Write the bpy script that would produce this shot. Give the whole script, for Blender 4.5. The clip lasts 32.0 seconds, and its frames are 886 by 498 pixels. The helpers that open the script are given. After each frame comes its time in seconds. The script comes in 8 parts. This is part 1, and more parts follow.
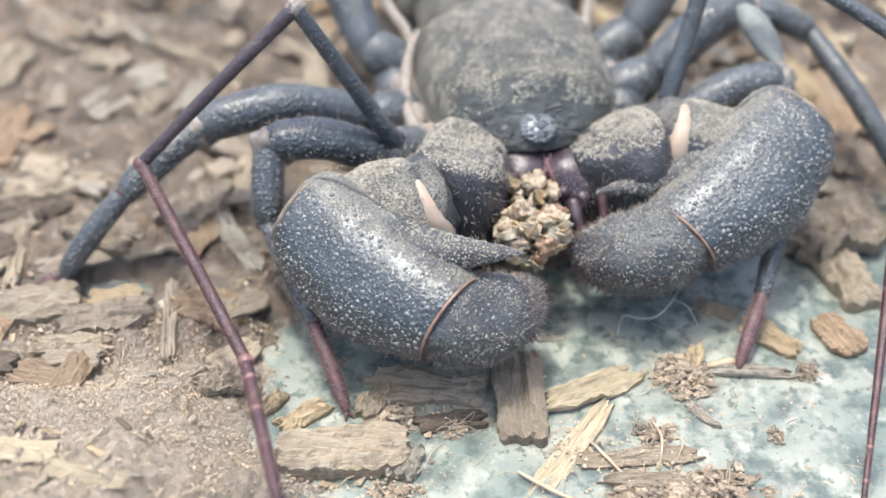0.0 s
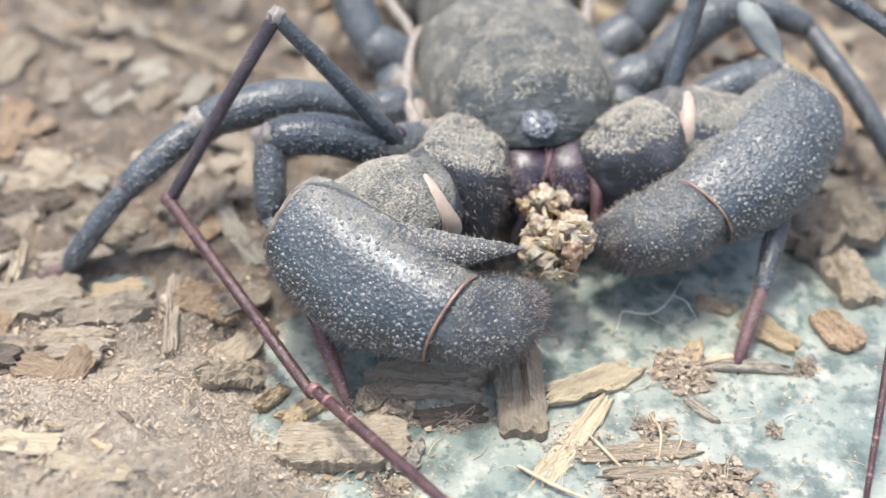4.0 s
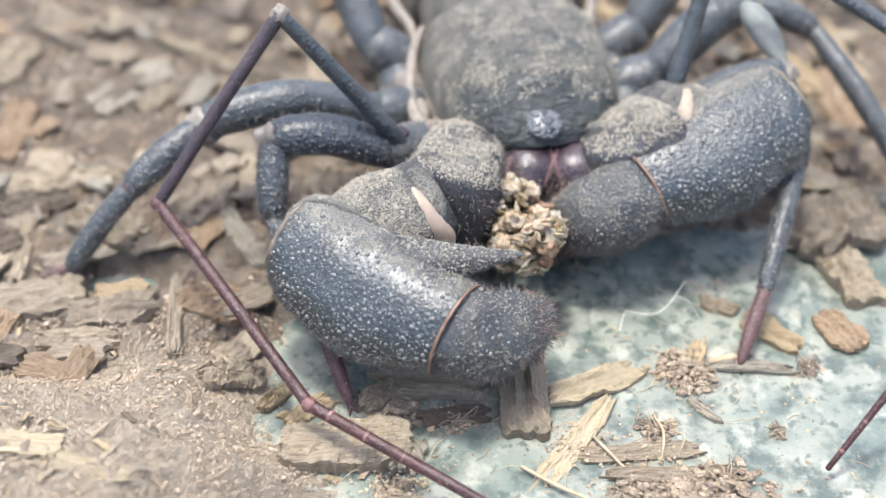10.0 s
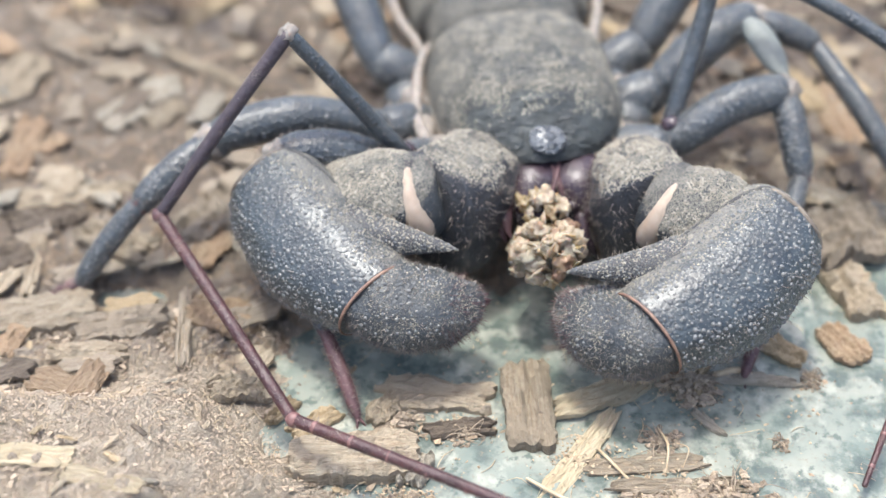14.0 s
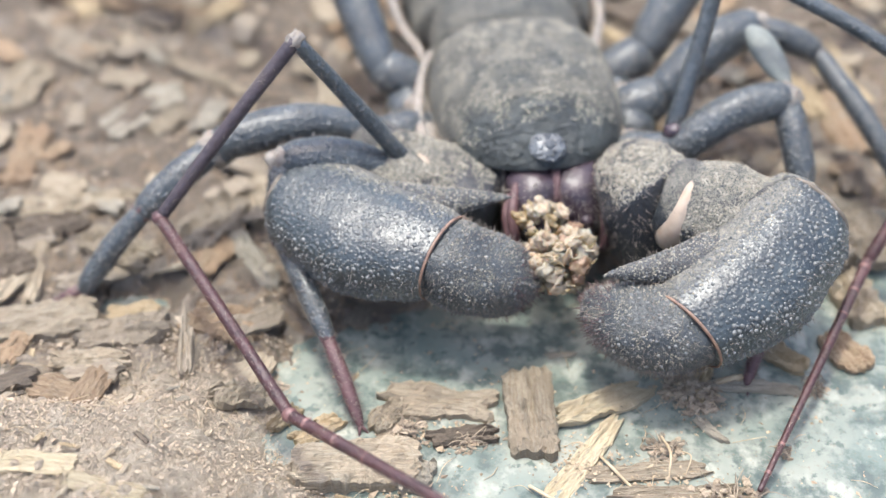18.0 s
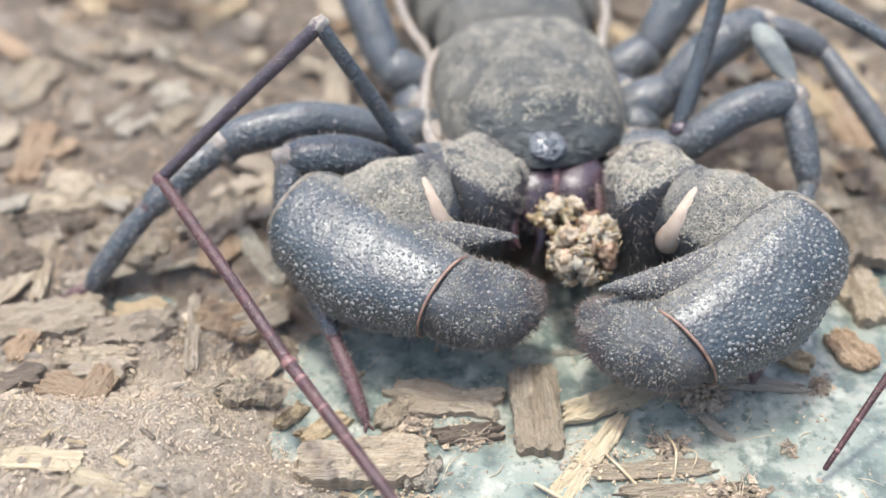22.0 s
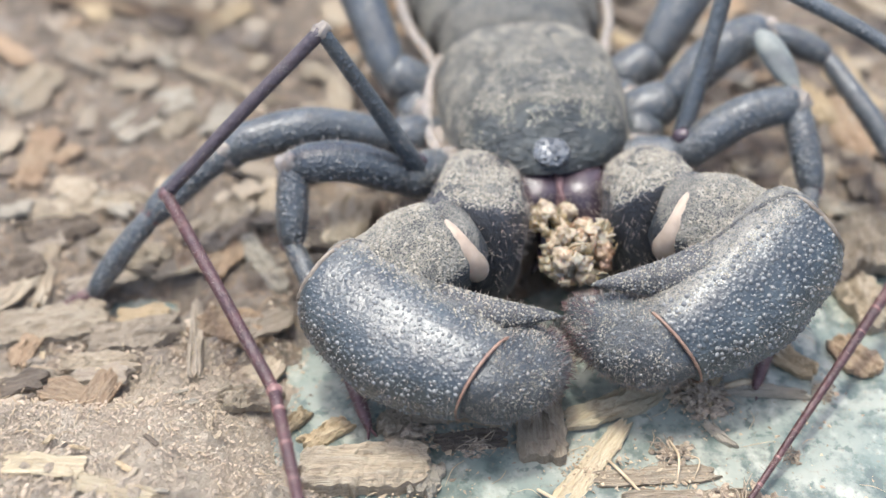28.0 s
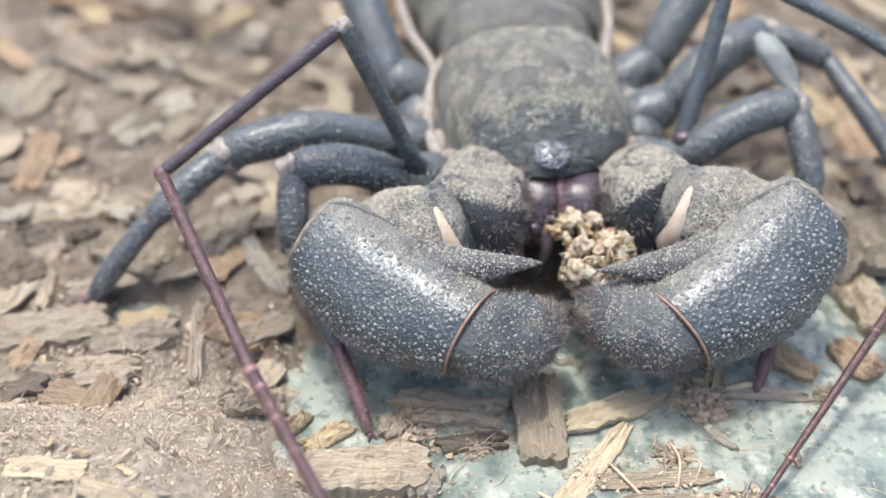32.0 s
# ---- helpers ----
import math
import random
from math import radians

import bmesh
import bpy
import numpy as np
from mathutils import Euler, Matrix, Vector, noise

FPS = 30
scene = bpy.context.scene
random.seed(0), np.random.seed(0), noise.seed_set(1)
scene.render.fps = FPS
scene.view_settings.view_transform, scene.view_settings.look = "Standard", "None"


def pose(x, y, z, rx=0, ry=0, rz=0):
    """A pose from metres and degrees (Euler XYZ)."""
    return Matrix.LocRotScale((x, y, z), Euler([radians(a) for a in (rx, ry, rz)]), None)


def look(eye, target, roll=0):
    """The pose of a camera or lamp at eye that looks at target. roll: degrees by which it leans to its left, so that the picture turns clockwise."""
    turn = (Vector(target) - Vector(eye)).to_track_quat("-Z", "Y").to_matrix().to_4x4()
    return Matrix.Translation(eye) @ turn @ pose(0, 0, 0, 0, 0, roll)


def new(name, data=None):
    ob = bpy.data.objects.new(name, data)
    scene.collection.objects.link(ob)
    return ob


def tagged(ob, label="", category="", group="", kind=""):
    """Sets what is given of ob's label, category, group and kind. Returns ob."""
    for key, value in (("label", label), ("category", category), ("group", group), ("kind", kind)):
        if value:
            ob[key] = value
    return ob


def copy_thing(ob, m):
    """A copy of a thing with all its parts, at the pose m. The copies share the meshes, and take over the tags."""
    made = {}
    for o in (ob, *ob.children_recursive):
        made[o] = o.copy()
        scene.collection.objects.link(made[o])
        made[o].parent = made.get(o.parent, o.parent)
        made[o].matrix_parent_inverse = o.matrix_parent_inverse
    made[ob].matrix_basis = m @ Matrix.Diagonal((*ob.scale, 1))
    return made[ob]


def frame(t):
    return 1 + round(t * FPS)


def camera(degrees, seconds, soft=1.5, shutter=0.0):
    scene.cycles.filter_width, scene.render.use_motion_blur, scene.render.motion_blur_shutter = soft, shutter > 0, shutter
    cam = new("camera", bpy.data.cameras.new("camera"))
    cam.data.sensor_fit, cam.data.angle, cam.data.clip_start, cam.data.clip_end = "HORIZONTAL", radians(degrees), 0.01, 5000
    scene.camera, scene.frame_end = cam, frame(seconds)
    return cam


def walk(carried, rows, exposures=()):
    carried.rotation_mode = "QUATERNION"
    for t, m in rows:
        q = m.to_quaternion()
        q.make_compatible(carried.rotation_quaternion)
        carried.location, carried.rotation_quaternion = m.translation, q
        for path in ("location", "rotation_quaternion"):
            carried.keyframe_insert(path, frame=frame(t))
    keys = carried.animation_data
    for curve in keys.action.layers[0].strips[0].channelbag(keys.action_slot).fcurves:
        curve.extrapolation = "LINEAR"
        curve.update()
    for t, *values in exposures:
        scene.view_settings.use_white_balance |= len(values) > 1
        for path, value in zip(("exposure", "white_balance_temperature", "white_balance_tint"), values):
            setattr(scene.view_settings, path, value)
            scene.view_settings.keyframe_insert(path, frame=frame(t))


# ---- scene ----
MM = 0.001


def m(t, x, y, z, rx, ry, rz):
    """A row of walk() from millimetres and degrees."""
    return (t, pose(x * MM, y * MM, z * MM, rx, ry, rz))


cam = camera(36, 32.0, soft=1.4)
cam.data.dof.use_dof = True
cam.data.dof.focus_distance = 0.079
cam.data.dof.aperture_fstop = 26.0
CAMERA_ROWS = [
    m(0, 0.000, -67.993, 61.221, 48.340, 0.012, -0.246),
    m(0.5, 0.000, -68.204, 61.411, 48.310, 0.002, -0.238),
    m(1, 0.000, -68.311, 61.507, 48.204, 0.022, -0.121),
    m(1.5, 0.000, -68.201, 61.408, 48.305, 0.021, -0.109),
    m(2, 0.000, -68.236, 61.440, 48.313, -0.010, -0.089),
    m(2.5, 0.000, -68.413, 61.600, 48.222, -0.026, -0.095),
    m(3, 0.000, -68.301, 61.499, 48.129, -0.022, -0.083),
    m(3.5, 0.000, -68.361, 61.552, 48.147, -0.089, -0.110),
    m(5.5, 0.000, -68.270, 61.471, 48.077, -0.051, -0.114),
    m(6, 0.000, -68.245, 61.448, 48.108, -0.047, -0.145),
    m(6.5, 0.000, -68.355, 61.547, 48.070, -0.077, -0.064),
    m(7, 0.000, -68.371, 61.561, 47.987, -0.004, -0.049),
    m(7.5, 0.000, -68.335, 61.529, 48.045, -0.049, -0.091),
    m(8, 0.000, -68.297, 61.495, 48.081, -0.003, -0.139),
    m(8.5, 0.000, -68.351, 61.543, 48.024, 0.022, -0.070),
    m(9, 0.000, -68.369, 61.560, 48.000, -0.000, 0.000),
    m(9.5, 0.000, -68.279, 61.478, 48.073, 0.023, -0.009),
    m(10, 0.000, -68.337, 61.531, 48.146, 0.002, -0.028),
    m(10.5, 0.000, -68.356, 61.548, 48.071, 0.022, -0.014),
    m(11, 0.000, -68.392, 61.580, 48.011, 0.070, 0.025),
    m(11.5, 0.000, -68.331, 61.525, 48.078, 0.023, -0.010),
    m(12, 0.000, -68.325, 61.520, 48.114, 0.034, -0.019),
    m(12.5, 0.000, -68.360, 61.552, 48.115, 0.116, -0.045),
    m(13, 0.000, -69.114, 62.230, 48.194, 0.104, 0.074),
    m(13.5, 0.000, -69.018, 62.144, 48.410, 0.176, 0.083),
    m(14, 0.000, -69.001, 62.129, 48.747, 0.212, 0.131),
    m(14.5, 0.000, -69.075, 62.195, 48.818, 0.231, 0.184),
    m(16.5, 0.000, -69.002, 62.129, 48.969, 0.223, 0.219),
    m(17, 0.000, -68.987, 62.116, 48.900, 0.286, 0.194),
    m(17.5, 0.000, -69.033, 62.157, 48.871, 0.285, 0.244),
    m(18, 0.000, -69.031, 62.156, 49.055, 0.272, 0.209),
    m(18.5, 0.000, -69.049, 62.172, 49.055, 0.263, 0.220),
    m(19, 0.000, -69.117, 62.233, 48.961, 0.286, 0.311),
    m(19.5, 0.000, -69.107, 62.224, 48.903, 0.391, 0.339),
    m(20, 0.000, -69.099, 62.217, 49.061, 0.338, 0.367),
    m(20.5, 0.000, -69.064, 62.186, 49.104, 0.354, 0.365),
    m(21, 0.000, -69.116, 62.233, 49.006, 0.368, 0.449),
    m(21.5, 0.000, -69.291, 62.390, 48.949, 0.328, 0.559),
    m(22, 0.000, -69.124, 62.240, 48.964, 0.399, 0.435),
    m(22.5, 0.000, -69.137, 62.252, 48.998, 0.423, 0.410),
    m(23, 0.000, -69.127, 62.242, 49.104, 0.416, 0.419),
    m(23.5, 0.000, -69.320, 62.416, 49.068, 0.394, 0.493),
    m(24, 0.000, -69.212, 62.318, 49.129, 0.406, 0.449),
    m(24.5, 0.000, -69.204, 62.311, 49.134, 0.405, 0.448),
    m(25, 0.000, -69.184, 62.294, 49.233, 0.413, 0.426),
    m(25.5, 0.000, -69.221, 62.327, 49.111, 0.419, 0.510),
    m(27.5, 0.000, -69.319, 62.415, 49.121, 0.430, 0.523),
    m(28, 0.000, -69.155, 62.268, 49.219, 0.446, 0.552),
    m(28.5, 0.000, -69.088, 62.207, 49.274, 0.475, 0.419),
    m(29, 0.000, -69.092, 62.211, 49.458, 0.460, 0.435),
    m(29.5, 0.000, -69.196, 62.304, 49.406, 0.526, 0.458),
    m(30, 0.000, -69.097, 62.215, 49.339, 0.533, 0.498),
    m(30.5, 0.000, -69.120, 62.236, 49.460, 0.492, 0.451),
    m(31, 0.000, -69.095, 62.214, 49.527, 0.494, 0.454),
    m(31.5, 0.000, -69.228, 62.333, 49.403, 0.516, 0.460),
    m(32, 0.000, -69.159, 62.271, 49.350, 0.514, 0.523),
]
walk(cam, CAMERA_ROWS, exposures=[(0.0, 1.92), (32.0, 1.92)])

# ---- daylight: a high sun and the open sky over the tank ----
SUN_FROM = Vector((-0.12, 0.06, 1.0)).normalized()
world = bpy.data.worlds.new("sky")
scene.world = world
world.use_nodes = True
wn = world.node_tree.nodes
sky = wn.new("ShaderNodeTexSky")
sky.sky_type = "NISHITA"
sky.sun_disc = False
sky.air_density = 0.8
sky.dust_density = 3.5
sky.ozone_density = 0.4
sky.sun_elevation = math.asin(SUN_FROM.z)
sky.sun_rotation = math.atan2(SUN_FROM.x, SUN_FROM.y)
wn["Background"].inputs["Strength"].default_value = 0.15
world.node_tree.links.new(sky.outputs[0], wn["Background"].inputs["Color"])
sun = new("sun", bpy.data.lights.new("sun", "SUN"))
sun.data.energy = 0.88
sun.data.angle = radians(4.5)
sun.data.color = (0.945, 1.0, 0.955)
sun.matrix_world = look(SUN_FROM * 0.5, (0, 0, 0))


# ---- materials ----
class Nodes:
    """A node material under construction; coordinates are the object's own, in millimetres."""

    def __init__(self, name, rough=0.6, metal=0.0, spec=0.5):
        self.mat = bpy.data.materials.new(name)
        self.mat.use_nodes = True
        self.tree = self.mat.node_tree
        self.bsdf = self.tree.nodes["Principled BSDF"]
        self.bsdf.inputs["Roughness"].default_value = rough
        self.bsdf.inputs["Metallic"].default_value = metal
        self.bsdf.inputs["Specular IOR Level"].default_value = spec
        tc = self.tree.nodes.new("ShaderNodeTexCoord")
        mp = self.tree.nodes.new("ShaderNodeMapping")
        mp.inputs["Scale"].default_value = (1000, 1000, 1000)
        self.link(tc.outputs["Object"], mp.inputs["Vector"])
        self.co = mp.outputs[0]

    def link(self, a, b):
        self.tree.links.new(a, b)

    def shift(self):
        """Moves the coordinates by the object's random number, so that alike pieces differ."""
        info = self.tree.nodes.new("ShaderNodeObjectInfo")
        mul = self.tree.nodes.new("ShaderNodeVectorMath")
        mul.operation = "SCALE"
        mul.inputs[0].default_value = (31, 17, 23)
        self.link(info.outputs["Random"], mul.inputs["Scale"])
        add = self.tree.nodes.new("ShaderNodeVectorMath")
        self.link(self.co, add.inputs[0])
        self.link(mul.outputs[0], add.inputs[1])
        self.co = add.outputs[0]
        self.random = info.outputs["Random"]
        return self

    def stretch(self, x, y, z):
        mp = self.tree.nodes.new("ShaderNodeMapping")
        mp.inputs["Scale"].default_value = (x, y, z)
        self.link(self.co, mp.inputs["Vector"])
        return mp.outputs[0]

    def noise(self, scale, detail=4.0, rough=0.55, co=None, warp=0.0):
        n = self.tree.nodes.new("ShaderNodeTexNoise")
        n.inputs["Scale"].default_value = scale
        n.inputs["Detail"].default_value = detail
        n.inputs["Roughness"].default_value = rough
        n.inputs["Distortion"].default_value = warp
        self.link(co or self.co, n.inputs["Vector"])
        return n.outputs["Fac"]

    def cells(self, scale, feature="F1", co=None):
        n = self.tree.nodes.new("ShaderNodeTexVoronoi")
        n.feature = feature
        n.inputs["Scale"].default_value = scale
        self.link(co or self.co, n.inputs["Vector"])
        return n.outputs["Distance"]

    def ramp(self, fac, *stops):
        r = self.tree.nodes.new("ShaderNodeValToRGB")
        e = r.color_ramp.elements
        while len(e) < len(stops):
            e.new(0.5)
        for el, (p, c) in zip(e, stops):
            el.position = p
            el.color = (*c, 1) if not isinstance(c, (int, float)) else (c, c, c, 1)
        self.link(fac, r.inputs[0])
        return r.outputs[0]

    def mix(self, fac, a, b, blend="MIX"):
        n = self.tree.nodes.new("ShaderNodeMix")
        n.data_type = "RGBA"
        n.blend_type = blend
        for sock, v in ((n.inputs[0], fac), (n.inputs[6], a), (n.inputs[7], b)):
            if hasattr(v, "links"):
                self.link(v, sock)
            elif isinstance(v, (int, float)):
                sock.default_value = v
            else:
                sock.default_value = (*v, 1)
        return n.outputs[2]

    def math(self, op, a, b=0.0):
        n = self.tree.nodes.new("ShaderNodeMath")
        n.operation = op
        n.use_clamp = op == "MULTIPLY"
        for sock, v in ((n.inputs[0], a), (n.inputs[1], b)):
            if hasattr(v, "links"):
                self.link(v, sock)
            else:
                sock.default_value = v
        return n.outputs[0]

    def axis(self, which):
        n = self.tree.nodes.new("ShaderNodeSeparateXYZ")
        self.link(self.co, n.inputs[0])
        return n.outputs[which]

    def colour(self, c):
        self.link(c, self.bsdf.inputs["Base Color"])
        return self

    def rough(self, r):
        self.link(r, self.bsdf.inputs["Roughness"])
        return self

    def bump(self, h, depth, strength=0.6):
        b = self.tree.nodes.new("ShaderNodeBump")
        b.inputs["Distance"].default_value = depth * MM
        b.inputs["Strength"].default_value = strength
        self.link(h, b.inputs["Height"])
        last = self.bsdf.inputs["Normal"]
        if last.links:
            self.link(last.links[0].from_socket, b.inputs["Normal"])
        self.link(b.outputs[0], last)
        return self


def cuticle(name, base, tint, rough=0.36, dust=0.0, dust_axis=None, grain=3.2, warts=0.0, coat=0.0, patchy=0.45, wrinkles=0.0):
    """Dark horny skin with fine pits; dust: how much tan dust lies on it, dust_axis: (axis, from, to) in mm where it thickens."""
    n = Nodes(name, rough, spec=0.55)
    big = n.noise(0.5, 5)
    col = n.mix(n.ramp(big, (0.35, 0.0), (0.7, 1.0)), base, tint)
    fine = n.noise(grain, 3)
    n.bump(fine, 0.16, 0.7)
    if wrinkles:
        n.bump(n.noise(1.7, 5, 0.6, n.stretch(1.6, 0.55, 1.0), 0.8), wrinkles, 0.9)
    if warts:
        n.bump(n.ramp(n.cells(3.2), (0.0, 1.0), (0.55, 0.0)), warts, 0.8)
        pale = n.ramp(n.cells(3.2), (0.05, 0.6), (0.30, 0.0))
        col = n.mix(pale, col, (0.15, 0.155, 0.155))
    if dust:
        speck = n.noise(10.0, 5, 0.75, warp=0.6)
        patch = n.noise(0.55, 9, 0.74, warp=0.3)
        level = n.math("ADD", n.math("MULTIPLY", patch, patchy), n.math("MULTIPLY", speck, 1.32 - patchy))
        if dust_axis:
            ax, lo, hi = dust_axis
            mr = n.tree.nodes.new("ShaderNodeMapRange")
            mr.inputs["From Min"].default_value = lo
            mr.inputs["From Max"].default_value = hi
            mr.inputs["To Min"].default_value = -0.5
            mr.inputs["To Max"].default_value = 0.12
            n.link(n.axis(ax), mr.inputs["Value"])
            level = n.math("ADD", level, mr.outputs[0])
        mask = n.ramp(level, (0.83 - 0.16 * dust, 0.0), (0.95 - 0.16 * dust, 1.0))
        tan = n.mix(n.noise(5.0, 3), (0.125, 0.117, 0.094), (0.31, 0.29, 0.24))
        col = n.mix(n.math("MULTIPLY", mask, 0.9), col, tan)
        n.rough(n.mix(mask, (rough,) * 3, (0.9,) * 3))
        n.bump(mask, 0.06, 0.8)
    if coat:
        n.bsdf.inputs["Coat Weight"].default_value = coat
        n.bsdf.inputs["Coat Roughness"].default_value = 0.34
    return n.colour(col).mat


def plain(name, a, b, scale=2.0, rough=0.6, depth=0.05, sss=0.0):
    n = Nodes(name, rough)
    n.colour(n.mix(n.ramp(n.noise(scale, 5), (0.3, 0.0), (0.7, 1.0)), a, b))
    n.bump(n.noise(scale * 5, 4), depth, 0.6)
    if sss:
        n.bsdf.inputs["Subsurface Weight"].default_value = sss
        n.bsdf.inputs["Subsurface Radius"].default_value = (0.0012, 0.0007, 0.0004)
        n.bsdf.inputs["Subsurface Scale"].default_value = 1.0
    return n.mat


def wood(name, dark, mid, pale, rough=0.85):
    n = Nodes(name, rough).shift()
    grain = n.noise(1.6, 6, 0.65, n.stretch(0.35, 3.2, 3.2), 0.4)
    col = n.mix(n.ramp(grain, (0.3, 0.0), (0.68, 1.0)), dark, pale)
    col = n.mix(n.ramp(n.noise(0.35, 5), (0.4, 0.0), (0.65, 0.8)), col, mid)
    spots = n.noise(3.0, 5, 0.7)
    col = n.mix(n.ramp(spots, (0.62, 0.0), (0.75, 0.75)), col, (0.06, 0.045, 0.03))
    tone = n.ramp(n.random, (0.0, (0.69, 0.71, 0.71)), (1.0, (1.03, 1.06, 1.06)))
    col = n.mix(1.0, col, tone, "MULTIPLY")
    n.bump(grain, 0.35, 0.9)
    n.bump(n.noise(9, 4), 0.08, 0.6)
    return n.colour(col).mat


M_SHELL = cuticle("shell", (0.023, 0.029, 0.032), (0.054, 0.064, 0.069), 0.48, 0.8)
M_DUSTY = cuticle("dusty_shell", (0.025, 0.028, 0.030), (0.054, 0.060, 0.062), 0.52, 0.95, (2, 0.5, 1.7), patchy=0.3)
M_DUSTY_TOP = cuticle("dusty_base_shell", (0.022, 0.023, 0.025), (0.048, 0.049, 0.051), 0.42, 0.95, (2, 1.5, 2.5), patchy=0.22)
M_JOINT = cuticle("dusty_joint_shell", (0.028, 0.028, 0.031), (0.060, 0.060, 0.063), 0.52, 1.25)
M_CLAW_L = cuticle("claw_shell", (0.019, 0.025, 0.027), (0.041, 0.053, 0.055), 0.28, 0.85, (1, 0.7, 2.3), coat=0.42, warts=0.06)
M_CLAW_R = cuticle("claw_shell_mirrored", (0.019, 0.025, 0.027), (0.041, 0.053, 0.055), 0.28, 0.85, (1, -0.7, -2.3), coat=0.42, warts=0.06)
M_TIBIA = cuticle("hand_shell", (0.025, 0.030, 0.033), (0.056, 0.064, 0.067), 0.42, 0.85)
M_LEG = cuticle("leg_shell", (0.026, 0.032, 0.036), (0.062, 0.072, 0.077), 0.34, 0.65, grain=1.6, warts=0.10, coat=0.3)
M_FEELER = cuticle("feeler_red", (0.036, 0.014, 0.015), (0.080, 0.031, 0.029), 0.40, 0.55, grain=4.0)
M_FEELER_DARK = cuticle("feeler_dark", (0.036, 0.027, 0.033), (0.075, 0.055, 0.060), 0.45, 0.60, grain=3.0)
M_FEELER_RING = plain("feeler_ring", (0.12, 0.055, 0.05), (0.24, 0.13, 0.115), 3, 0.45, 0.02)
M_FOOT = plain("foot_red", (0.058, 0.026, 0.029), (0.13, 0.068, 0.068), 1.5, 0.55, 0.06)
M_FINGER = plain("finger_red", (0.034, 0.018, 0.020), (0.085, 0.038, 0.040), 1.5, 0.45, 0.06)
M_JAW = plain("jaw_purple", (0.024, 0.017, 0.022), (0.062, 0.042, 0.050), 0.9, 0.27, 0.08)
M_SKIN = plain("joint_skin", (0.267, 0.201, 0.146), (0.370, 0.295, 0.224), 0.9, 0.55, 0.03, 0.15)
M_SKIN_PALE = plain("joint_skin_pale", (0.15, 0.130, 0.110), (0.27, 0.236, 0.200), 1.5, 0.58, 0.06, 0.15)
M_SEAM = plain("seam_skin", (0.11, 0.06, 0.045), (0.27, 0.17, 0.115), 1.2, 0.5, 0.03)
M_RIM = plain("rim", (0.08, 0.065, 0.05), (0.20, 0.165, 0.125), 2.0, 0.6, 0.03)
M_GRAIN = plain("granule", (0.052, 0.056, 0.057), (0.185, 0.187, 0.178), 3.0, 0.45, 0.0)
M_BRISTLE = plain("bristle", (0.12, 0.095, 0.08), (0.32, 0.27, 0.22), 1.0, 0.5, 0.0)
M_EYE = cuticle("eye_mound", (0.050, 0.055, 0.060), (0.15, 0.16, 0.165), 0.30, grain=2.2, warts=0.25)
M_FOOD = plain("pulp", (0.22, 0.168, 0.112), (0.41, 0.335, 0.24), 1.8, 0.24, 0.16, 0.5)
M_FOOD_CLEAR = plain("pulp_clear", (0.26, 0.18, 0.09), (0.44, 0.34, 0.20), 1.6, 0.14, 0.10, 0.3)
M_FOOD_CLEAR.node_tree.nodes["Principled BSDF"].inputs["Transmission Weight"].default_value = 0.35
M_FOOD_DARK = plain("pulp_dark", (0.144, 0.081, 0.056), (0.336, 0.230, 0.140), 1.4, 0.25, 0.15, 0.2)
M_PLATE = plain("plate", (0.13, 0.14, 0.125), (0.20, 0.21, 0.185), 1.5, 0.6, 0.04)
M_CHIP = wood("chip_wood", (0.217, 0.156, 0.100), (0.296, 0.230, 0.159), (0.440, 0.368, 0.270))
M_CHIP_YELLOW = wood("chip_yellow", (0.277, 0.187, 0.096), (0.374, 0.275, 0.161), (0.495, 0.390, 0.253))
M_CHIP_GREY = wood("chip_grey", (0.170, 0.130, 0.093), (0.253, 0.200, 0.144), (0.368, 0.302, 0.228))
M_CHIP_ORANGE = wood("chip_orange", (0.185, 0.109, 0.061), (0.279, 0.181, 0.109), (0.391, 0.292, 0.189))
M_CHIP_PALE = wood("chip_pale", (0.242, 0.201, 0.150), (0.317, 0.271, 0.210), (0.392, 0.349, 0.280))
M_CHIP_YELLOW_PALE = wood("chip_yellow_pale", (0.30, 0.225, 0.13), (0.42, 0.335, 0.215), (0.52, 0.44, 0.31))
M_CHIP_DARK = wood("chip_dark", (0.075, 0.055, 0.04), (0.13, 0.098, 0.07), (0.21, 0.16, 0.115))


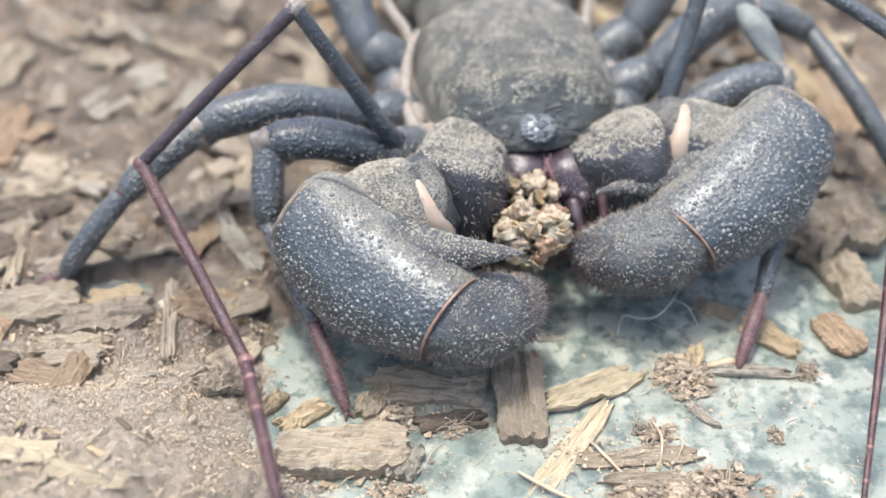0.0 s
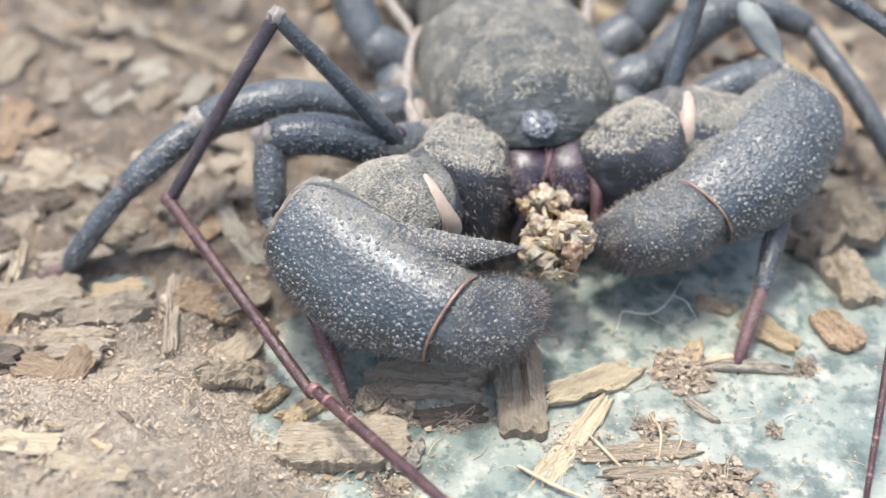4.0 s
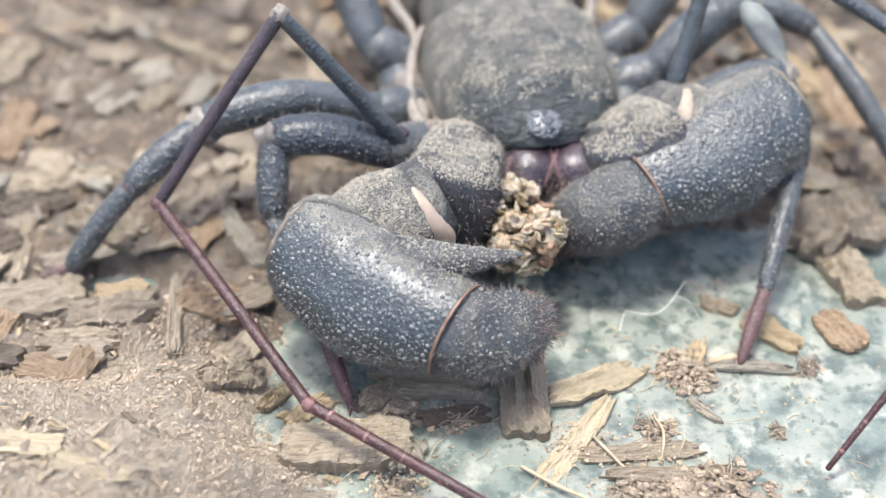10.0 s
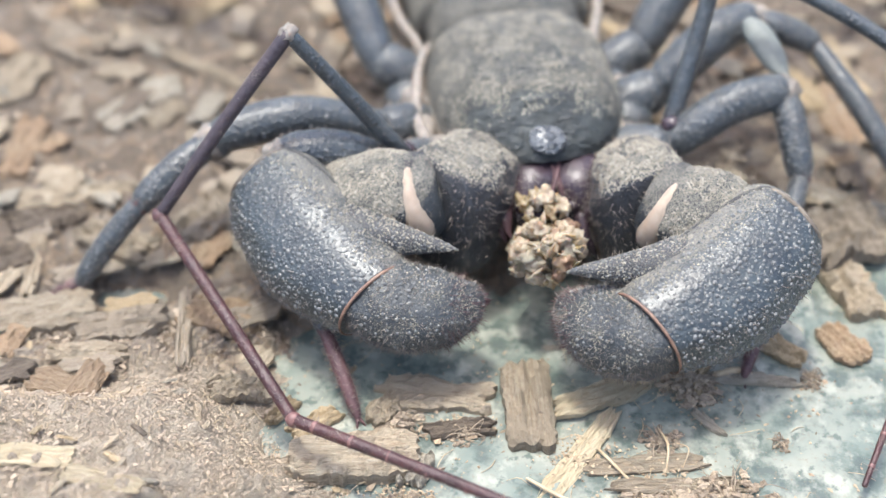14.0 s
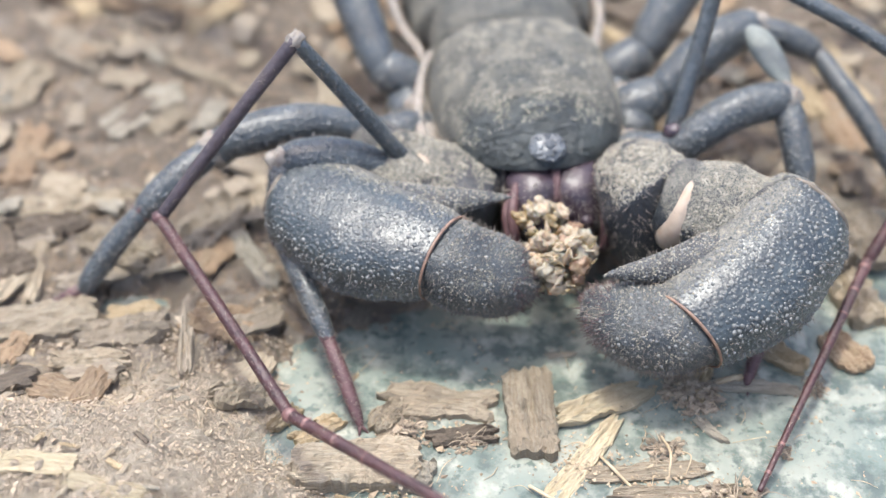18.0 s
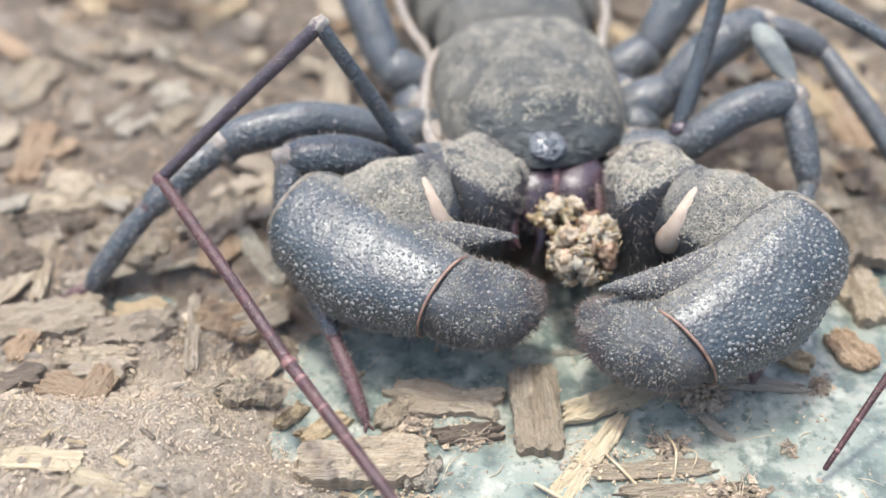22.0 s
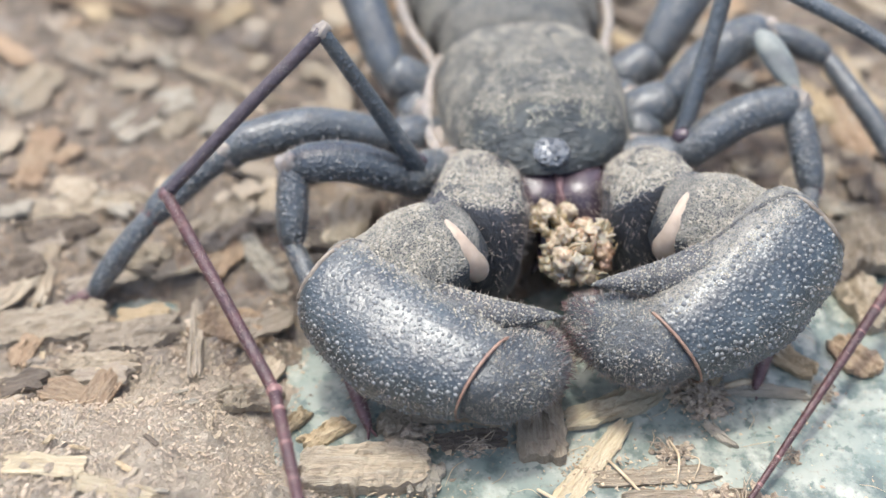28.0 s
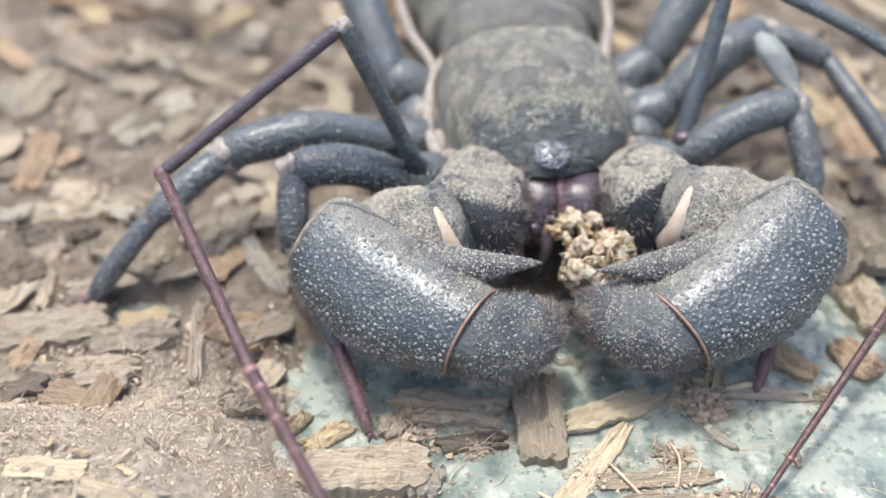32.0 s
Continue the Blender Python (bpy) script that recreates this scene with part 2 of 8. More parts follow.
def soil_material():
    n = Nodes("soil", 0.95)
    big = n.noise(0.22, 6, 0.6)
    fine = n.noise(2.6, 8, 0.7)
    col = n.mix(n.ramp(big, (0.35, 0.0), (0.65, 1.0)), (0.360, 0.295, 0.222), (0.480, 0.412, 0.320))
    # darker brown in the low spots of the noise that also drives the bump
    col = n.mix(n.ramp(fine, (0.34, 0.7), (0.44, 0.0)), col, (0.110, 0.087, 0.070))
    col = n.mix(n.ramp(n.noise(5.5, 3), (0.62, 0.0), (0.72, 0.8)), col, (0.325, 0.280, 0.215))
    back = n.math("ADD", n.math("MULTIPLY", n.math("ADD", n.axis(1), 12.0), 0.12), n.math("MULTIPLY", n.noise(0.35, 6, 0.65), 0.9))
    litter = n.noise(0.30, 7, 0.62, n.stretch(1.0, 0.8, 1.0), 0.9)
    humus = n.ramp(litter, (0.30, (0.085, 0.066, 0.052)), (0.40, (0.215, 0.168, 0.122)), (0.46, (0.130, 0.108, 0.090)), (0.52, (0.300, 0.215, 0.135)), (0.57, (0.250, 0.215, 0.182)), (0.64, (0.345, 0.290, 0.225)), (0.74, (0.170, 0.118, 0.078)))
    humus = n.mix(n.ramp(n.noise(0.9, 8, 0.7), (0.38, 0.55), (0.60, 0.0)), humus, (0.090, 0.070, 0.055))
    col = n.mix(n.ramp(back, (0.45, 0.0), (0.8, 0.85)), col, humus)
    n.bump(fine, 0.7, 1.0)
    n.bump(n.noise(9, 4), 0.16, 0.8)
    return n.colour(col).mat


def floor_material():
    n = Nodes("painted_floor", 0.4)
    big = n.noise(0.16, 4, 0.55)
    col = n.mix(n.ramp(big, (0.38, 0.0), (0.62, 1.0)), (0.142, 0.174, 0.149), (0.257, 0.268, 0.221))
    blot = n.noise(0.36, 6, 0.62)
    col = n.mix(n.ramp(blot, (0.47, 0.0), (0.60, 0.92)), col, (0.063, 0.086, 0.077))
    pale = n.noise(0.5, 4, 0.6, n.stretch(1.0, 0.8, 3.0))
    col = n.mix(n.ramp(pale, (0.53, 0.0), (0.66, 0.85)), col, (0.332, 0.340, 0.281))
    spots = n.noise(1.1, 4, 0.55)
    col = n.mix(n.ramp(spots, (0.56, 0.0), (0.65, 0.8)), col, (0.053, 0.079, 0.070))
    dirt = n.noise(2.4, 7, 0.72)
    col = n.mix(n.ramp(dirt, (0.55, 0.0), (0.69, 0.75)), col, (0.180, 0.146, 0.099))
    n.bump(n.noise(1.2, 5), 0.15, 0.4)
    return n.colour(col).mat


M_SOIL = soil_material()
M_FLOOR = floor_material()


# ---- mesh helpers, all in millimetres ----
def part(name, vf, material, parent=None, label="", smooth=True, kind=""):
    """Links vertices and faces as one mesh object under parent."""
    v, f = vf
    me = bpy.data.meshes.new(name)
    me.from_pydata([tuple(float(c) * MM for c in p) for p in v], [], f)
    me.materials.append(material)
    if smooth:
        me.polygons.foreach_set("use_smooth", [True] * len(me.polygons))
    me.update()
    ob = new(name, me)
    ob.parent = parent
    if label or kind:
        tagged(ob, label=label, kind=kind)
    return ob


def empty(name, x=0, y=0, z=0, rz=0):
    ob = new(name)
    ob.empty_display_size = 0.002
    ob.matrix_basis = pose(x * MM, y * MM, z * MM, 0, 0, rz)
    return ob


def join(*meshes):
    v, f = [], []
    for mv, mf in meshes:
        o = len(v)
        v.extend(mv)
        f.extend([tuple(i + o for i in q) for q in mf])
    return v, f


def curve(points, count):
    """A smooth curve through rows of numbers, resampled."""
    p = np.array(points, float)
    k = len(p)
    pad = np.vstack([2 * p[0] - p[1], p, 2 * p[-1] - p[-2]])
    out = []
    for u in np.linspace(0, k - 1, count):
        i = min(int(u), k - 2)
        t = u - i
        a, b, c, d = pad[i:i + 4]
        out.append(0.5 * (2 * b + (c - a) * t + (2 * a - 5 * b + 4 * c - d) * t * t + (3 * b - 3 * c + d - a) * t ** 3))
    return np.array(out)


def loft(stations, rings=24, seg=28, power=2.0, rough=0.0, seed=0):
    """A body along x: stations of x, y centre, z centre, y radius, z radius; closed at both ends."""
    st = curve(stations, rings)
    v = []
    for x, yc, zc, ry, rz in st:
        for j in range(seg):
            a = 2 * math.pi * j / seg
            ca, sa = math.cos(a), math.sin(a)
            e = 2.0 / power
            y = yc + max(ry, 0.02) * math.copysign(abs(ca) ** e, ca)
            z = zc + max(rz, 0.02) * math.copysign(abs(sa) ** e, sa)
            if rough:
                d = noise.noise(Vector((x * 0.6 + seed, y * 0.6, z * 0.6))) * rough + noise.noise(Vector((x * 2 + seed, y * 2, z * 2))) * rough * 0.4
                y += d * ca
                z += d * sa
            v.append((x, y, z))
    f = [(i * seg + j, i * seg + (j + 1) % seg, (i + 1) * seg + (j + 1) % seg, (i + 1) * seg + j) for i in range(rings - 1) for j in range(seg)]
    f = [tuple(reversed(q)) for q in f]
    f.append(tuple(range(seg)))
    f.append(tuple(reversed(range((rings - 1) * seg, rings * seg))))
    return v, f


def tube(points, radii, rings=16, seg=12, flat=1.0):
    """A tapering tube along points, with round ends."""
    rows = curve([(*p, r) for p, r in zip(points, radii)], rings)
    pts, rad = rows[:, :3], np.maximum(rows[:, 3], 0.01)
    d0 = (pts[0] - pts[1]) / np.linalg.norm(pts[0] - pts[1])
    d1 = (pts[-1] - pts[-2]) / np.linalg.norm(pts[-1] - pts[-2])
    pts = np.vstack([pts[0] + d0 * rad[0] * 0.6, pts[0] + d0 * rad[0] * 0.4, pts, pts[-1] + d1 * rad[-1] * 0.4, pts[-1] + d1 * rad[-1] * 0.6])
    rad = np.concatenate([[rad[0] * 0.25, rad[0] * 0.75], rad, [rad[-1] * 0.75, rad[-1] * 0.25]])
    k = len(pts)
    v = []
    for i in range(k):
        d = pts[min(i + 1, k - 1)] - pts[max(i - 1, 0)]
        d = d / np.linalg.norm(d)
        up = np.array((0, 0, 1.0)) if abs(d[2]) < 0.95 else np.array((0, 1.0, 0))
        s = np.cross(d, up)
        s /= np.linalg.norm(s)
        u = np.cross(s, d)
        for j in range(seg):
            a = 2 * math.pi * j / seg
            v.append(tuple(pts[i] + rad[i] * (math.cos(a) * s + flat * math.sin(a) * u)))
    f = [(i * seg + j, i * seg + (j + 1) % seg, (i + 1) * seg + (j + 1) % seg, (i + 1) * seg + j) for i in range(k - 1) for j in range(seg)]
    f.append(tuple(reversed(range(seg))))
    f.append(tuple(range((k - 1) * seg, k * seg)))
    return v, f


def ball(c, r, rings=10, seg=14, rough=0.0, seed=0.0):
    """An ellipsoid with centre c and radii r, roughened by noise."""
    v, f = [], []
    for i in range(rings + 1):
        th = math.pi * (0.02 + 0.96 * i / rings)
        for j in range(seg):
            a = 2 * math.pi * j / seg
            n = Vector((math.sin(th) * math.cos(a), math.sin(th) * math.sin(a), math.cos(th)))
            k = 1 + (noise.noise(n * 1.7 + Vector((seed, seed * 0.7, 0))) + 0.5 * noise.noise(n * 4 + Vector((seed, 3, 0)))) * rough
            v.append((c[0] + r[0] * n.x * k, c[1] + r[1] * n.y * k, c[2] + r[2] * n.z * k))
    for i in range(rings):
        for j in range(seg):
            f.append((i * seg + j, (i + 1) * seg + j, (i + 1) * seg + (j + 1) % seg, i * seg + (j + 1) % seg))
    f.append(tuple(range(seg)))
    f.append(tuple(reversed(range(rings * seg, (rings + 1) * seg))))
    return v, f


def mirrored(vf):
    v, f = vf
    return [(x, -y, z) for x, y, z in v], [tuple(reversed(q)) for q in f]


def on_surface(vf, count, rng, accept):
    """Random points on a mesh with their normals, where accept(point, normal) holds."""
    v = np.array(vf[0])
    quads = np.array([q for q in vf[1] if len(q) == 4])
    a, b, c, d = (v[quads[:, i]] for i in range(4))
    nrm = np.cross(c - a, d - b)
    if (nrm * (a + c - 2 * v.mean(axis=0))).sum() < 0:
        nrm = -nrm
    area = np.linalg.norm(nrm, axis=1)
    pick = rng.choice(len(quads), size=count * 4, p=area / area.sum())
    out = []
    for q in pick:
        u, w = rng.random(2)
        p = (a[q] * (1 - u) + b[q] * u) * (1 - w) + (d[q] * (1 - u) + c[q] * u) * w
        n = nrm[q] / max(area[q], 1e-9)
        if accept(p, n):
            out.append((p, n))
            if len(out) == count:
                break
    return out


def spread(spots, gap):
    """Keeps of the spots those at least gap apart."""
    kept = np.zeros((0, 3))
    out = []
    for p, n in spots:
        if not len(kept) or ((kept - p) ** 2).sum(axis=1).min() > gap * gap:
            kept = np.vstack([kept, p])
            out.append((p, n))
    return out


def bumps(spots, size, rng):
    """Small rounded granules on a surface, as one mesh."""
    v, f = [], []
    for p, n in spots:
        t = np.cross(n, (0.3, 0.5, 0.8))
        t /= np.linalg.norm(t)
        b = np.cross(n, t)
        r = size * (0.35 + 1.15 * rng.random() ** 1.4)
        o = len(v)
        for ring, hgt in ((1.0, -0.1), (0.7, 0.42)):
            for j in range(6):
                a = j * math.pi / 3
                v.append(tuple(p + r * ring * (math.cos(a) * t + math.sin(a) * b) + n * r * hgt))
        v.append(tuple(p + n * r * 0.65))
        for j in range(6):
            k = (j + 1) % 6
            f.append((o + j, o + k, o + 6 + k, o + 6 + j))
            f.append((o + 6 + j, o + 6 + k, o + 12))
    return v, f


def bristles(spots, length, rng, lean=(0, 0, 0), thick=0.023):
    """Stiff short hairs on a surface, as one mesh."""
    v, f = [], []
    for p, n in spots:
        d = n + np.array(lean) + rng.normal(0, 0.3, 3)
        d /= np.linalg.norm(d)
        t = np.cross(d, (0.3, 0.5, 0.8))
        t /= np.linalg.norm(t)
        b = np.cross(d, t)
        ln = length * rng.uniform(0.5, 1.3)
        o = len(v)
        for j in range(3):
            a = j * 2 * math.pi / 3
            v.append(tuple(p - n * 0.03 + thick * (math.cos(a) * t + math.sin(a) * b)))
        v.append(tuple(p + d * ln))
        f.extend(((o, o + 1, o + 3), (o + 1, o + 2, o + 3), (o + 2, o, o + 3)))
    return v, f


# ---- the tank's floor, soil and sides ----
def soil_height(x, y):
    """How high the soil lies over the painted floor, in mm; below zero where the floor is bare."""
    p = Vector((x * 0.09, y * 0.09, 0.3))
    n = noise.noise(p) * 1.0 + noise.noise(p * 2.7) * 0.5 + noise.noise(p * 7) * 0.25
    # bare strip under the animal and to its right
    left_edge = -11.8 + 0.25 * (y + 6)
    bare = min((x - left_edge) / 5.0, (0.5 - y + 0.30 * (x - 8)) / 4.0, 1.5)
    mound = math.exp(-(((x + 24 + 1.6 * noise.noise(Vector((x * 0.3, y * 0.45, 4)))) / 15.0) ** 2 + ((y + 20.5) / 7.0) ** 2) ** 2.6) * 3.1
    heap = math.exp(-(((x + 7) / 6) ** 2 + ((y + 20.5) / 3.2) ** 2) ** 1.5) * 1.6
    corner = math.exp(-(((x - 15) / 9) ** 2 + ((y + 26) / 3.5) ** 2) ** 2) * 2.6
    hollow = math.exp(-((x + 20.5) / 3.2) ** 2 - ((y + 3.2) / 1.6) ** 2) * 2.0 + math.exp(-((x + 13.2) / 2.4) ** 2 - ((y + 9.2) / 1.2) ** 2) * 1.4
    return 1.1 - hollow - 2.0 * max(bare, -0.3) + n * 0.55 + mound + heap + corner


def grid_sheet(x0, x1, y0, y1, step, fz):
    xs = np.arange(x0, x1 + step * 0.5, step)
    ys = np.arange(y0, y1 + step * 0.5, step)
    v = [(x, y, fz(x, y)) for y in ys for x in xs]
    w = len(xs)
    f = [(j * w + i, j * w + i + 1, (j + 1) * w + i + 1, (j + 1) * w + i) for j in range(len(ys) - 1) for i in range(w - 1)]
    return v, f


def build_setting():
    flo = part("floor", grid_sheet(-160, 160, -120, 200, 10, lambda x, y: 0.0), M_FLOOR)
    tagged(flo, "pale turquoise painted tank floor with dark blotches", "floor", kind="structure")

    def near(x, y):
        fine = noise.noise(Vector((x * 0.6, y * 0.6, 5))) * 0.40 + abs(noise.noise(Vector((x * 1.0, y * 1.0, 7)))) * 0.9 + noise.noise(Vector((x * 2.6, y * 2.6, 9))) * 0.22
        return soil_height(x, y) + fine - 0.55
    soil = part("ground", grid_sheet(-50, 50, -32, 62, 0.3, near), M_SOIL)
    tagged(soil, "dry crumbly brown soil over the tank floor", "soil", kind="structure")

    def far(x, y):
        if -49 < x < 49 and -31 < y < 61:
            return -1.0
        return 1.2 + noise.noise(Vector((x * 0.1, y * 0.1, 0))) * 1.4
    part_far = part("ground", grid_sheet(-160, 160, -120, 200, 4, far), M_SOIL)
    tagged(part_far, "dry brown soil spread round the tank floor", "soil", kind="structure")


    # plain tank sides
    for nm, x, y, lx, ly in (("wall_west", -162, 40, 4, 328), ("wall_east", 162, 40, 4, 328), ("wall_south", 0, -122, 320, 4), ("wall_north", 0, 202, 320, 4)):
        bm = bmesh.new()
        bmesh.ops.create_cube(bm, size=1.0, matrix=Matrix.Translation((x * MM, y * MM, 0.0165)) @ Matrix.Diagonal((lx * MM, ly * MM, 0.041, 1)))
        bmesh.ops.bevel(bm, geom=bm.edges[:], offset=0.0008, segments=2, affect="EDGES")
        me = bpy.data.meshes.new(nm)
        bm.to_mesh(me)
        bm.free()
        me.materials.append(M_FLOOR)
        tagged(new(nm, me), "pale turquoise painted tank side", "tank wall", kind="structure")


build_setting()

# ---- the whip scorpion ----
rng = np.random.default_rng(7)
scorpion = empty("whip_scorpion")
tagged(scorpion, "black dusty whip scorpion feeding with folded claw arms", "whip scorpion")


def outline(s, table):
    xs = [a for a, _ in table]
    return float(np.interp(s, xs, [b for _, b in table]))


CARAPACE_WIDTH = ((-0.4, 5.0), (0.4, 5.7), (2, 6.3), (4.5, 6.55), (7, 6.45), (9, 6.25), (10.8, 5.85), (12, 5.3), (13, 4.4), (13.8, 3.4), (14.4, 2.3), (14.8, 1.25), (15.0, 0.3))
CARAPACE_TOP = ((-0.4, 10.6), (1, 11.6), (4, 12.4), (8, 12.5), (10.6, 12.1), (11.8, 11.6), (12.8, 11.0), (13.6, 10.4), (14.3, 9.8), (14.8, 9.2), (15.0, 8.9))


def shield_edge(s):
    return 7.6 + 1.2 * max(0.0, (s - 8.0) / 7.0) ** 2


def carapace_mesh():
    """A domed shield, x forwards; its edge curls under."""
    v, f = [], []
    rows, cols = 110, 72
    for i in range(rows + 1):
        s = -0.4 + 15.4 * i / rows
        w, top = outline(s, CARAPACE_WIDTH), outline(s, CARAPACE_TOP)
        for j in range(cols + 1):
            u = -1 + 2 * j / cols
            edge = shield_edge(s)
            z = edge + (top - edge) * (1 - abs(u) ** 3.0) ** 0.55
            # a shallow middle furrow, side dimples and a front ridge
            z -= 0.32 * math.exp(-(u * w / 0.7) ** 2) * math.exp(-((s - 5.5) / 3.0) ** 2)
            for sgn in (-1, 1):
                z -= 0.40 * math.exp(-((u * w - sgn * 2.6) / 1.1) ** 2 - ((s - 11.8) / 1.5) ** 2)
                z -= 0.30 * math.exp(-((u * w - sgn * 3.4) / 1.4) ** 2 - ((s - 6.0) / 0.9) ** 2)
                z += 0.18 * math.exp(-((u * w - sgn * 5.0) / 0.7) ** 2 - ((s - 9.3) / 1.0) ** 2)
            z += 0.16 * noise.noise(Vector((s * 0.7, u * w * 0.7, 2))) + 0.10 * noise.noise(Vector((s * 2, u * w * 1.1, 4))) * (1 - u * u)
            # the steep front is crumpled
            z += (0.09 * noise.noise(Vector((s * 2.6, u * w * 1.5, 8))) + 0.07 * noise.noise(Vector((s * 5, u * w * 3.4, 8)))) * min(1.0, max(0.0, (s - 10.2) / 1.5)) * (1 - u * u)
            v.append((s, u * w, z))
    n = cols + 1
    f = [(i * n + j, (i + 1) * n + j, (i + 1) * n + j + 1, i * n + j + 1) for i in range(rows) for j in range(cols)]
    return v, [tuple(reversed(q)) for q in f]


def build_body():
    shield = part("carapace", carapace_mesh(), M_CARAPACE, scorpion, "black carapace dusted with tan soil")
    side = [(s, outline(s, CARAPACE_WIDTH), shield_edge(s) - 0.05) for s in np.linspace(-0.3, 13.2, 24)]
    for sgn in (-1, 1):
        part("rim", tube([(s, sgn * w, z) for s, w, z in side], [0.16] * len(side), 60, 6), M_RIM, shield, "thin tan rim")
    mound = part("eye_mound", ball((0, 0, 0), (1.05, 1.2, 0.4), 18, 26, 0.15, 3.0), M_EYE, shield, "shiny black eye mound")
    mound.matrix_basis = pose(14.1 * MM, 0, 10.0 * MM, 0, 26, 0)
    spots = on_surface(carapace_mesh(), 4200, rng, lambda p, n: 1 < p[0] < 12.6 and abs(n[2]) > 0.3 and noise.noise(Vector((p[0] * 0.5, p[1] * 0.9, 3))) + 0.6 * noise.noise(Vector((p[0] * 1.6, p[1] * 2.5, 6))) > -0.05)
    spots = [(p, n if n[2] > 0 else -n) for p, n in spots]
    part("dust", bumps(spots, 0.062, rng), M_DUST_GRAIN, shield, "tan dust grains", kind="stuff")
    # pale skin below the shield's edge, and the body under it
    part("prosoma", loft([(-1, 0, 5.0, 4.6, 2.2), (1, 0, 5.4, 6.1, 2.6), (6, 0, 5.4, 6.4, 2.6), (10, 0, 5.6, 5.2, 2.4), (13, 0, 5.9, 3.4, 2.2), (15.4, 0, 6.2, 1.6, 1.6)], 30, 30, 2.4, 0.25), M_SKIN_PALE, scorpion, "pale wrinkled skin below the carapace").matrix_basis = BODY_POSE
    shield.matrix_basis = BODY_POSE
    # abdomen: overlapping back plates
    for i in range(9):
        s0 = -0.2 - 3.6 * i
        w0 = outline(-s0, ((0, 5.6), (4, 6.9), (10, 7.8), (20, 7.6), (28, 6.0), (34, 3.6)))
        plate = loft([(s0 + 0.3, 0, 7.6, w0 * 0.90, 3.0), (s0 - 0.2, 0, 7.7, w0 * 0.97, 3.5), (s0 - 2.2, 0, 7.8, w0, 3.9), (s0 - 3.9, 0, 7.7, w0 * 0.99, 3.7), (s0 - 4.1, 0, 7.6, w0 * 0.9, 3.2)], 16, 36, 2.2, 0.12, i)
        part("tergite", plate, M_CARAPACE, scorpion, "dark dusty abdomen plate").matrix_basis = BODY_POSE
    for sgn in (-1, 1):
        part("pleura", tube([(1.5, sgn * 6.0, 7.6), (-1.5, sgn * 6.6, 7.9), (-5, sgn * 7.5, 7.8), (-12, sgn * 8.0, 7.6), (-24, sgn * 7.0, 7.4)], [0.28, 0.42, 0.42, 0.4, 0.3], 26, 10), M_SKIN_PALE, scorpion, "cream pleated side skin").matrix_basis = BODY_POSE
        folds = [(s, sgn * (outline(s, CARAPACE_WIDTH) + 0.65 + 0.25 * math.sin(s * 2.1)), 7.1 + 0.2 * math.sin(s * 1.3)) for s in np.linspace(0.5, 13.5, 14)]
        part("side_fold", tube(folds, [0.78 + 0.25 * math.sin(i * 1.9) for i in range(14)], 60, 12), M_SKIN_PALE, scorpion, "pale wrinkled skin fold").matrix_basis = BODY_POSE
    return shield


M_CARAPACE = cuticle("carapace_shell", (0.026, 0.030, 0.029), (0.062, 0.069, 0.064), 0.40, 0.76, (0, 14.3, 10.8), patchy=0.42, wrinkles=0.5)
M_DUST_GRAIN = plain("dust_grain", (0.15, 0.138, 0.108), (0.33, 0.305, 0.245), 3.0, 0.9, 0.0)
BODY_POSE = pose(4.3 * MM, 15.0 * MM, 0, 0, 0, -83.9)
CARAPACE = build_body()


def build_jaws():
    """The two chelicerae between the claw arms: smooth bulbs, each with a knobbed end, a fang and hairy flaps."""
    made = []
    for sgn in (-1, 1):
        base = loft([(-2.6, 0, -1.6, 1.1, 0.8), (-1.5, 0, -1.0, 1.7, 1.2), (-0.2, 0, -0.5, 1.95, 1.5), (1.2, 0, -0.3, 1.8, 1.55), (2.5, 0.1 * sgn, -0.45, 1.25, 1.25), (3.2, 0.15 * sgn, -0.8, 0.75, 0.8), (3.5, 0.15 * sgn, -1.0, 0.3, 0.3)], 34, 32, 2.1, 0.14, 4 + sgn)
        jaw = part("chelicera", base, M_JAW, scorpion, "glossy dark purple jaw")
        part("knob", ball((2.75, 0.35 * sgn, 0.35), (0.55, 0.5, 0.45), 12, 16, 0.12, sgn + 2.0), M_JAW, jaw)
        part("knob", ball((2.2, -0.75 * sgn, 0.55), (0.42, 0.4, 0.36), 12, 16, 0.12, sgn + 8.0), M_JAW, jaw)
        part("groove_skin", tube([(-0.6, -1.5 * sgn, 0.75), (0.8, -1.35 * sgn, 0.85), (2.0, -1.15 * sgn, 0.5)], [0.12, 0.2, 0.1], 12, 8), M_FOOT, jaw, "reddish soft skin between the jaws")
        part("fang", tube([(2.9, -0.3 * sgn, 0.1), (4.1, -0.35 * sgn, 0.0), (5.1, 0.05 * sgn, -0.5), (5.7, 0.4 * sgn, -1.2)], [0.55, 0.42, 0.26, 0.05], 18, 12), M_JAW, jaw, "dark curved fang")
        for k, (a, b) in enumerate(((1.25, 0.8), (1.55, 0.2))):
            part("flap", tube([(0.6 + 0.3 * k, a * sgn, b), (2.4, (a + 0.3) * sgn, b - 0.1), (4.0, (a + 0.15) * sgn, b - 0.7), (4.6, (a - 0.2) * sgn, b - 1.1)], [0.22, 0.38, 0.28, 0.08], 16, 10, 0.7), M_FOOT, jaw, "reddish brown mouth flap")
        spots = on_surface(base, 260, rng, lambda p, n: p[0] > 0.6 and n[2] > -0.4)
        part("bristle_coat", bristles(spots, 0.75, rng, (0.5, 0, 0.1)), M_BRISTLE, jaw, kind="stuff")
        made.append(jaw)
    return made


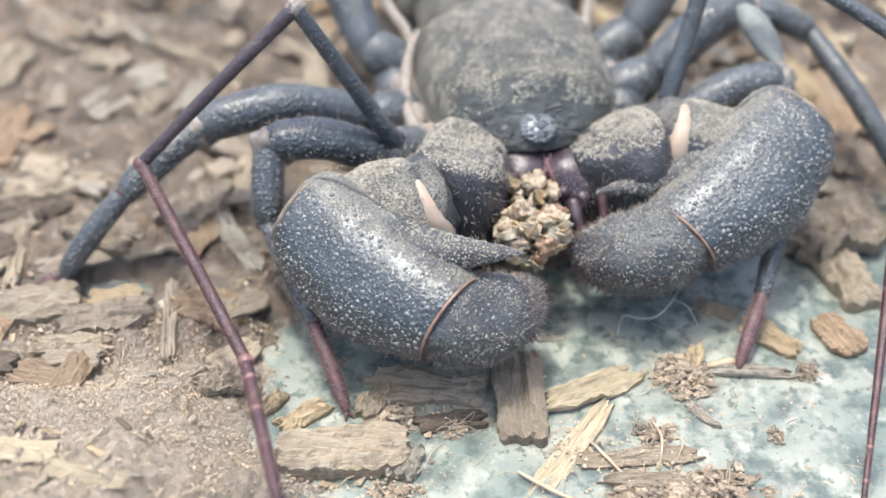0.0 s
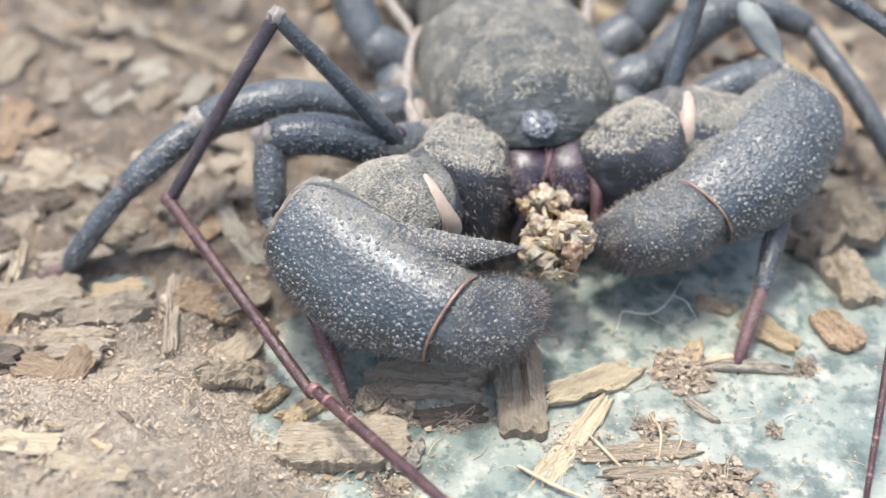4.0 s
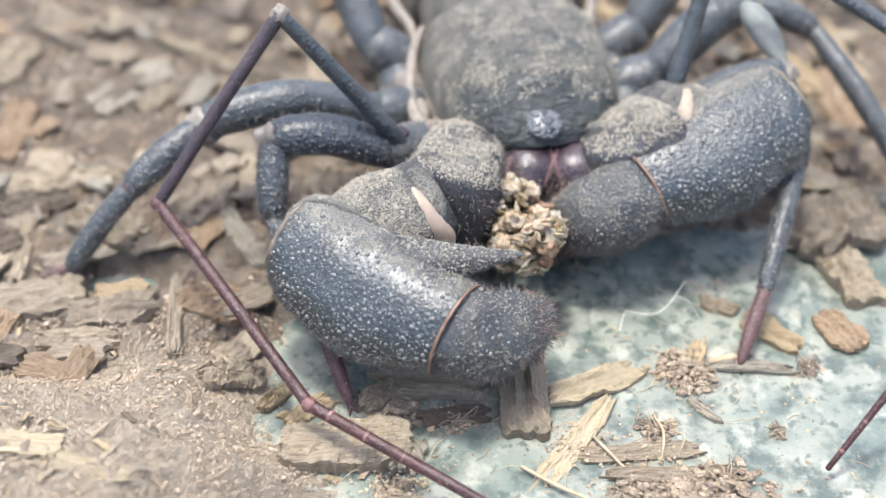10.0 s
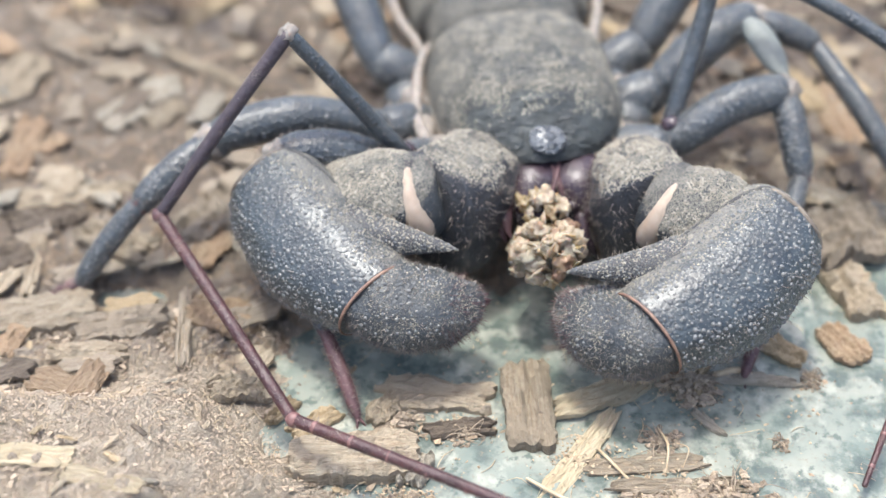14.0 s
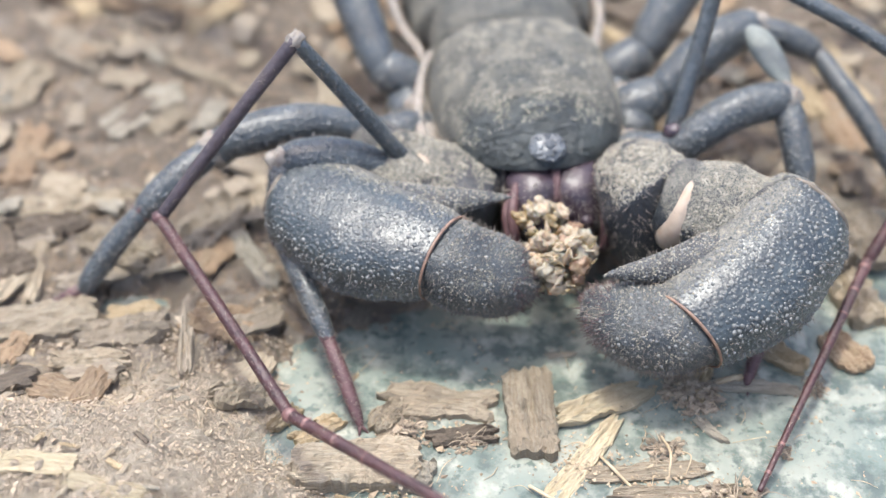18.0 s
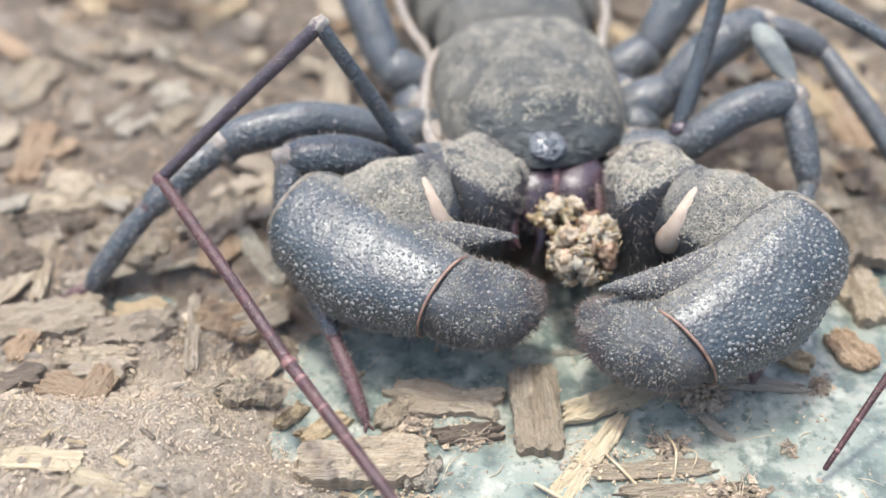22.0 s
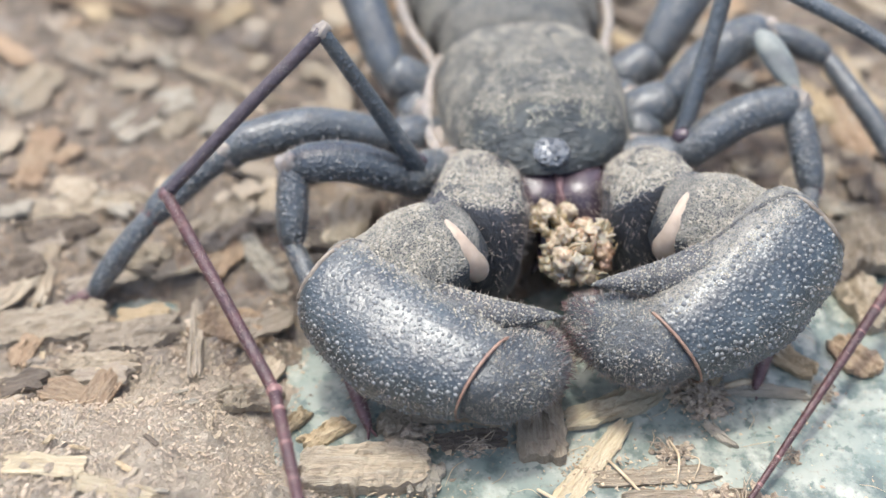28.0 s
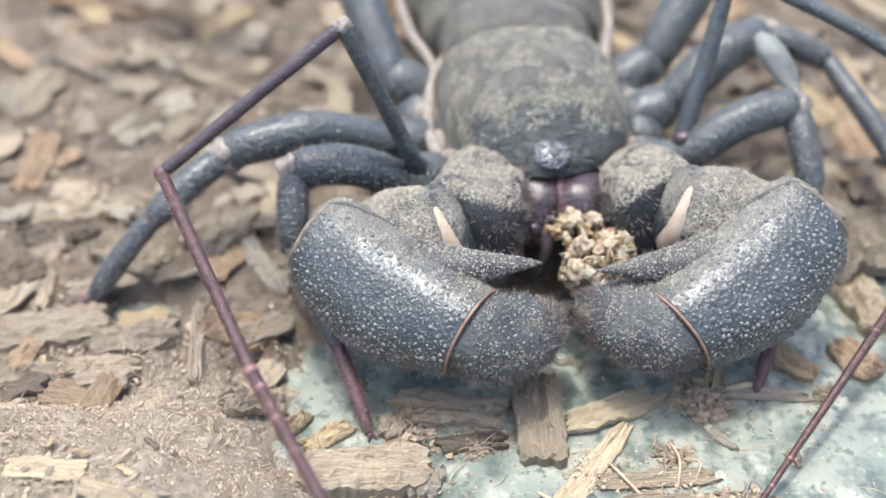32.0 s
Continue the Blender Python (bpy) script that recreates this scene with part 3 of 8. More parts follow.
JAW_L, JAW_R = build_jaws()

PATELLA_LENGTH = 10.6


def skin_line(stations, power, path, lift=0.0):
    """A line on a loft: path holds (share of the length, angle in degrees) pairs."""
    st = curve(stations, 60)
    e = 2.0 / power
    out = []
    for u, a in path:
        x, yc, zc, ry, rz = st[int(round(u * 59))]
        ca, sa = math.cos(radians(a)), math.sin(radians(a))
        out.append((x, yc + (ry + lift) * math.copysign(abs(ca) ** e, ca), zc + (rz + lift) * math.copysign(abs(sa) ** e, sa)))
    return out


def thinned(spots, freq, cut):
    """Leaves patches of the spots out, by a coarse noise."""
    return [(p, n) for p, n in spots if noise.noise(Vector(p * freq)) + 0.5 * noise.noise(Vector(p * freq * 3)) > cut]


def build_arm(sgn):
    """One pedipalp: trochanter, femur, patella with its spur, tibia with its fingers. sgn -1 mirrors it."""
    flip = (lambda vf: vf) if sgn > 0 else mirrored
    claw = M_CLAW_L if sgn > 0 else M_CLAW_R
    ln = 7.0 if sgn > 0 else 5.1
    # trochanter: a flat dusty top over a steep dark inner face
    tro = flip(loft([(-1.6, -0.4, -0.8, 1.4, 1.8), (-0.9, -0.2, -1.1, 2.2, 2.9), (ln * 0.25, 0.3, -1.7, 3.1, 4.1), (ln * 0.62, 0.6, -1.75, 3.4, 4.3), (ln - 0.95, 0.5, -1.3, 3.1, 3.75), (ln - 0.5, 0.4, -1.0, 2.65, 3.2), (ln - 0.25, 0.3, -0.9, 1.9, 2.3)], 40, 52, 3.2, 0.26, 11))
    trochanter = part("trochanter", tro, M_DUSTY_TOP, scorpion, "dusty black claw arm base")
    part("joint_ball", flip(ball((ln + 0.1, -0.9, -0.35), (2.3, 2.4, 2.75), 22, 30, 0.10, 2.0)), M_JOINT, trochanter, "dusty black joint")
    inner = on_surface(tro, 420, rng, lambda p, n: n[1] * sgn > 0.05 and p[0] > 0)
    part("bristle_coat", bristles(inner, 0.7, rng), M_BRISTLE, trochanter, kind="stuff")
    top = thinned(on_surface(tro, 4200, rng, lambda p, n: n[2] > 0.45 and p[2] > 1.5 + 0.5 * noise.noise(Vector(p * 0.7))), 0.8, -0.3)
    part("dust", bumps(top, 0.068, rng), M_DUST_GRAIN, trochanter, "tan dust grains", kind="stuff")
    part("bristle_coat", bristles(on_surface(tro, 420, rng, lambda p, n: n[2] > 0.3), 0.3, rng), M_BRISTLE, trochanter, kind="stuff")
    # femur: widens towards the elbow, where the patella's lip overlaps it
    fem = flip(loft([(-1.3, 0.2, -0.1, 1.6, 1.7), (-0.7, 0.15, 0.0, 2.3, 2.3), (0.0, 0.1, 0.05, 2.5, 2.45), (0.5, 0.05, 0.1, 2.85, 2.65), (1.4, 0.0, 0.1, 3.05, 2.75), (3.6, -0.05, 0.15, 3.1, 2.7), (5.8, 0.0, 0.05, 3.0, 2.55), (7.4, 0.1, -0.1, 2.75, 2.4), (8.6, 0.2, -0.3, 2.1, 1.9), (9.1, 0.25, -0.4, 1.3, 1.2)], 48, 44, 2.5, 0.20, 5))
    femur = part("femur", fem, M_DUSTY, scorpion, "dusty black upper claw arm")
    skin = [(0.30 - 0.05 * k, 0.1 + 2.26 * math.cos(a), 0.05 + 2.22 * math.sin(a)) for k, a in enumerate(np.linspace(2.0, -0.45, 8))]
    part("joint_skin", flip(tube(skin, [0.08, 0.30, 0.48, 0.62, 0.72, 0.80, 0.84, 0.75], 40, 16)), M_SKIN, femur, "cream joint skin")
    top = thinned(on_surface(fem, 4600, rng, lambda p, n: n[2] > 0.2 and p[0] > 0.5 and p[2] > 0.3 + 0.5 * noise.noise(Vector(p * 0.7))), 0.7, -0.3)
    part("dust", bumps(top, 0.066, rng), M_DUST_GRAIN, femur, "tan dust grains", kind="stuff")
    part("bristle_coat", bristles(on_surface(fem, 480, rng, lambda p, n: n[2] > 0.0), 0.3, rng), M_BRISTLE, femur, kind="stuff")
    # patella: a stout segment bent like a crescent, keeled along its inner edge
    st = [(-1.45, 0.7, -0.9, 1.5, 1.2), (-1.25, 0.6, -0.92, 2.4, 1.8), (-0.7, 0.45, -1.0, 3.1, 2.3), (0.6, 0.2, -1.05, 3.55, 2.65), (2.4, 0.0, -1.15, 3.75, 2.85), (4.6, -0.2, -1.2, 3.95, 3.0), (6.8, -0.1, -1.15, 3.8, 2.95), (8.8, 0.15, -1.0, 3.35, 2.7), (10.2, 0.35, -0.9, 2.95, 2.45), (10.62, 0.4, -0.85, 2.7, 2.25), (10.75, 0.4, -0.85, 2.0, 1.7)]
    raw = loft(st, 60, 56, 2.2, 0.12, 21)
    patella = part("patella", flip(raw), claw, scorpion, "blue-black shiny claw arm with pale granules")
    spur = tube([(4.6, 1.2, -0.8), (6.2, 2.2, -0.65), (7.6, 3.0, -0.5), (9.0, 3.9, -0.4), (10.3, 4.75, -0.35), (11.4, 5.5, -0.4), (12.2, 6.0, -0.5)], [2.1, 1.85, 1.45, 1.0, 0.64, 0.33, 0.05], 34, 24, 0.9)
    part("spur", flip(spur), M_DUSTY_SPUR, patella, "pointed dusty black spur")
    part("granulation", flip(bumps(spread(on_surface(spur, 1500, rng, lambda p, n: p[0] > 5.5 and n[2] > -0.3), 0.17), 0.07, rng)), M_GRAIN, patella, "pale granules", kind="stuff")
    part("bristle_coat", flip(bristles(on_surface(spur, 420, rng, lambda p, n: p[0] > 5.5), 0.34, rng)), M_BRISTLE, patella, kind="stuff")
    gr = on_surface(raw, 5200, rng, lambda p, n: n[2] > -0.45 and -0.8 < p[0] < 10.4 and p[1] < 2.6)
    part("granulation", flip(bumps(spread(gr, 0.31), 0.128, rng)), M_GRAIN, patella, "pale granules", kind="stuff")
    fine = on_surface(raw, 2600, rng, lambda p, n: n[2] > -0.3 and p[0] < 10.4)
    part("granulation", flip(bumps(spread(fine, 0.15), 0.062, rng)), M_GRAIN, patella, "pale granules", kind="stuff")
    inner_dust = thinned(on_surface(raw, 1700, rng, lambda p, n: p[1] > 1.5 and n[2] > 0.1 and p[0] < 10), 0.8, -0.35) + thinned(on_surface(spur, 800, rng, lambda p, n: n[2] > 0.2 and p[0] > 5), 0.8, -0.3)
    part("dust", flip(bumps(inner_dust, 0.062, rng)), M_DUST_GRAIN, patella, "tan dust grains", kind="stuff")
    margin = skin_line(st, 2.2, [(0.14, 58), (0.22, 42), (0.32, 30), (0.44, 22), (0.55, 16), (0.64, 10)], -0.1)
    part("margin", flip(tube(margin, [0.05, 0.16, 0.20, 0.20, 0.16, 0.05], 40, 10)), M_JOINT, patella, "dusty raised inner margin")
    ring = [(PATELLA_LENGTH + 0.04, 0.4 + 2.84 * math.cos(a), -0.85 + 2.40 * math.sin(a)) for a in np.linspace(-0.5, math.pi + 0.5, 26)]
    part("seam", flip(tube(ring, [0.04 + 0.07 * math.sin(math.pi * (k + 0.5) / 26) for k in range(26)], 52, 8)), M_SEAM, patella, "orange-brown joint seam")
    part("wrist_ball", flip(ball((PATELLA_LENGTH - 0.1, 0.3, -0.85), (1.6, 2.4, 2.05), 18, 26, 0.05, 3.0)), M_TIBIA, patella, "dark wrist joint")
    lip = skin_line(st, 2.2, [(0.10 + 0.0009 * k * k, a) for k, a in enumerate(np.linspace(215, 50, 12))], 0.0)
    part("elbow_lip", flip(tube(lip, [0.08] + [0.19] * 10 + [0.08], 50, 8)), M_RIM, patella, "dusty brown elbow lip")
    elbow = ball((-0.2, 0.6, -0.9), (1.6, 2.3, 1.8), 20, 28, 0.06, 6.0)
    part("elbow_joint", flip(elbow), M_JOINT, patella, "dusty black elbow")
    part("bristle_coat", flip(bristles(on_surface(raw, 380, rng, lambda p, n: p[1] < -1.8), 0.5, rng)), M_BRISTLE, patella, kind="stuff")
    # tibia: a blunt bulb with short fingers tucked under its tip
    tip = 1.0 if sgn < 0 else 0.6
    raw = loft([(-1.0, 0.15, -0.85, 1.7, 1.5), (-0.4, 0.25, -0.85, 2.2, 1.85), (0.2, 0.25, -0.85, 2.45, 2.1), (0.9, 0.2, -0.87, 2.6, 2.3), (2.2, 0.1, -0.92, 2.7, 2.4), (3.8, 0.1 + 0.2 * tip, -1.0, 2.6, 2.3), (5.2, 0.25 + 0.4 * tip, -1.12, 2.2, 2.0), (6.2, 0.4 + 0.6 * tip, -1.25, 1.65, 1.5), (6.85, 0.5 + 0.8 * tip, -1.35, 1.0, 0.95), (7.15, 0.5 + 0.9 * tip, -1.4, 0.45, 0.45)], 44, 44, 2.5, 0.16, 31)
    tibia = part("tibia", flip(raw), M_TIBIA, scorpion, "black hairy claw hand with pale granules")
    part("granulation", flip(bumps(spread(on_surface(raw, 2600, rng, lambda p, n: n[2] > -0.4 and p[0] > 0.25), 0.30), 0.10, rng)), M_GRAIN, tibia, "pale granules", kind="stuff")
    part("dust", flip(bumps(thinned(on_surface(raw, 1300, rng, lambda p, n: n[2] > 0.3 and p[0] > 0.2), 0.8, -0.05), 0.05, rng)), M_DUST_GRAIN, tibia, "tan dust grains", kind="stuff")
    part("bristle_coat", flip(bristles(on_surface(raw, 1500, rng, lambda p, n: p[0] > 0.5 or p[1] < -1.0), 0.42, rng)), M_BRISTLE, tibia, kind="stuff")
    part("bristle_coat", flip(bristles(on_surface(raw, 260, rng, lambda p, n: p[0] > 5.0), 0.6, rng, (0.4, 0, -0.2), 0.026)), M_FOOT, tibia, "dark red tip bristles", kind="stuff")
    part("fixed_finger", flip(tube([(4.6, 0.5 + 0.7 * tip, -1.25), (5.9, 0.7 + 0.9 * tip, -1.5), (6.8, 0.9 + 1.0 * tip, -1.75), (7.3 + 0.2 * tip, 1.1 + 1.15 * tip, -2.05)], [1.3, 0.95, 0.5, 0.06], 18, 14)), M_FINGER, tibia, "dark red pointed finger")
    part("movable_finger", flip(tube([(4.6, 0.2, -1.6), (5.9, 0.7, -2.0), (6.7, 1.1, -2.3), (7.1, 1.5, -2.6)], [1.1, 0.75, 0.4, 0.06], 18, 14)), M_FINGER, tibia, "dark red pointed finger")
    return trochanter, femur, patella, tibia


M_DUSTY_SPUR = cuticle("spur_shell", (0.026, 0.027, 0.030), (0.056, 0.059, 0.062), 0.5, 1.0, patchy=0.3)
TRO_L, FEM_L, PAT_L, TIB_L = build_arm(1)
TRO_R, FEM_R, PAT_R, TIB_R = build_arm(-1)


# ---- legs ----
def segment(name, pts, radii, material, label="", parent=None, hairs=0, grains=0, flat=1.0, grain_size=0.07):
    vf = tube(pts, radii, 26, 20, flat)
    ob = part(name, vf, material, parent or scorpion, label)
    if grains:
        part("granulation", bumps(spread(on_surface(vf, grains, rng, lambda p, n: n[2] > -0.3), grain_size * 2.4), grain_size, rng), M_GRAIN, ob, "pale granules", kind="stuff")
    if hairs:
        part("bristle_coat", bristles(on_surface(vf, hairs, rng, lambda p, n: True), 0.45, rng), M_BRISTLE, ob, kind="stuff")
    return ob


def walking_leg(joints, radii):
    """A leg through six joints: coxa, femur, patella, tibia, tarsus down to the foot."""
    names = ("coxa", "leg_femur", "leg_patella", "leg_tibia", "tarsus")
    for i, nm in enumerate(names):
        a, b = np.array(joints[i]), np.array(joints[i + 1])
        ra, rb = radii[i]
        arch = np.array((0, 0, (0.13 if i == 1 else 0.05) * np.linalg.norm(b - a)))
        p1, p2, p3 = a + 0.12 * (b - a) + 0.35 * arch, a + 0.5 * (b - a) + arch, a + 0.86 * (b - a) + 0.5 * arch
        foot = nm == "tarsus"
        big = max(ra, rb)
        ob = segment(nm, [a, p1, p2, p3, b], [ra * 0.78, ra * 0.95, big * 1.03, (big + rb) * 0.52, rb * 0.86], M_FOOT if foot else M_LEG,
                     "dark red bristly foot" if foot else "slate-black leg segment", hairs=420 if foot else 260, grains=0 if foot else 420, grain_size=0.095 if i < 3 else 0.08)
        if i in (1, 2, 3):
            part("joint_skin", ball(b, (rb * 0.98, rb * 1.0, rb * 0.95) if i == 1 else (rb * 0.80, rb * 0.84, rb * 0.78), 12, 16, 0.4, i + joints[0][0]), M_SKIN_PALE if i == 1 else M_FOOT, ob, "pale joint skin" if i == 1 else "dark red joint")
            d = (b - a) / np.linalg.norm(b - a)
            part("joint_collar", tube([b - d * 0.55 * rb, b - d * 0.2 * rb], [rb * 0.98, rb * 0.96], 5, 18), M_LEG, ob, "raised dark joint collar")
        if foot:
            for k in (-1, 1):
                d = (b - a) / np.linalg.norm(b - a)
                s = np.array((-d[1], d[0], 0.0)) * 0.25 * k
                part("claw", tube([b, b + d * 0.5 + s, b + d * 0.8 + s * 1.6 - np.array((0, 0, 0.2))], [0.14, 0.09, 0.02], 8, 6), M_FOOT, ob)


# left second leg, folded close behind the claw arm
walking_leg([(0.2, 4.2, 6.0), (-3.6, 1.4, 7.4), (-10.6, -0.2, 9.6), (-10.7, -3.2, 5.8), (-7.6, -9.4, 3.2), (-5.5, -13.9, 0.35)],
            [(1.5, 1.4), (1.3, 1.15), (1.0, 0.85), (0.68, 0.55), (0.46, 0.28)])
# left third leg, reaching out to the side
walking_leg([(-1.0, 8.0, 6.0), (-4.4, 6.0, 7.2), (-15.4, 2.8, 8.6), (-20.0, -0.9, 6.2), (-24.0, -3.5, 1.8), (-26.2, -4.0, 0.6)],
            [(1.5, 1.4), (1.35, 1.2), (1.0, 0.8), (0.75, 0.6), (0.5, 0.35)])
# left fourth leg, pointing back
walking_leg([(-1.5, 12.5, 6.0), (-5.0, 13.0, 8.0), (-10.0, 23.5, 13.0), (-17, 27, 10), (-28, 33, 4), (-33, 36, 2.0)],
            [(1.6, 1.5), (1.5, 1.25), (1.1, 0.9), (0.8, 0.6), (0.5, 0.3)])
# right second leg
walking_leg([(9.0, 4.6, 6.0), (14.6, 3.9, 7.2), (22.3, 6.2, 10.0), (23.2, 1.8, 6.4), (20.2, -6.4, 2.6), (18.3, -10.6, 0.35)],
            [(1.5, 1.4), (1.3, 1.15), (1.0, 0.85), (0.68, 0.55), (0.46, 0.28)])
# right third leg
walking_leg([(10.0, 8.5, 6.0), (14.6, 9.6, 8.0), (21.2, 13.6, 11.0), (25.8, 13.0, 9.4), (31.5, 3.4, 3.4), (33.5, -1.0, 1.2)],
            [(1.6, 1.5), (1.5, 1.3), (1.0, 0.8), (0.75, 0.6), (0.5, 0.35)])
# right fourth leg, pointing back
walking_leg([(10.0, 13.0, 6.0), (14.0, 15.0, 8.0), (20.0, 22.0, 13.0), (28, 25, 10), (38, 32, 4), (42, 35, 2.0)],
            [(1.6, 1.5), (1.6, 1.3), (1.1, 0.9), (0.8, 0.6), (0.5, 0.3)])
part("joint_plate", loft([(-2.4, 0, 0, 0.4, 0.3), (-1.2, 0, 0.1, 1.0, 0.7), (1.0, 0, 0.1, 0.9, 0.7), (2.6, 0, 0, 0.4, 0.3)], 14, 16), M_PLATE, scorpion, "pale grey-green joint plate").matrix_basis = pose(0.0214, 0.0092, 0.0116, 0, 25, -62)
for x, y, z, r in ((12.4, 7.6, 6.8, 1.7), (14.6, 4.6, 7.6, 0.75), (-2.6, 2.2, 7.8, 0.75), (11.5, 11.5, 6.4, 1.9), (-2.8, 7.2, 6.2, 1.6), (-2.9, 11.0, 6.2, 1.7)):
    part("coxa", ball((x, y, z), (r, r, r * 0.9), 12, 16, 0.1, x), M_LEG if r > 1 else M_JAW, scorpion, "dark rounded leg base")

for x, y, z, r in ((14.8, 4.4, 8.6, 0.72), (12.9, 4.0, 8.1, 0.5), (-2.8, 1.8, 8.4, 0.72)):
    part("socket_knob", ball((x, y, z), (r, r * 0.9, r), 14, 18, 0.12, x), M_JAW, scorpion, "glossy dark purple socket knob")
for x, y, z, r in ((10.3, 4.4, 7.8, 0.9), (11.5, 4.9, 7.6, 0.8), (12.3, 4.6, 7.6, 0.65), (0.6, 2.9, 7.7, 0.95), (-0.5, 3.4, 7.7, 0.85), (-1.3, 3.2, 7.5, 0.65)):
    part("skin_lump", ball((x, y, z), (r, r * 0.8, r * 0.9), 14, 18, 0.4, x * 3), M_SKIN_PALE, scorpion, "pale pinkish joint skin")


# creased skin between the carapace edge and the leg bases
flank = [(-0.6, 2.9, 7.6), (-1.6, 4.4, 7.7), (-2.1, 6.5, 7.8), (-2.2, 9.0, 8.0), (-2.0, 12.0, 8.3), (-1.4, 14.5, 8.5)]
part("flank_skin", tube(flank, [0.3, 0.48, 0.38, 0.46, 0.34, 0.22], 40, 14), M_SKIN_PALE, scorpion, "pale creased skin beside the carapace")


# ---- the long thin feeler legs ----
def feeler_segment(name, length, r0, r1, material, rings=0, hairs=60):
    ob = segment(name, [(0, 0, 0), (length * 0.5, 0, 0.08), (length, 0, 0)], [r0, (r0 + r1) / 2, r1], material, "thin dark feeler leg segment", hairs=hairs)
    for i in range(rings):
        x = length * (i + 0.6) / rings
        r = r0 + (r1 - r0) * x / length
        part("ring", tube([(x - 0.05, 0, 0.04), (x + 0.05, 0, 0.04)], [r * 1.08, r * 1.08], 4, 12), M_FEELER_RING, ob, "pale joint ring")
    return ob


AFE_L = feeler_segment("feeler_femur", 12.4, 0.62, 0.46, M_LEG)
ATI_L = feeler_segment("feeler_tibia", 14.2, 0.46, 0.40, M_FEELER_DARK)
part("knee", ball((0, 0, 0), (0.58, 0.5, 0.52), 12, 16, 0.4), M_SKIN_PALE, ATI_L, "pale knee")
AME_L = feeler_segment("feeler_shank", 17.0, 0.40, 0.37, M_FEELER, hairs=220)
part("knee", ball((0, 0, 0), (0.52, 0.5, 0.5), 10, 14, 0.1), M_FOOT, AME_L, "reddish knee")
ATA_L = feeler_segment("feeler_tarsus", 22.0, 0.38, 0.26, M_FEELER, 9, hairs=200)
part("knuckle", ball((0, 0, 0), (0.46, 0.46, 0.46), 10, 14, 0.1), M_FEELER_RING, ATA_L, "pale red knuckle")
ATA_R = feeler_segment("feeler_tarsus", 19.0, 0.17, 0.38, M_FEELER, 9, hairs=160)
AME_R = feeler_segment("feeler_shank", 16.0, 0.42, 0.45, M_FEELER, hairs=100)
AFE_R = segment("feeler_femur", [(14.8, 5.0, 8.2), (16.4, 7.6, 13.6), (17.6, 9.6, 18.5)], [0.66, 0.6, 0.5], M_LEG, "thin dark feeler leg segment", hairs=40)
ATI_R = segment("feeler_tibia", [(17.6, 9.6, 18.5), (25.5, 7.0, 15.5), (33.0, 3.0, 12.0)], [0.55, 0.52, 0.5], M_LEG, "thin dark feeler leg segment", hairs=90)


# ---- the prey it feeds on ----
def curl_mesh(c, size, r):
    """A thin curled scrap with a ragged rim and a little thickness."""
    n = 7
    a, b = r.uniform(0.5, 1.6), r.uniform(0, 6.28)
    rot = Matrix.Rotation(r.uniform(0, 6.28), 3, "X") @ Matrix.Rotation(r.uniform(0, 6.28), 3, "Z")
    sd = r.uniform(0, 90)
    v = []
    for side in (0.5, -0.5):
        for i in range(n):
            for j in range(n):
                x, y = -1 + 2 * i / (n - 1), -1 + 2 * j / (n - 1)
                q = 1 + 0.4 * noise.noise(Vector((x * 2 + sd, y * 2, b)))
                p = Vector((x * q * size, y * q * size * 0.7, a * size * x * x * 0.6 + 0.25 * size * noise.noise(Vector((x * 3, y * 3, sd))) + side * 0.07))
                p = rot @ p
                v.append((c[0] + p.x, c[1] + p.y, c[2] + p.z))
    f = []
    for i in range(n - 1):
        for j in range(n - 1):
            k = i * n + j
            f.append((k, k + n, k + n + 1, k + 1))
            f.append((n * n + k, n * n + k + 1, n * n + k + n + 1, n * n + k + n))
    rim = [i * n for i in range(n)] + [(n - 1) * n + j for j in range(1, n)] + [i * n + n - 1 for i in range(n - 2, -1, -1)] + [j for j in range(n - 2, 0, -1)]
    for p, q in zip(rim, rim[1:] + rim[:1]):
        f.append((q, p, n * n + p, n * n + q))
    return v, f


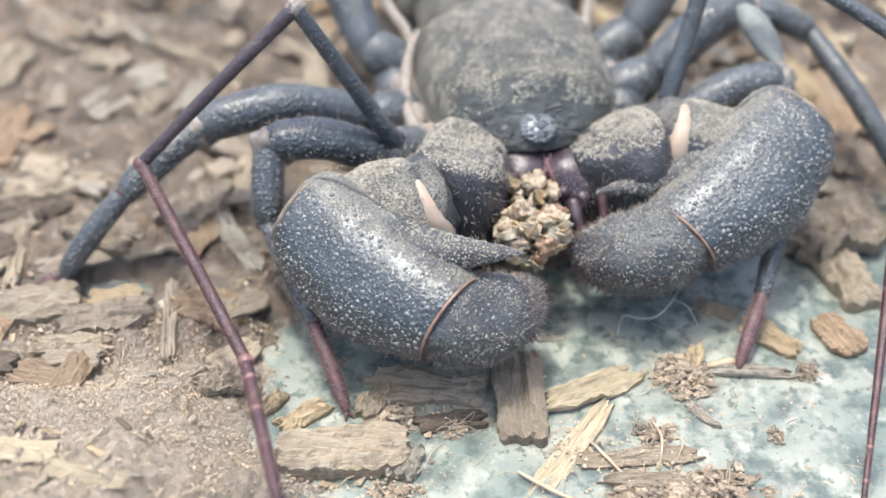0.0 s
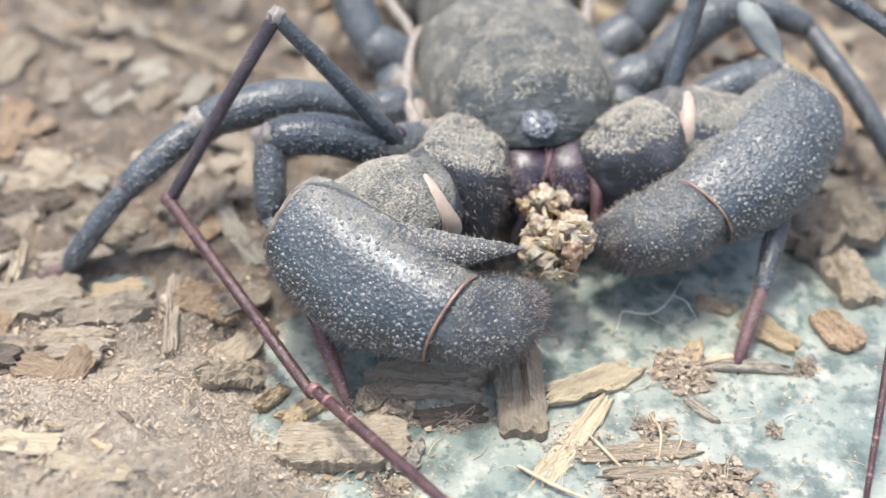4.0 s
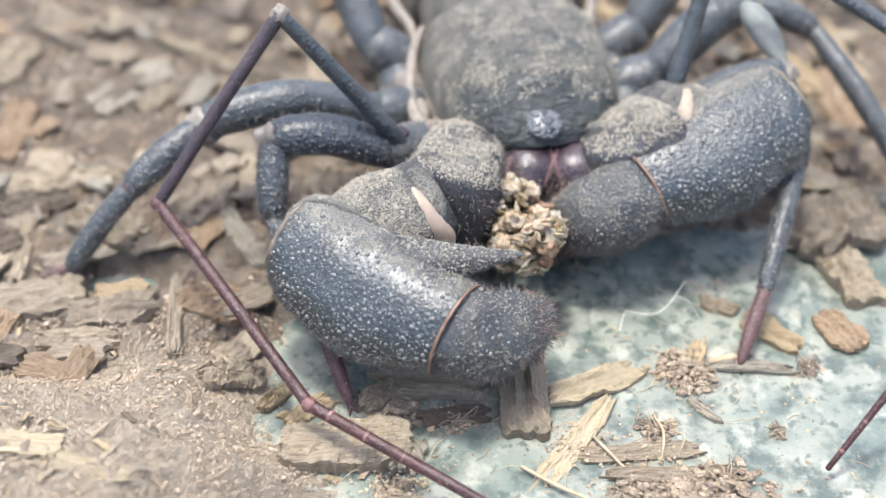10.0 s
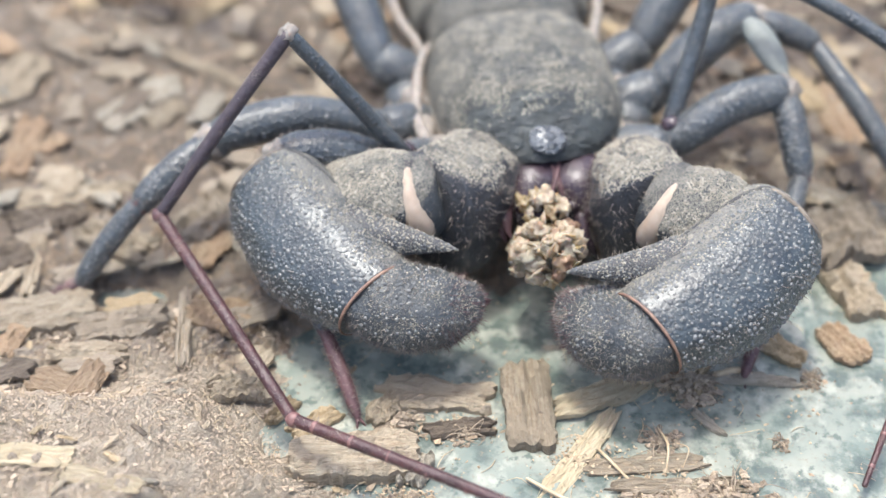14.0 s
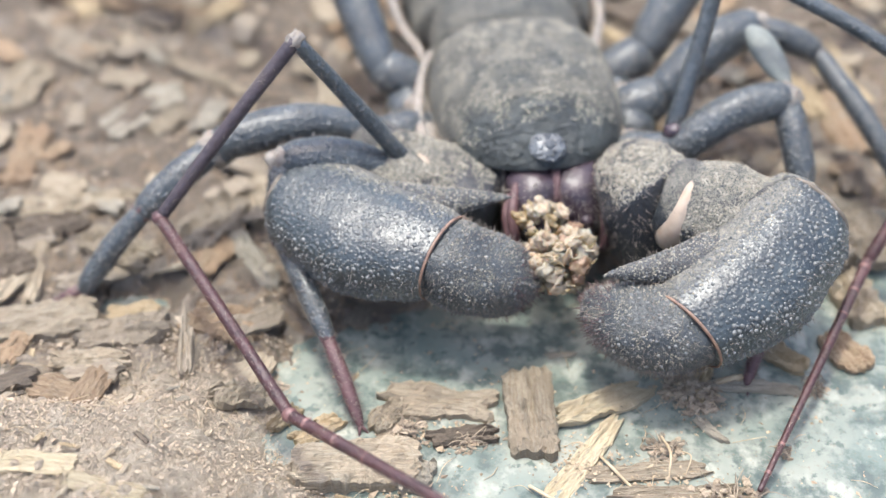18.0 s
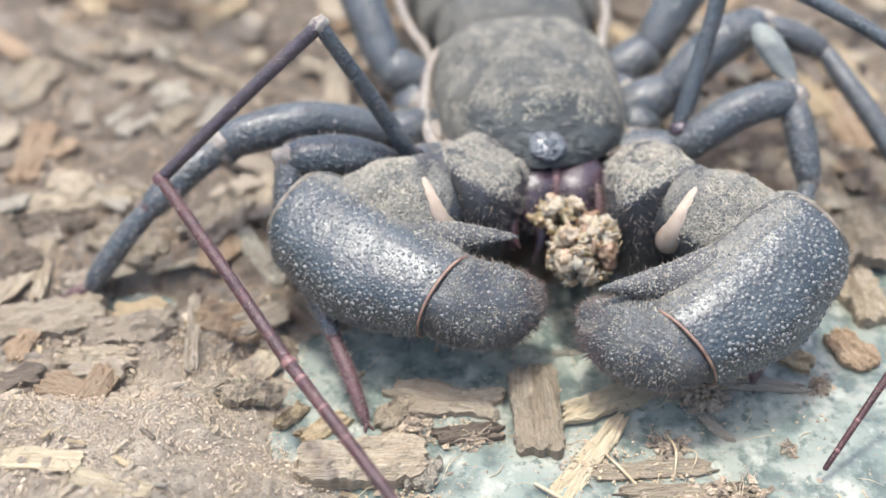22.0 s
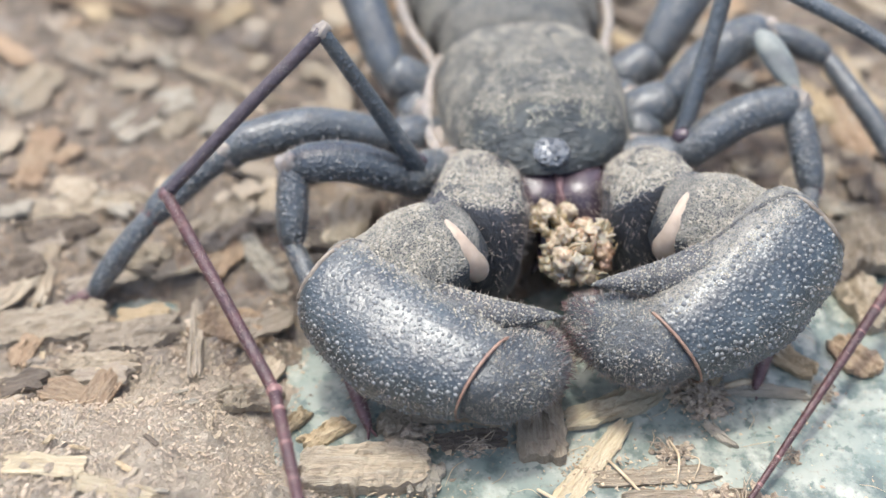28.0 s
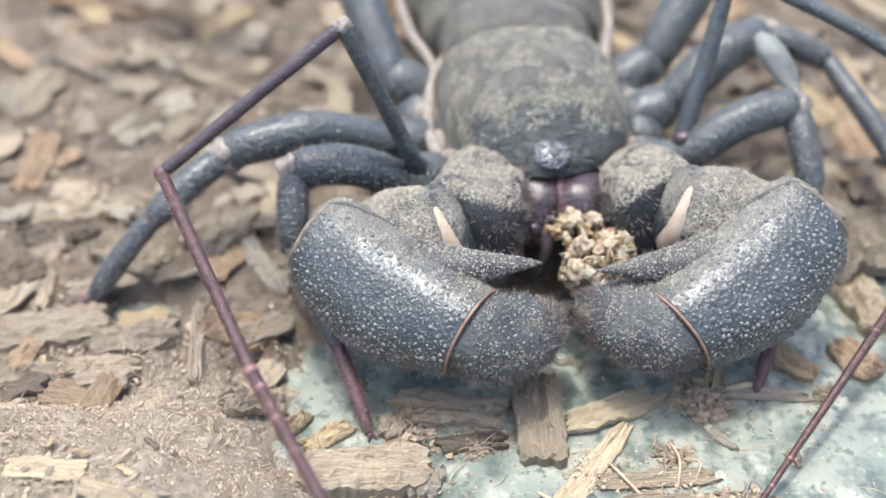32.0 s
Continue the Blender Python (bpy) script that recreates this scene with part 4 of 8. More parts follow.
def build_food():
    food = empty("prey_remains", 6.4, -5.2, 5.6)
    tagged(food, "chewed wet tan prey pulp held at the jaws", "prey")
    r = np.random.default_rng(3)
    for i in range(90):
        a, d = r.uniform(0, 6.28), r.uniform(0, 1) ** 0.5
        c = (d * math.cos(a) * 1.9, d * math.sin(a) * 1.9 - 0.2, r.uniform(-1.8, 1.7) * (1.15 - 0.6 * d))
        q = r.uniform(0.26, 0.72)
        part("pulp_clump", ball(c, (q * r.uniform(0.7, 1.3), q * r.uniform(0.6, 1.1), q * r.uniform(0.6, 1.1)), 18, 24, 0.55, i * 1.7), M_FOOD if r.random() > 0.12 else M_FOOD_DARK, food)
    for i in range(34):
        a, d = r.uniform(0, 6.28), r.uniform(0.25, 0.9) ** 0.6
        c = (d * math.cos(a) * 2.35, d * math.sin(a) * 2.2 - 0.2, r.uniform(-1.5, 2.2) * (1.2 - 0.65 * d))
        part("scrap", curl_mesh(c, r.uniform(0.25, 0.6), r), M_FOOD_CLEAR if r.random() > 0.45 else M_FOOD, food, "amber translucent scrap")
    for i in range(18):
        a, d = r.uniform(0, 6.28), r.uniform(0.3, 0.85)
        b = np.array((math.cos(a) * 2.3 * d, math.sin(a) * 2.1 * d - 0.3, r.uniform(-1.0, 2.0) * (1.2 - 0.6 * d)))
        w = r.normal(0, 0.55, 3)
        part("shred", tube([b - w * 0.6, b + r.normal(0, 0.12, 3), b + w * 0.6], [0.05, r.uniform(0.1, 0.22), 0.04], 10, 7), M_FOOD, food)
    # soft pulp drawn up to the jaws
    for k in range(9):
        c = (-1.2 + 0.32 * k + r.normal(0, 0.2), 1.8 + r.uniform(0, 1.5), 0.9 + r.uniform(0, 0.7))
        q = r.uniform(0.25, 0.5)
        part("pulp_clump", ball(c, (q, q * 1.6, q), 14, 18, 0.8, 70 + k), M_FOOD if k % 3 else M_FOOD_CLEAR, food)
    return food


FOOD = build_food()

# ---- litter on the soil and the floor ----
def chip_mesh(length, width, thick, seed, nx=26, ny=9, worn=1.0):
    """A ragged flake of wood: uneven outline, ridged along its length, broken ends."""
    v = []
    for side in (1, -1):
        for i in range(nx + 1):
            u = -1 + 2 * i / nx
            end = (1 - abs(u) ** 6) ** 0.5 if abs(u) < 1 else 0.0
            for j in range(ny + 1):
                w = -1 + 2 * j / ny
                rag = 1 + worn * 0.34 * noise.noise(Vector((u * 1.3, seed, 1.0 if w > 0 else 5.0))) + worn * 0.10 * noise.noise(Vector((u * 6, seed, 2.0 if w > 0 else 6.0))) + 0.14 * noise.noise(Vector((u * 15, seed, 3.0 if w > 0 else 7.0)))
                tip = 1 + worn * 0.30 * noise.noise(Vector((w * 1.6, seed, 9.0 if u > 0 else 12.0))) + worn * 0.26 * noise.noise(Vector((w * 7, seed, 10.0 if u > 0 else 13.0)))
                x = length / 2 * u * tip
                y = width / 2 * w * rag * (0.75 + 0.25 * end)
                bend = 0.10 * length * noise.noise(Vector((u * 0.7, seed, 20))) * 0.5 + 0.12 * width * w * w * noise.noise(Vector((seed, 1, 1)))
                ridge = (0.2 + 0.35 * worn) * thick * noise.noise(Vector((u * 1.5, w * 4, seed))) + (0.08 + 0.27 * worn) * thick * noise.noise(Vector((u * 7, w * 5, seed)))
                edge = 1 - 0.45 * max(abs(w), abs(u)) ** 8
                v.append((x, y, bend + side * thick / 2 * edge + (ridge if side > 0 else 0)))
    n = ny + 1
    off = (nx + 1) * n
    f = []
    for i in range(nx):
        for j in range(ny):
            a = i * n + j
            f.append((a, a + n, a + n + 1, a + 1))
            f.append((off + a, off + a + 1, off + a + n + 1, off + a + n))
    rim = [i * n for i in range(nx + 1)] + [nx * n + j for j in range(1, n)] + [i * n + ny for i in range(nx - 1, -1, -1)] + [j for j in range(ny - 1, 0, -1)]
    for a, b in zip(rim, rim[1:] + rim[:1]):
        f.append((b, a, off + a, off + b))
    return v, f


def rest(x, y):
    """The height of whatever lies at x, y: soil or floor."""
    return max(0.0, soil_height(x, y) - 0.15)


def crumb_material(name, *cols):
    n = Nodes(name, 0.95)
    g = n.tree.nodes.new("ShaderNodeNewGeometry")
    stops = [(i / len(cols), c) for i, c in enumerate(cols)]
    n.colour(n.mix(n.math("MULTIPLY", n.noise(3, 4), 0.5), n.ramp(g.outputs["Random Per Island"], *stops), (0.36, 0.28, 0.20)))
    return n.mat


M_CRUMB = crumb_material("crumbs", (0.340, 0.270, 0.196), (0.405, 0.333, 0.246), (0.440, 0.370, 0.282), (0.350, 0.280, 0.203), (0.235, 0.182, 0.134), (0.415, 0.345, 0.262))
M_CRUMB_HEAP = crumb_material("heap_crumbs", (0.30, 0.22, 0.14), (0.40, 0.31, 0.20), (0.22, 0.165, 0.11), (0.46, 0.37, 0.25))
M_CRUMB_FLOOR = crumb_material("floor_crumbs", (0.26, 0.19, 0.13), (0.15, 0.12, 0.09), (0.46, 0.37, 0.25), (0.34, 0.25, 0.17))


def clump_material():
    n = Nodes("clump_crumb", 0.95).shift()
    col = n.ramp(n.random, (0.0, (0.32, 0.25, 0.175)), (0.4, (0.22, 0.175, 0.13)), (0.7, (0.46, 0.375, 0.27)), (1.0, (0.36, 0.285, 0.20)))
    n.colour(n.mix(n.ramp(n.noise(2.5, 6, 0.7), (0.35, 0.0), (0.65, 0.7)), col, (0.17, 0.135, 0.10)))
    n.bump(n.noise(5, 5), 0.15, 0.9)
    return n.mat


M_CLUMP = clump_material()
CHIP_SEED = [0.0]


def chip(name, x, y, turn, length, width, thick, material, label, tilt=None, sink=0.12, worn=1.0):
    CHIP_SEED[0] += 3.7
    s = CHIP_SEED[0]
    ob = part(name, chip_mesh(length, width, thick, s, worn=worn), material, smooth=False)
    c, sn = math.cos(radians(turn)), math.sin(radians(turn))
    ha, hb = rest(x + c * length * 0.4, y + sn * length * 0.4), rest(x - c * length * 0.4, y - sn * length * 0.4)
    if x < -12:
        sink += 0.28
    z = max((ha + hb) / 2, rest(x, y) * 0.85) + thick / 2 - sink * thick
    pitch = -math.degrees(math.atan2(ha - hb, length * 0.8)) if tilt is None else tilt
    ob.matrix_basis = pose(x * MM, y * MM, z * MM, 0, pitch, turn)
    tagged(ob, label, name.replace("_", " "), group="litter pieces")
    return ob


chip("stick", -16.7, -7.6, 96, 6.9, 0.9, 0.8, M_CHIP_GREY, "thin grey-brown stick lying on the soil", worn=0.35)
chip("bark_slab", -5.6, -17.2, 3, 7.4, 3.3, 1.6, M_CHIP, "flat tan bark slab at the edge of the bare floor", worn=0.35)
chip("wood_chip", -0.8, -12.0, -5, 6.6, 2.6, 0.7, M_CHIP, "brown wood chip lying under the claw arm")
chip("wood_block", 4.8, -13.0, -88, 6.8, 3.0, 1.3, M_CHIP, "square brown wood block on the painted floor", worn=0.35)
chip("wood_chip", 9.4, -12.1, 24, 6.3, 1.8, 0.5, M_CHIP_YELLOW_PALE, "yellow curled wood chip on the painted floor")
chip("wood_chip", 7.8, -16.6, 54, 7.7, 1.5, 0.35, M_CHIP_YELLOW_PALE, "pale yellow fibrous wood chip on the floor")
chip("wood_chip", 11.4, -17.4, 4, 6.8, 1.3, 0.28, M_CHIP, "crumbly brown fibrous chip on the floor")
chip("wood_chip", 15.6, -10.2, 68, 3.4, 1.0, 0.5, M_CHIP_YELLOW, "small yellow chip in the debris clump")
chip("splinter", 15.6, -14.2, -51, 2.3, 0.6, 0.3, M_CHIP_PALE, "white thin splinter on the painted floor")
chip("wood_chip", 20.8, -7.8, -41, 4.0, 1.8, 0.5, M_CHIP_YELLOW, "small orange-yellow wood chip on the floor")
chip("wood_chip", 18.8, -10.7, -4, 5.5, 0.9, 0.4, M_CHIP_PALE, "thin pale wood chip beside the foot")
chip("bark_chunk", 27.0, 1.5, 26, 6.8, 4.8, 2.0, M_CHIP_GREY, "thick grey-brown bark chunk on the floor")
chip("bark_chunk", 26.7, -3.0, -71, 4.9, 2.8, 1.2, M_CHIP, "broken brown bark chunk on the floor")
chip("wood_chip", 25.1, -7.7, -58, 3.6, 2.3, 0.6, M_CHIP_ORANGE, "orange-brown wood flake on the floor")
chip("wood_chip", 28.0, 5.7, -6, 6.3, 1.5, 0.6, M_CHIP_PALE, "pale cream wood strip on the floor")
chip("leaf_flake", 29.4, 14.9, -81, 8.1, 3.1, 0.6, M_CHIP_ORANGE, "tan-orange dry leaf flake")
chip("leaf_flake", 27.6, 18.6, -89, 6.5, 1.9, 0.6, M_CHIP_YELLOW, "tan-yellow dry leaf flake")
chip("bark_slab", -26.5, -6.1, 7, 7.5, 3.2, 1.3, M_CHIP, "flat tan bark slab on the soil", worn=0.35)
chip("wood_chip", -14.4, -6.4, -11, 4.7, 2.8, 0.8, M_CHIP_ORANGE, "orange-brown wood chip beside the bare floor")
chip("wood_chip", -20.8, -7.2, 6, 5.4, 2.5, 0.9, M_CHIP_GREY, "grey wood chip on the soil")
chip("wood_chip", -22.5, -9.6, -4, 4.7, 1.5, 0.6, M_CHIP, "tan wood chip on the soil")
chip("wood_chip", -26.4, 5.7, 5, 8.2, 2.1, 0.8, M_CHIP, "long tan wood chip on the soil")
chip("leaf_flake", -31.3, 11.4, 88, 7.6, 2.4, 0.7, M_CHIP_ORANGE, "orange-brown dry leaf flake")
chip("straw", -25.2, 26.4, -54, 7.0, 1.0, 0.6, M_CHIP_PALE, "pale cream straw piece on the litter")
chip("twig", -18.7, 21.4, -33, 9.9, 1.3, 0.6, M_CHIP, "thin tan twig in the litter")
chip("leaf_flake", -24.9, 15.7, 50, 3.6, 3.0, 0.6, M_CHIP_PALE, "pale flake in the litter")
chip("leaf_flake", -22.4, 19.1, 18, 3.1, 3.1, 0.6, M_CHIP_PALE, "pale pinkish flake in the litter")
chip("leaf_flake", -35.6, 19.5, -0, 3.1, 3.1, 0.6, M_CHIP_PALE, "whitish flake in the litter")
chip("leaf_flake", -21.5, 15.8, 42, 3.3, 2.1, 0.6, M_CHIP, "tan flake in the litter")
chip("dry_leaf", -22.9, -20.3, -3, 4.6, 1.5, 0.2, M_CHIP_YELLOW_PALE, "pale yellow dry leaf on the soil mound", worn=0.4)
chip("dry_leaf", -18.7, -22.0, -14, 4.6, 1.2, 0.2, M_CHIP_YELLOW_PALE, "pale yellow pointed dry leaf on the soil mound", worn=0.5)
chip("pebble_chip", -2.0, -17.9, 75, 2.5, 1.7, 0.8, M_CHIP_PALE, "pale cream chip at the slab's end")
chip("twig", -27.7, -0.6, 93, 7.3, 1.0, 0.6, M_CHIP, "tan twig standing in the litter")
chip("wood_chip", -8.2, -14.3, 32, 3.3, 1.4, 0.5, M_CHIP_YELLOW, "fibrous yellow-tan chip on the bare floor")
# a bright glassy highlight, modelled as a thin pale sliver
chip("splinter", 7.0, -7.8, 3, 1.7, 0.4, 0.2, M_CHIP_PALE, "white sliver standing for a glassy highlight on the floor")
chip("wood_chip", 13.1, -19.0, 3, 7.5, 1.2, 0.35, M_CHIP, "ragged brown wood debris on the floor")
chip("twig", -28.6, 33.1, -16, 19.2, 1.7, 0.7, M_CHIP_ORANGE, "long reddish-brown twig in the litter")
chip("wood_chip", -13.2, -0.5, -58, 5.9, 1.5, 0.6, M_CHIP_PALE, "pale wood strip beside the folded leg")
chip("bark_chunk", -16.3, 3.0, 57, 5.6, 3.6, 1.2, M_CHIP_GREY, "grey bark chunk behind the leg")
chip("leaf_flake", -33.9, 20.3, 66, 5.5, 3.8, 0.9, M_CHIP, "brown flake in the litter")
chip("leaf_flake", -30.4, 25.1, -30, 5.2, 3.4, 0.9, M_CHIP_GREY, "grey flake in the litter")
chip("wood_chip", -27.8, 3.0, 16, 4.6, 2.5, 0.8, M_CHIP_DARK, "dark wood chip in the litter")
chip("wood_chip", -22.6, 0.6, -26, 5.4, 2.5, 0.9, M_CHIP, "brown wood chip in the litter")
chip("wood_chip", -29.5, -1.1, 32, 3.3, 2.4, 0.9, M_CHIP_DARK, "dark wood chip in the litter")
chip("wood_chip", -13.6, 15.7, 59, 5.5, 3.5, 0.8, M_CHIP_DARK, "dark wood chip in the litter")
chip("wood_chip", -7.7, 3.6, 73, 5.6, 2.6, 0.8, M_CHIP, "brown wood chip below the claw arm")
chip("wood_chip", -9.4, -4.4, -38, 2.6, 1.1, 0.5, M_CHIP, "small tan chip on the floor")
chip("wood_chip", 0.5, -14.7, 7, 3.7, 1.3, 0.5, M_CHIP_DARK, "dark brown chip on the floor")
chip("wood_chip", -3.9, -13.1, 50, 2.7, 1.6, 0.7, M_CHIP, "tan chip on the floor")
chip("wood_chip", 17.8, -5.4, -22, 2.5, 1.1, 0.5, M_CHIP, "brown splinter on the floor")
chip("wood_chip", -12.6, -12.4, 21, 4.1, 1.9, 0.8, M_CHIP, "tan chip on the soil")
chip("wood_chip", -10.1, -13.4, 51, 2.3, 1.0, 0.6, M_CHIP_YELLOW, "yellow fibre chip on the soil")


def debris_clump(x, y, size, label):
    """A crumbly clump of soil crumbs and fibres."""
    CHIP_SEED[0] += 3.7
    s = CHIP_SEED[0]
    r = np.random.default_rng(int(s * 10))
    ob = empty("debris_clump", x, y, rest(x, y))
    for i in range(int(24 + size * 44)):
        a, d = r.uniform(0, 6.28), r.uniform(0, 1) ** 0.7 * size * (1 + 0.35 * noise.noise(Vector((s, i * 0.1, 0))))
        q = min(size * r.uniform(0.05, 0.15), 0.22)
        part("crumb", ball((d * math.cos(a), d * math.sin(a), q * 0.6 + r.uniform(0, 0.4) * max(size - d, 0.0)), (q * r.uniform(0.8, 1.8), q, q * 0.8), 5, 7, 1.0, s + i), M_CLUMP, ob, smooth=False)
    for i in range(int(8 + size * 9)):
        a = r.uniform(0, 6.28)
        d = np.array((math.cos(a), math.sin(a), 0.0)) * size
        part("fibre", tube([d * 0.2 + (0, 0, 0.3), d * 0.7 + r.normal(0, 0.25, 3) + (0, 0, 0.4), d * r.uniform(0.9, 1.5) + (0, 0, 0.12)], [0.04, 0.035, 0.015], 7, 4), M_CLUMP, ob, smooth=False)
    return tagged(ob, label, "debris clump", group="debris clumps")


debris_clump(14.9, -11.0, 1.9, "ragged grey-brown debris clump on the painted floor")
debris_clump(12.6, -15.8, 1.2, "small brown debris clump on the painted floor")
debris_clump(19.7, -15.8, 0.6, "tiny dark green-brown moss crumb on the floor")
debris_clump(22.5, -10.8, 0.8, "small brown crumb on the painted floor")
debris_clump(-2.8, -14.5, 1.5, "brown soil clod beside the floor")
debris_clump(16.0, -20.6, 2.6, "brown soil clod on the painted floor")
debris_clump(11.1, -20.6, 1.6, "brown soil clod on the painted floor")
debris_clump(-2.7, -20.6, 1.2, "pale soil clod by the bark slab")
debris_clump(0.9, -15.1, 0.9, "small fibrous debris clump on the floor")
debris_clump(13.6, -20.8, 1.8, "brown soil clod on the painted floor")


def scatter_flakes():
    """Many loose flakes over the soil, copies of a few shapes in several woods."""
    r = np.random.default_rng(12)
    mats = (M_CHIP, M_CHIP_GREY, M_CHIP_ORANGE, M_CHIP_PALE, M_CHIP_DARK, M_CHIP_YELLOW)
    words = ("brown", "grey-brown", "orange-brown", "pale cream", "dark brown", "yellow-tan")
    share = (0.34, 0.26, 0.14, 0.04, 0.16, 0.06)
    kinds = []
    for k, (mat, word) in enumerate(zip(mats, words)):
        for q in range(3):
            ln = (5.2, 3.6, 2.4)[q]
            ob = part("leaf_flake", chip_mesh(ln, ln * (0.35, 0.55, 0.6)[q], 0.45, 100 + k * 5 + q, 12, 6), mat, smooth=False)
            tagged(ob, "loose %s flake in the dry litter" % word, "leaf flake", group="litter flakes")
            kinds.append((k, ob))
    used = set()
    count = 0
    for _ in range(3000):
        if count == 285:
            break
        x, y = r.uniform(-44, 44), r.uniform(-14, 55)
        if soil_height(x, y) < 0.35 or (-4 < x < 15 and y < 4):
            continue
        k = r.choice(6, p=share)
        options = [ob for kk, ob in kinds if kk == k]
        src = options[int(r.integers(0, 3))]
        mt = pose(x * MM, y * MM, (rest(x, y) + 0.12 + r.uniform(0, 0.25)) * MM, r.uniform(-12, 12), r.uniform(-12, 12), r.uniform(0, 360))
        if src.name not in used:
            used.add(src.name)
            src.matrix_basis = mt
        else:
            copy_thing(src, mt)
        count += 1
    # small flakes on the pale soil mound
    small = []
    for q, (mat, word) in enumerate(((M_CHIP, "brown"), (M_CHIP_YELLOW, "yellow-tan"), (M_CHIP_PALE, "pale cream"), (M_CHIP_DARK, "dark brown"))):
        ob = part("wood_crumb", chip_mesh(1.1, 0.35, 0.14, 300 + q, 8, 4), mat, smooth=False)
        small.append(tagged(ob, "tiny %s wood crumb on dry soil" % word, "wood crumb", group="wood crumbs"))
    for i in range(34):
        x, y = r.uniform(-36, -6), r.uniform(-26, -9)
        mt = pose(x * MM, y * MM, (rest(x, y) + 0.05) * MM, r.uniform(-25, 25), r.uniform(-25, 25), r.uniform(0, 360))
        if i < 4:
            small[i].matrix_basis = mt
        else:
            copy_thing(small[int(r.choice(4, p=(0.4, 0.3, 0.2, 0.1)))], mt)
    for k, ob in kinds:
        if ob.name not in used:
            ob.matrix_basis = pose(-40 * MM, (20 + k) * MM, 1.5 * MM)


def crumb_cloud(name, label, count, seed, size, place, material):
    """Tiny angular crumbs as one mesh."""
    r = np.random.default_rng(seed)
    v, f = [], []
    base = np.array([(1, 0, 0), (-1, 0, 0), (0, 1, 0), (0, -1, 0), (0, 0, 1), (0, 0, -1)], float)
    tri = ((0, 2, 4), (2, 1, 4), (1, 3, 4), (3, 0, 4), (2, 0, 5), (1, 2, 5), (3, 1, 5), (0, 3, 5))
    made = 0
    for _ in range(count * 12):
        if made == count:
            break
        x, y, z = place(r)
        if x is None:
            continue
        s = size * r.uniform(0.4, 1.0) ** 1.5 * (2.0 if r.random() < 0.06 else 1.0)
        p = base * r.uniform(0.5, 1.2, (6, 3)) + r.normal(0, 0.22, (6, 3))
        p *= s * np.array((r.uniform(0.7, 1.9), 1.0, 0.7))
        a = r.uniform(0, 6.28)
        c, sn = math.cos(a), math.sin(a)
        o = len(v)
        v.extend((x + q[0] * c - q[1] * sn, y + q[0] * sn + q[1] * c, z + s * 0.3 + q[2]) for q in p)
        f.extend((o + i, o + j, o + k) for i, j, k in tri)
        made += 1
    return tagged(part(name, (v, f), material, smooth=False), label, name.replace("_", " "), kind="stuff")


def on_soil(x0, x1, y0, y1):
    def place(r):
        x, y = r.uniform(x0, x1), r.uniform(y0, y1)
        s = soil_height(x, y)
        if s < 0.1:
            return None, 0, 0
        return x, y, s - 0.2
    return place


def heaped(*spots):
    """Places crowded round x, y with a spread in each direction."""
    def place(r):
        x, y, sx, sy = spots[int(r.integers(0, len(spots)))]
        x, y = x + r.normal(0, sx * 0.6), y + r.normal(0, sy * 0.6)
        return x, y, max(0.0, soil_height(x, y) - 0.2) + abs(r.normal(0, 0.16))
    return place


def on_floor(x0, x1, y0, y1):
    def place(r):
        x, y = r.uniform(x0, x1), r.uniform(y0, y1)
        k = noise.noise(Vector((x * 0.25, y * 0.25, 7)))
        if soil_height(x, y) > 0.1 or r.random() > 0.25 + 1.6 * max(k, 0):
            return None, 0, 0
        return x, y, 0.0
    return place


M_FIBRE = plain("fibre", (0.30, 0.22, 0.13), (0.50, 0.41, 0.28), 1.0, 0.8, 0.0)


def fibres(count, seed, x0, x1, y0, y1, longest=3.2, soil_only=False):
    r = np.random.default_rng(seed)
    bits = []
    while len(bits) < count:
        x, y = r.uniform(x0, x1), r.uniform(y0, y1)
        if soil_only and soil_height(x, y) < 0.5:
            continue
        z = rest(x, y) + 0.06
        a, ln = r.uniform(0, 6.28), r.uniform(0.25, 1.0) * longest
        d = np.array((math.cos(a), math.sin(a), 0)) * ln / 2
        c = np.array((x, y, z))
        side = np.array((-d[1], d[0], 0)) * r.uniform(-0.4, 0.4)
        bits.append(tube([c - d, c + side + (0, 0, r.uniform(0, 0.5)), c + d], [0.02, 0.032, 0.015], 6, 4))
    return tagged(part("fibres", join(*bits), M_FIBRE), "thin dry plant fibres strewn on soil and floor", "fibres", kind="stuff")


scatter_flakes()
crumb_cloud("soil_crumbs", "dry brown soil crumbs and grit", 22000, 21, 0.080, on_soil(-36, -2, -27, -7), M_CRUMB)
crumb_cloud("soil_crumbs", "dry brown soil crumbs and grit", 4500, 22, 0.20, on_soil(-44, 44, -7, 50), M_CRUMB)
crumb_cloud("soil_crumbs", "dry brown soil crumbs and grit", 3000, 24, 0.12, on_soil(-2, 34, -30, -18), M_CRUMB)
crumb_cloud("floor_crumbs", "scattered dark specks and crumbs on the painted floor", 900, 23, 0.13, on_floor(-16, 36, -27, 2), M_CRUMB_FLOOR)
crumb_cloud("floor_crumbs", "brown fibrous crumbs heaped round the floor chips", 1500, 25, 0.13, heaped((11.5, -17.6, 3.6, 0.9), (8.0, -16.4, 2.2, 1.6), (15.0, -11.6, 1.8, 1.6), (13.0, -20.3, 4.5, 1.0), (0.6, -14.6, 2.2, 1.0), (-2.5, -19.6, 1.6, 1.2)), M_CRUMB_HEAP)
fibres(170, 31, -34, 34, -27, 20)
fibres(260, 33, -36, -2, -27, -8, 1.3, True)

